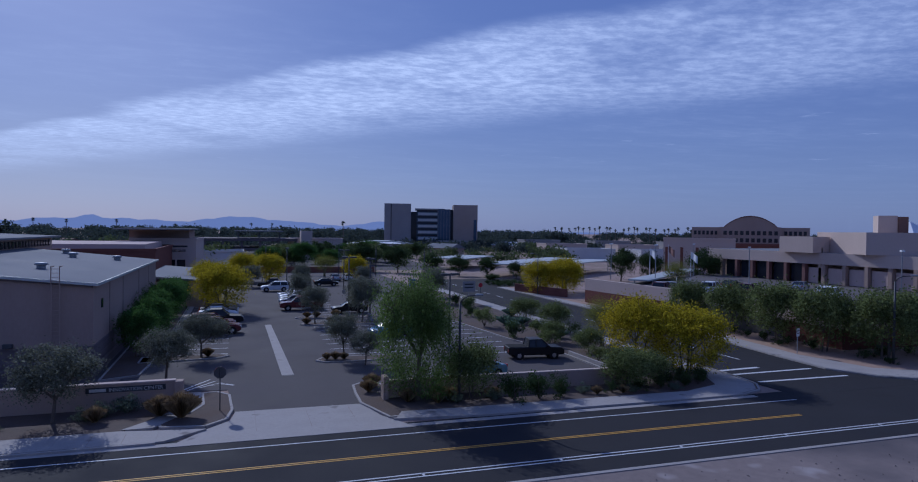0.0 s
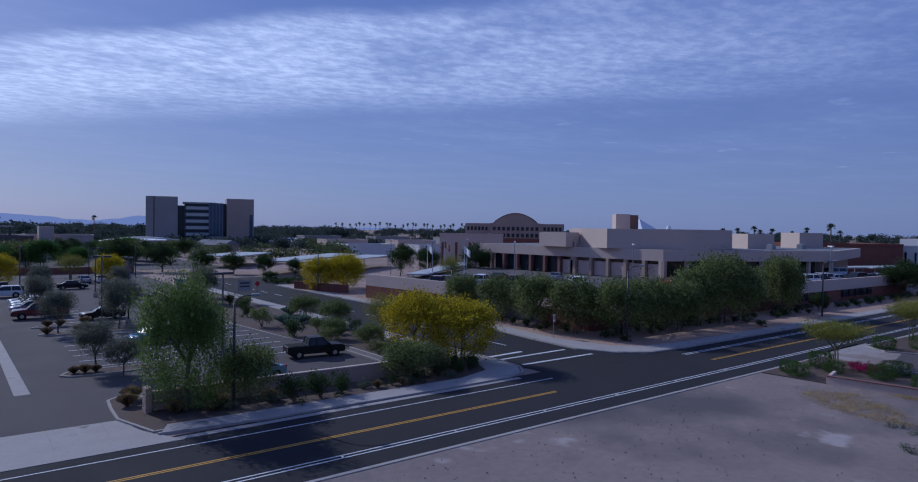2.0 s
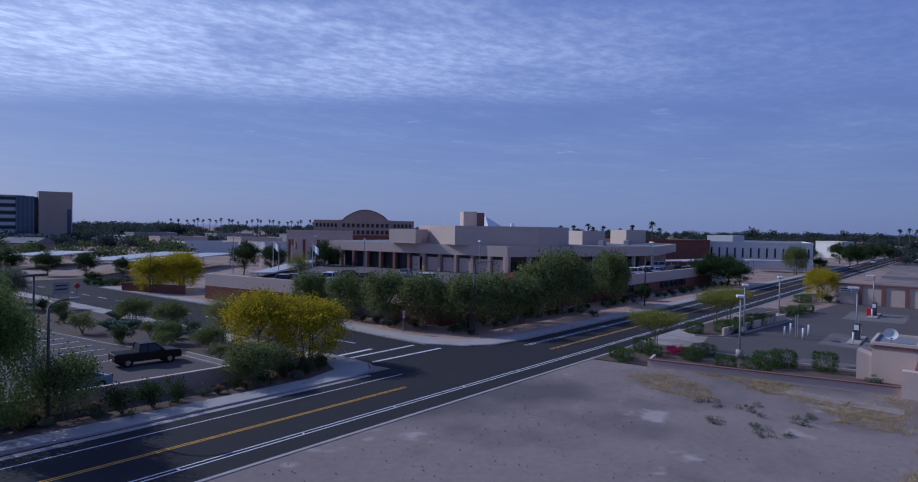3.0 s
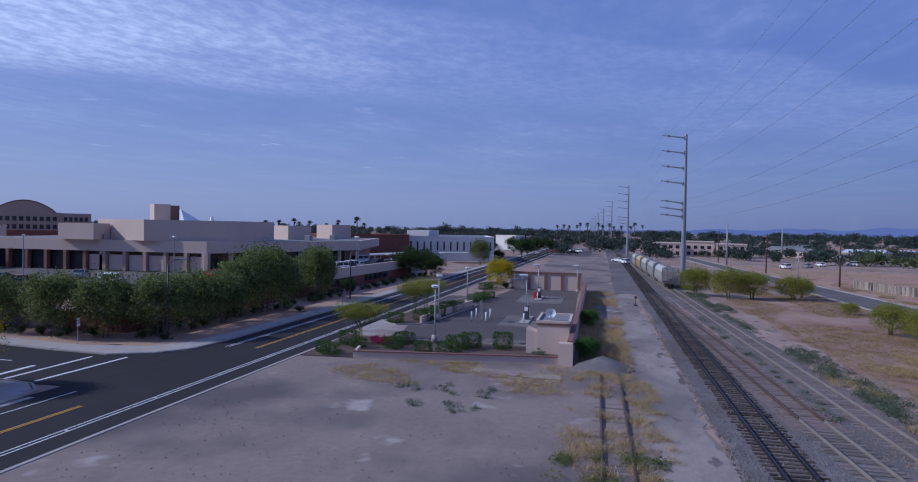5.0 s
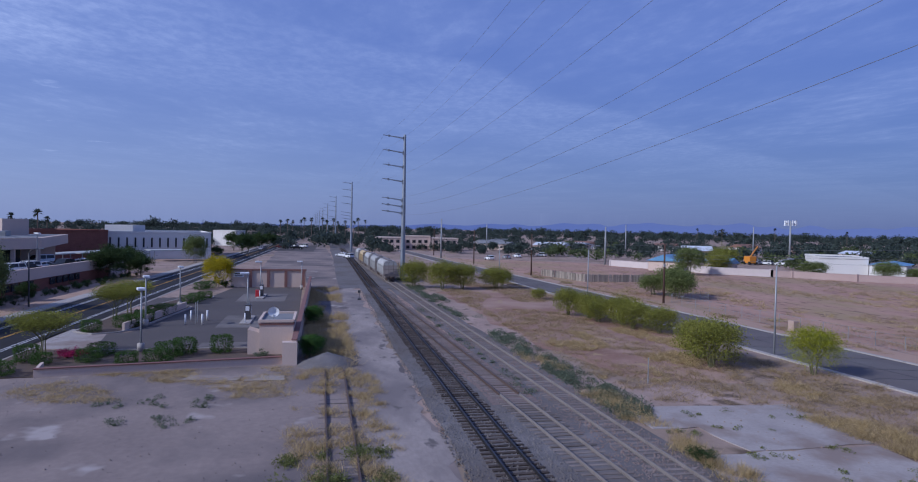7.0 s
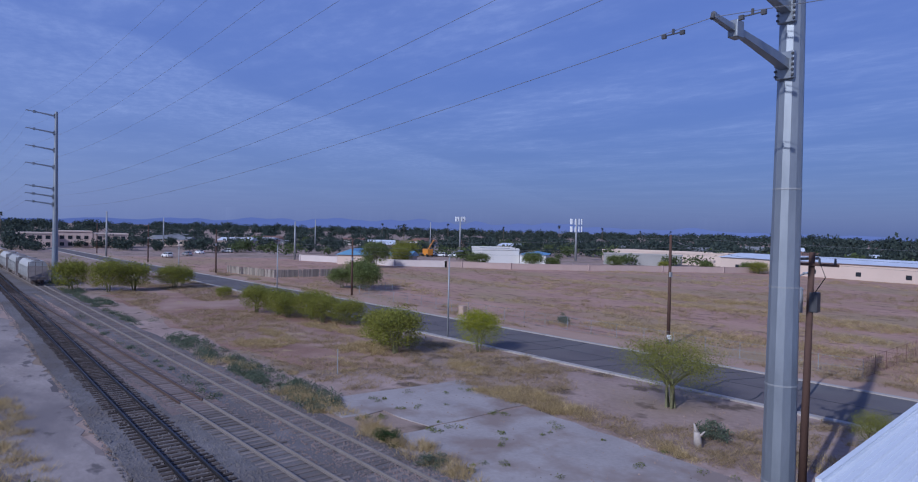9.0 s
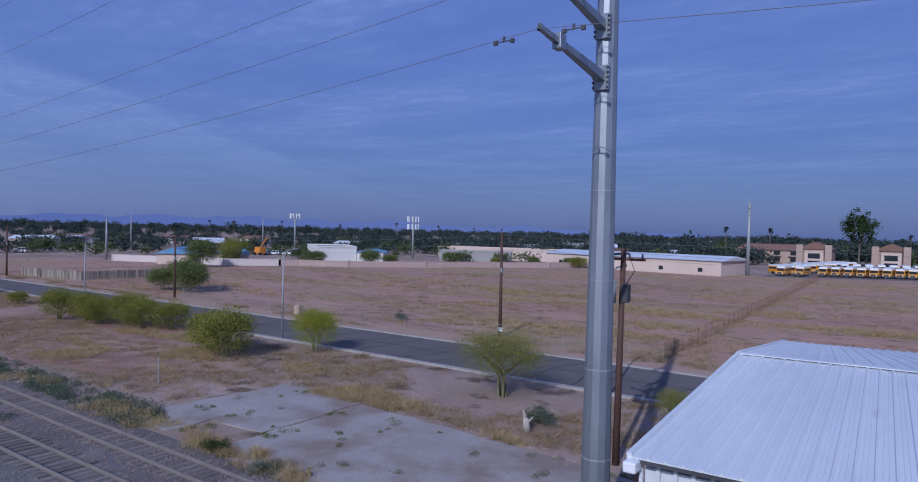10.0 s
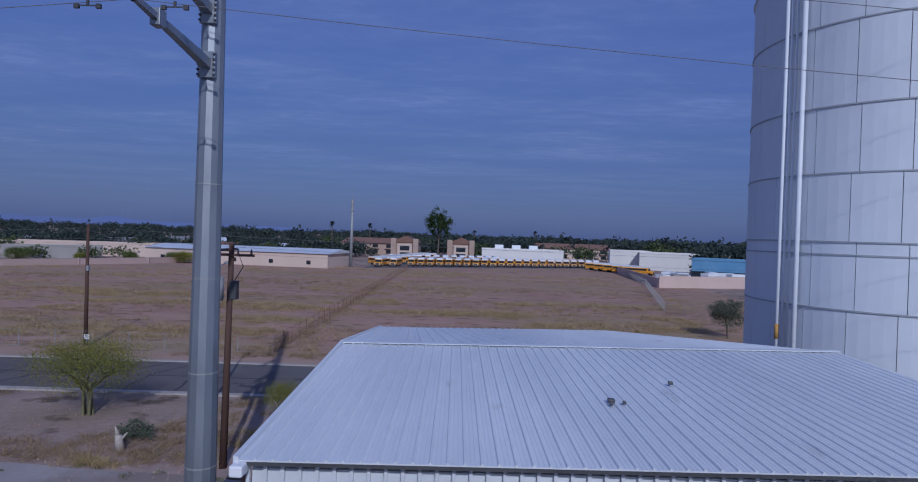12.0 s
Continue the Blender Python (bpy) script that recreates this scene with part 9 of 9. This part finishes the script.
def plank_fence(x0, y0, x1, y1, n, label):
    t = thing("wooden_fence", label, "fence")
    rng = random.Random(17)
    me = Mesh().box(-0.16, -0.04, 0, 0.16, 0.04, 1.75).data("board", M_WOODGREY)
    a = math.degrees(math.atan2(y1 - y0, x1 - x0))
    for k in range(n):
        if rng.random() < 0.06:
            continue
        ob = part("board", me, None, t)
        ob.matrix_local = pose(x0 + (x1 - x0) * k / n, y0 + (y1 - y0) * k / n, rng.uniform(-0.12, 0.05), rng.uniform(-3, 3), rng.uniform(-4, 4), a)
    part("rail", Mesh().bar((x0, y0, 1.1), (x1, y1, 1.1), 0.06, 0.1).bar((x0, y0, 0.5), (x1, y1, 0.5), 0.06, 0.1), M_WOODGREY, t)


plank_fence(135.1, -58, 134.2, -74.4, 60, "weathered leaning board fence beside the field")
plank_fence(153.7, -54.2, 135.1, -58, 62, "weathered leaning board fence beside the field")

# yard bits beside the warehouse
side = thing("wooden_fence", "grey plank fence beside the warehouse", "fence")
for k in range(16):
    part("board", Mesh().box(6.2, -16.0 - k * 0.55, 0, 6.28, -15.5 - k * 0.55, 2.0 + 0.1 * (k % 3)), M_WOODGREY, side)
part("post", Mesh().box(6.9, -27.5, 0, 7.15, -27.25, 4.2, 0.02), M_WOODGREY, side, "tall grey wooden post")
part("rail", Mesh().bar((6.35, -15.5, 1.6), (6.35, -24.4, 1.6), 0.08, 0.1), M_WOODGREY, side)
crane = thing("crane", "orange crane boom beyond the yard", "crane", 214, -158, 0)
part("boom", Mesh().bar((-1, 0.8, 2.6), (7, -8.5, 6.6), 0.45, 0.5), M_ORANGE, crane)
part("cab", Mesh().box(-2, -1.4, 0.6, 1.6, 1.4, 3.2, 0.1), M_ORANGE, crane)
for x in (-1.6, 1.2):
    for s in (-1.3, 1.3):
        part("wheel", Mesh().tube((x, s - 0.2, 0.6), (x, s + 0.2, 0.6), 0.6, 0.6, 12), M_RUBBER, crane)


# ---- signs and street furniture ----
def sign(name, label, x, y, h, shape, face, turn, z=0.0, sx=0.6, sz=0.75):
    t = thing(name, label, "sign", x, y, z, turn)
    part("post", Mesh().tube((0, 0, 0), (0, 0, h), 0.035, 0.035, 8), M_DARKSTEEL if shape == "oct" else M_GREYSTEEL, t)
    if shape == "oct":
        pts = [(0.38 * math.cos(radians(22.5 + 45 * k)), 0.38 * math.sin(radians(22.5 + 45 * k)) + h - 0.36) for k in range(8)]
        part("plate", Mesh().side_profile(pts, -0.06, -0.04), face, t)
        part("back", Mesh().side_profile(pts, -0.038, -0.03), M_DARKSTEEL, t)
    else:
        part("plate", Mesh().box(-sx / 2, -0.06, h - sz, sx / 2, -0.04, h, 0.005), face, t)
        for k in range(2):
            part("letter_bar", Mesh().box(-sx * 0.35, -0.066, h - sz * (0.35 + 0.3 * k), sx * 0.35, -0.06, h - sz * (0.22 + 0.3 * k)), M_SIGNDARK, t)
    return t


sign("stop_sign", "red octagonal stop sign seen from behind", -1.0, 41.5, 2.65, "oct", M_SIGNRED, 180, 0.13)
sign("stop_sign", "red octagonal stop sign on the side street", 37.6, 98, 2.6, "oct", M_SIGNRED, 0, 0.13)
sign("road_sign", "small white street sign on a post", 49.4, 46.2, 2.4, "rect", M_WHITEPAINT, 20, 0.13)
sign("notice_board", "grey framed notice sign on two posts", 33.4, 92, 3.4, "rect", M_PANELGREY, 10, 0.13, 2.2, 1.6)
sign("road_sign", "small white sign on the field fence", 37.0, -58.6, 1.2, "rect", M_WHITEPAINT, 180, 0, 0.5, 0.4)
bin_ = thing("rubbish_bin", "blue plastic bin at the street corner", "bin", 33.0, 124, 0)
part("body", Mesh().box(-0.5, -0.5, 0, 0.5, 0.5, 1.3, 0.06), M_BLUE, bin_)
part("lid", Mesh().box(-0.55, -0.55, 1.3, 0.55, 0.55, 1.45, 0.04), M_BLUE, bin_)
cab = thing("utility_box", "small tan utility cabinet by the street", "cabinet", 66.4, -55.3, 0)
part("body", Mesh().box(-0.5, -0.35, 0.1, 0.5, 0.35, 1.3, 0.03), M_BEIGE_DARK, cab)
part("plinth", Mesh().box(-0.6, -0.45, 0, 0.6, 0.45, 0.1), M_CONCRETE, cab)
sw = thing("switch_stand", "dark railway switch stand beside the track", "switch stand", 101.1, -5.7, 0)
part("post", Mesh().tube((0, 0, 0), (0, 0, 1.3), 0.06, 0.04, 8), M_DARKSTEEL, sw)
part("target", Mesh().box(-0.04, -0.2, 1.1, 0.04, 0.2, 1.5), M_DARKSTEEL, sw)
part("base", Mesh().box(-0.3, -0.25, 0, 0.3, 0.25, 0.25, 0.03), M_DARKSTEEL, sw)
gp = thing("guy_post", "thin grey marker post in the weeds", "post", 44.5, -24.5, 0)
part("post", Mesh().tube((0, 0, 0), (0, 0, 1.9), 0.04, 0.04, 7), M_GREYSTEEL, gp)
part("cap", Mesh().tube((0, 0, 1.9), (0, 0, 1.96), 0.06, 0.05, 7), M_GREYSTEEL, gp)


def flag(x, y, h, mat, label, stripes=False):
    t = thing("flagpole", label, "flagpole", x, y, 2.5)
    part("pole", Mesh().tube((0, 0, 0), (0, 0, h), 0.07, 0.04, 8), M_WHITEPAINT, t)
    n = 8
    vs, fs = [], []
    for k in range(n + 1):
        a = k / n
        yy = -1.9 * a
        off = 0.12 * math.sin(a * 6)
        vs += [(off, yy, h - 0.2 - 0.8 * a), (off, yy, h - 1.5 - 0.9 * a)]
    for k in range(n):
        fs.append((2 * k, 2 * k + 2, 2 * k + 3, 2 * k + 1))
    part("flag", Mesh().add(vs, fs), mat, t)


flag(78, 103, 6.6, M_REDTRIM, "white flagpole with a drooping red and white flag")
flag(80, 99, 5.6, M_WHITEPAINT, "white flagpole with a drooping white flag")
flag(76, 106, 6.0, M_WHITEPAINT, "white flagpole with a drooping pale flag")

# masonry wall pattern of the north buildings' far gate: bollard row at the lot's end
gate = thing("lot_gate", "low grey pipe gate at the end of the lot", "gate", 0, 140, 0)
for k in range(12):
    part("post", Mesh().tube((-4 + k * 3, 0, 0), (-4 + k * 3, 0, 1.1), 0.06, 0.06, 8), M_GREYSTEEL, gate)
part("rail", Mesh().bar((-4, 0, 1.0), (29, 0, 1.0), 0.06, 0.06), M_GREYSTEEL, gate)
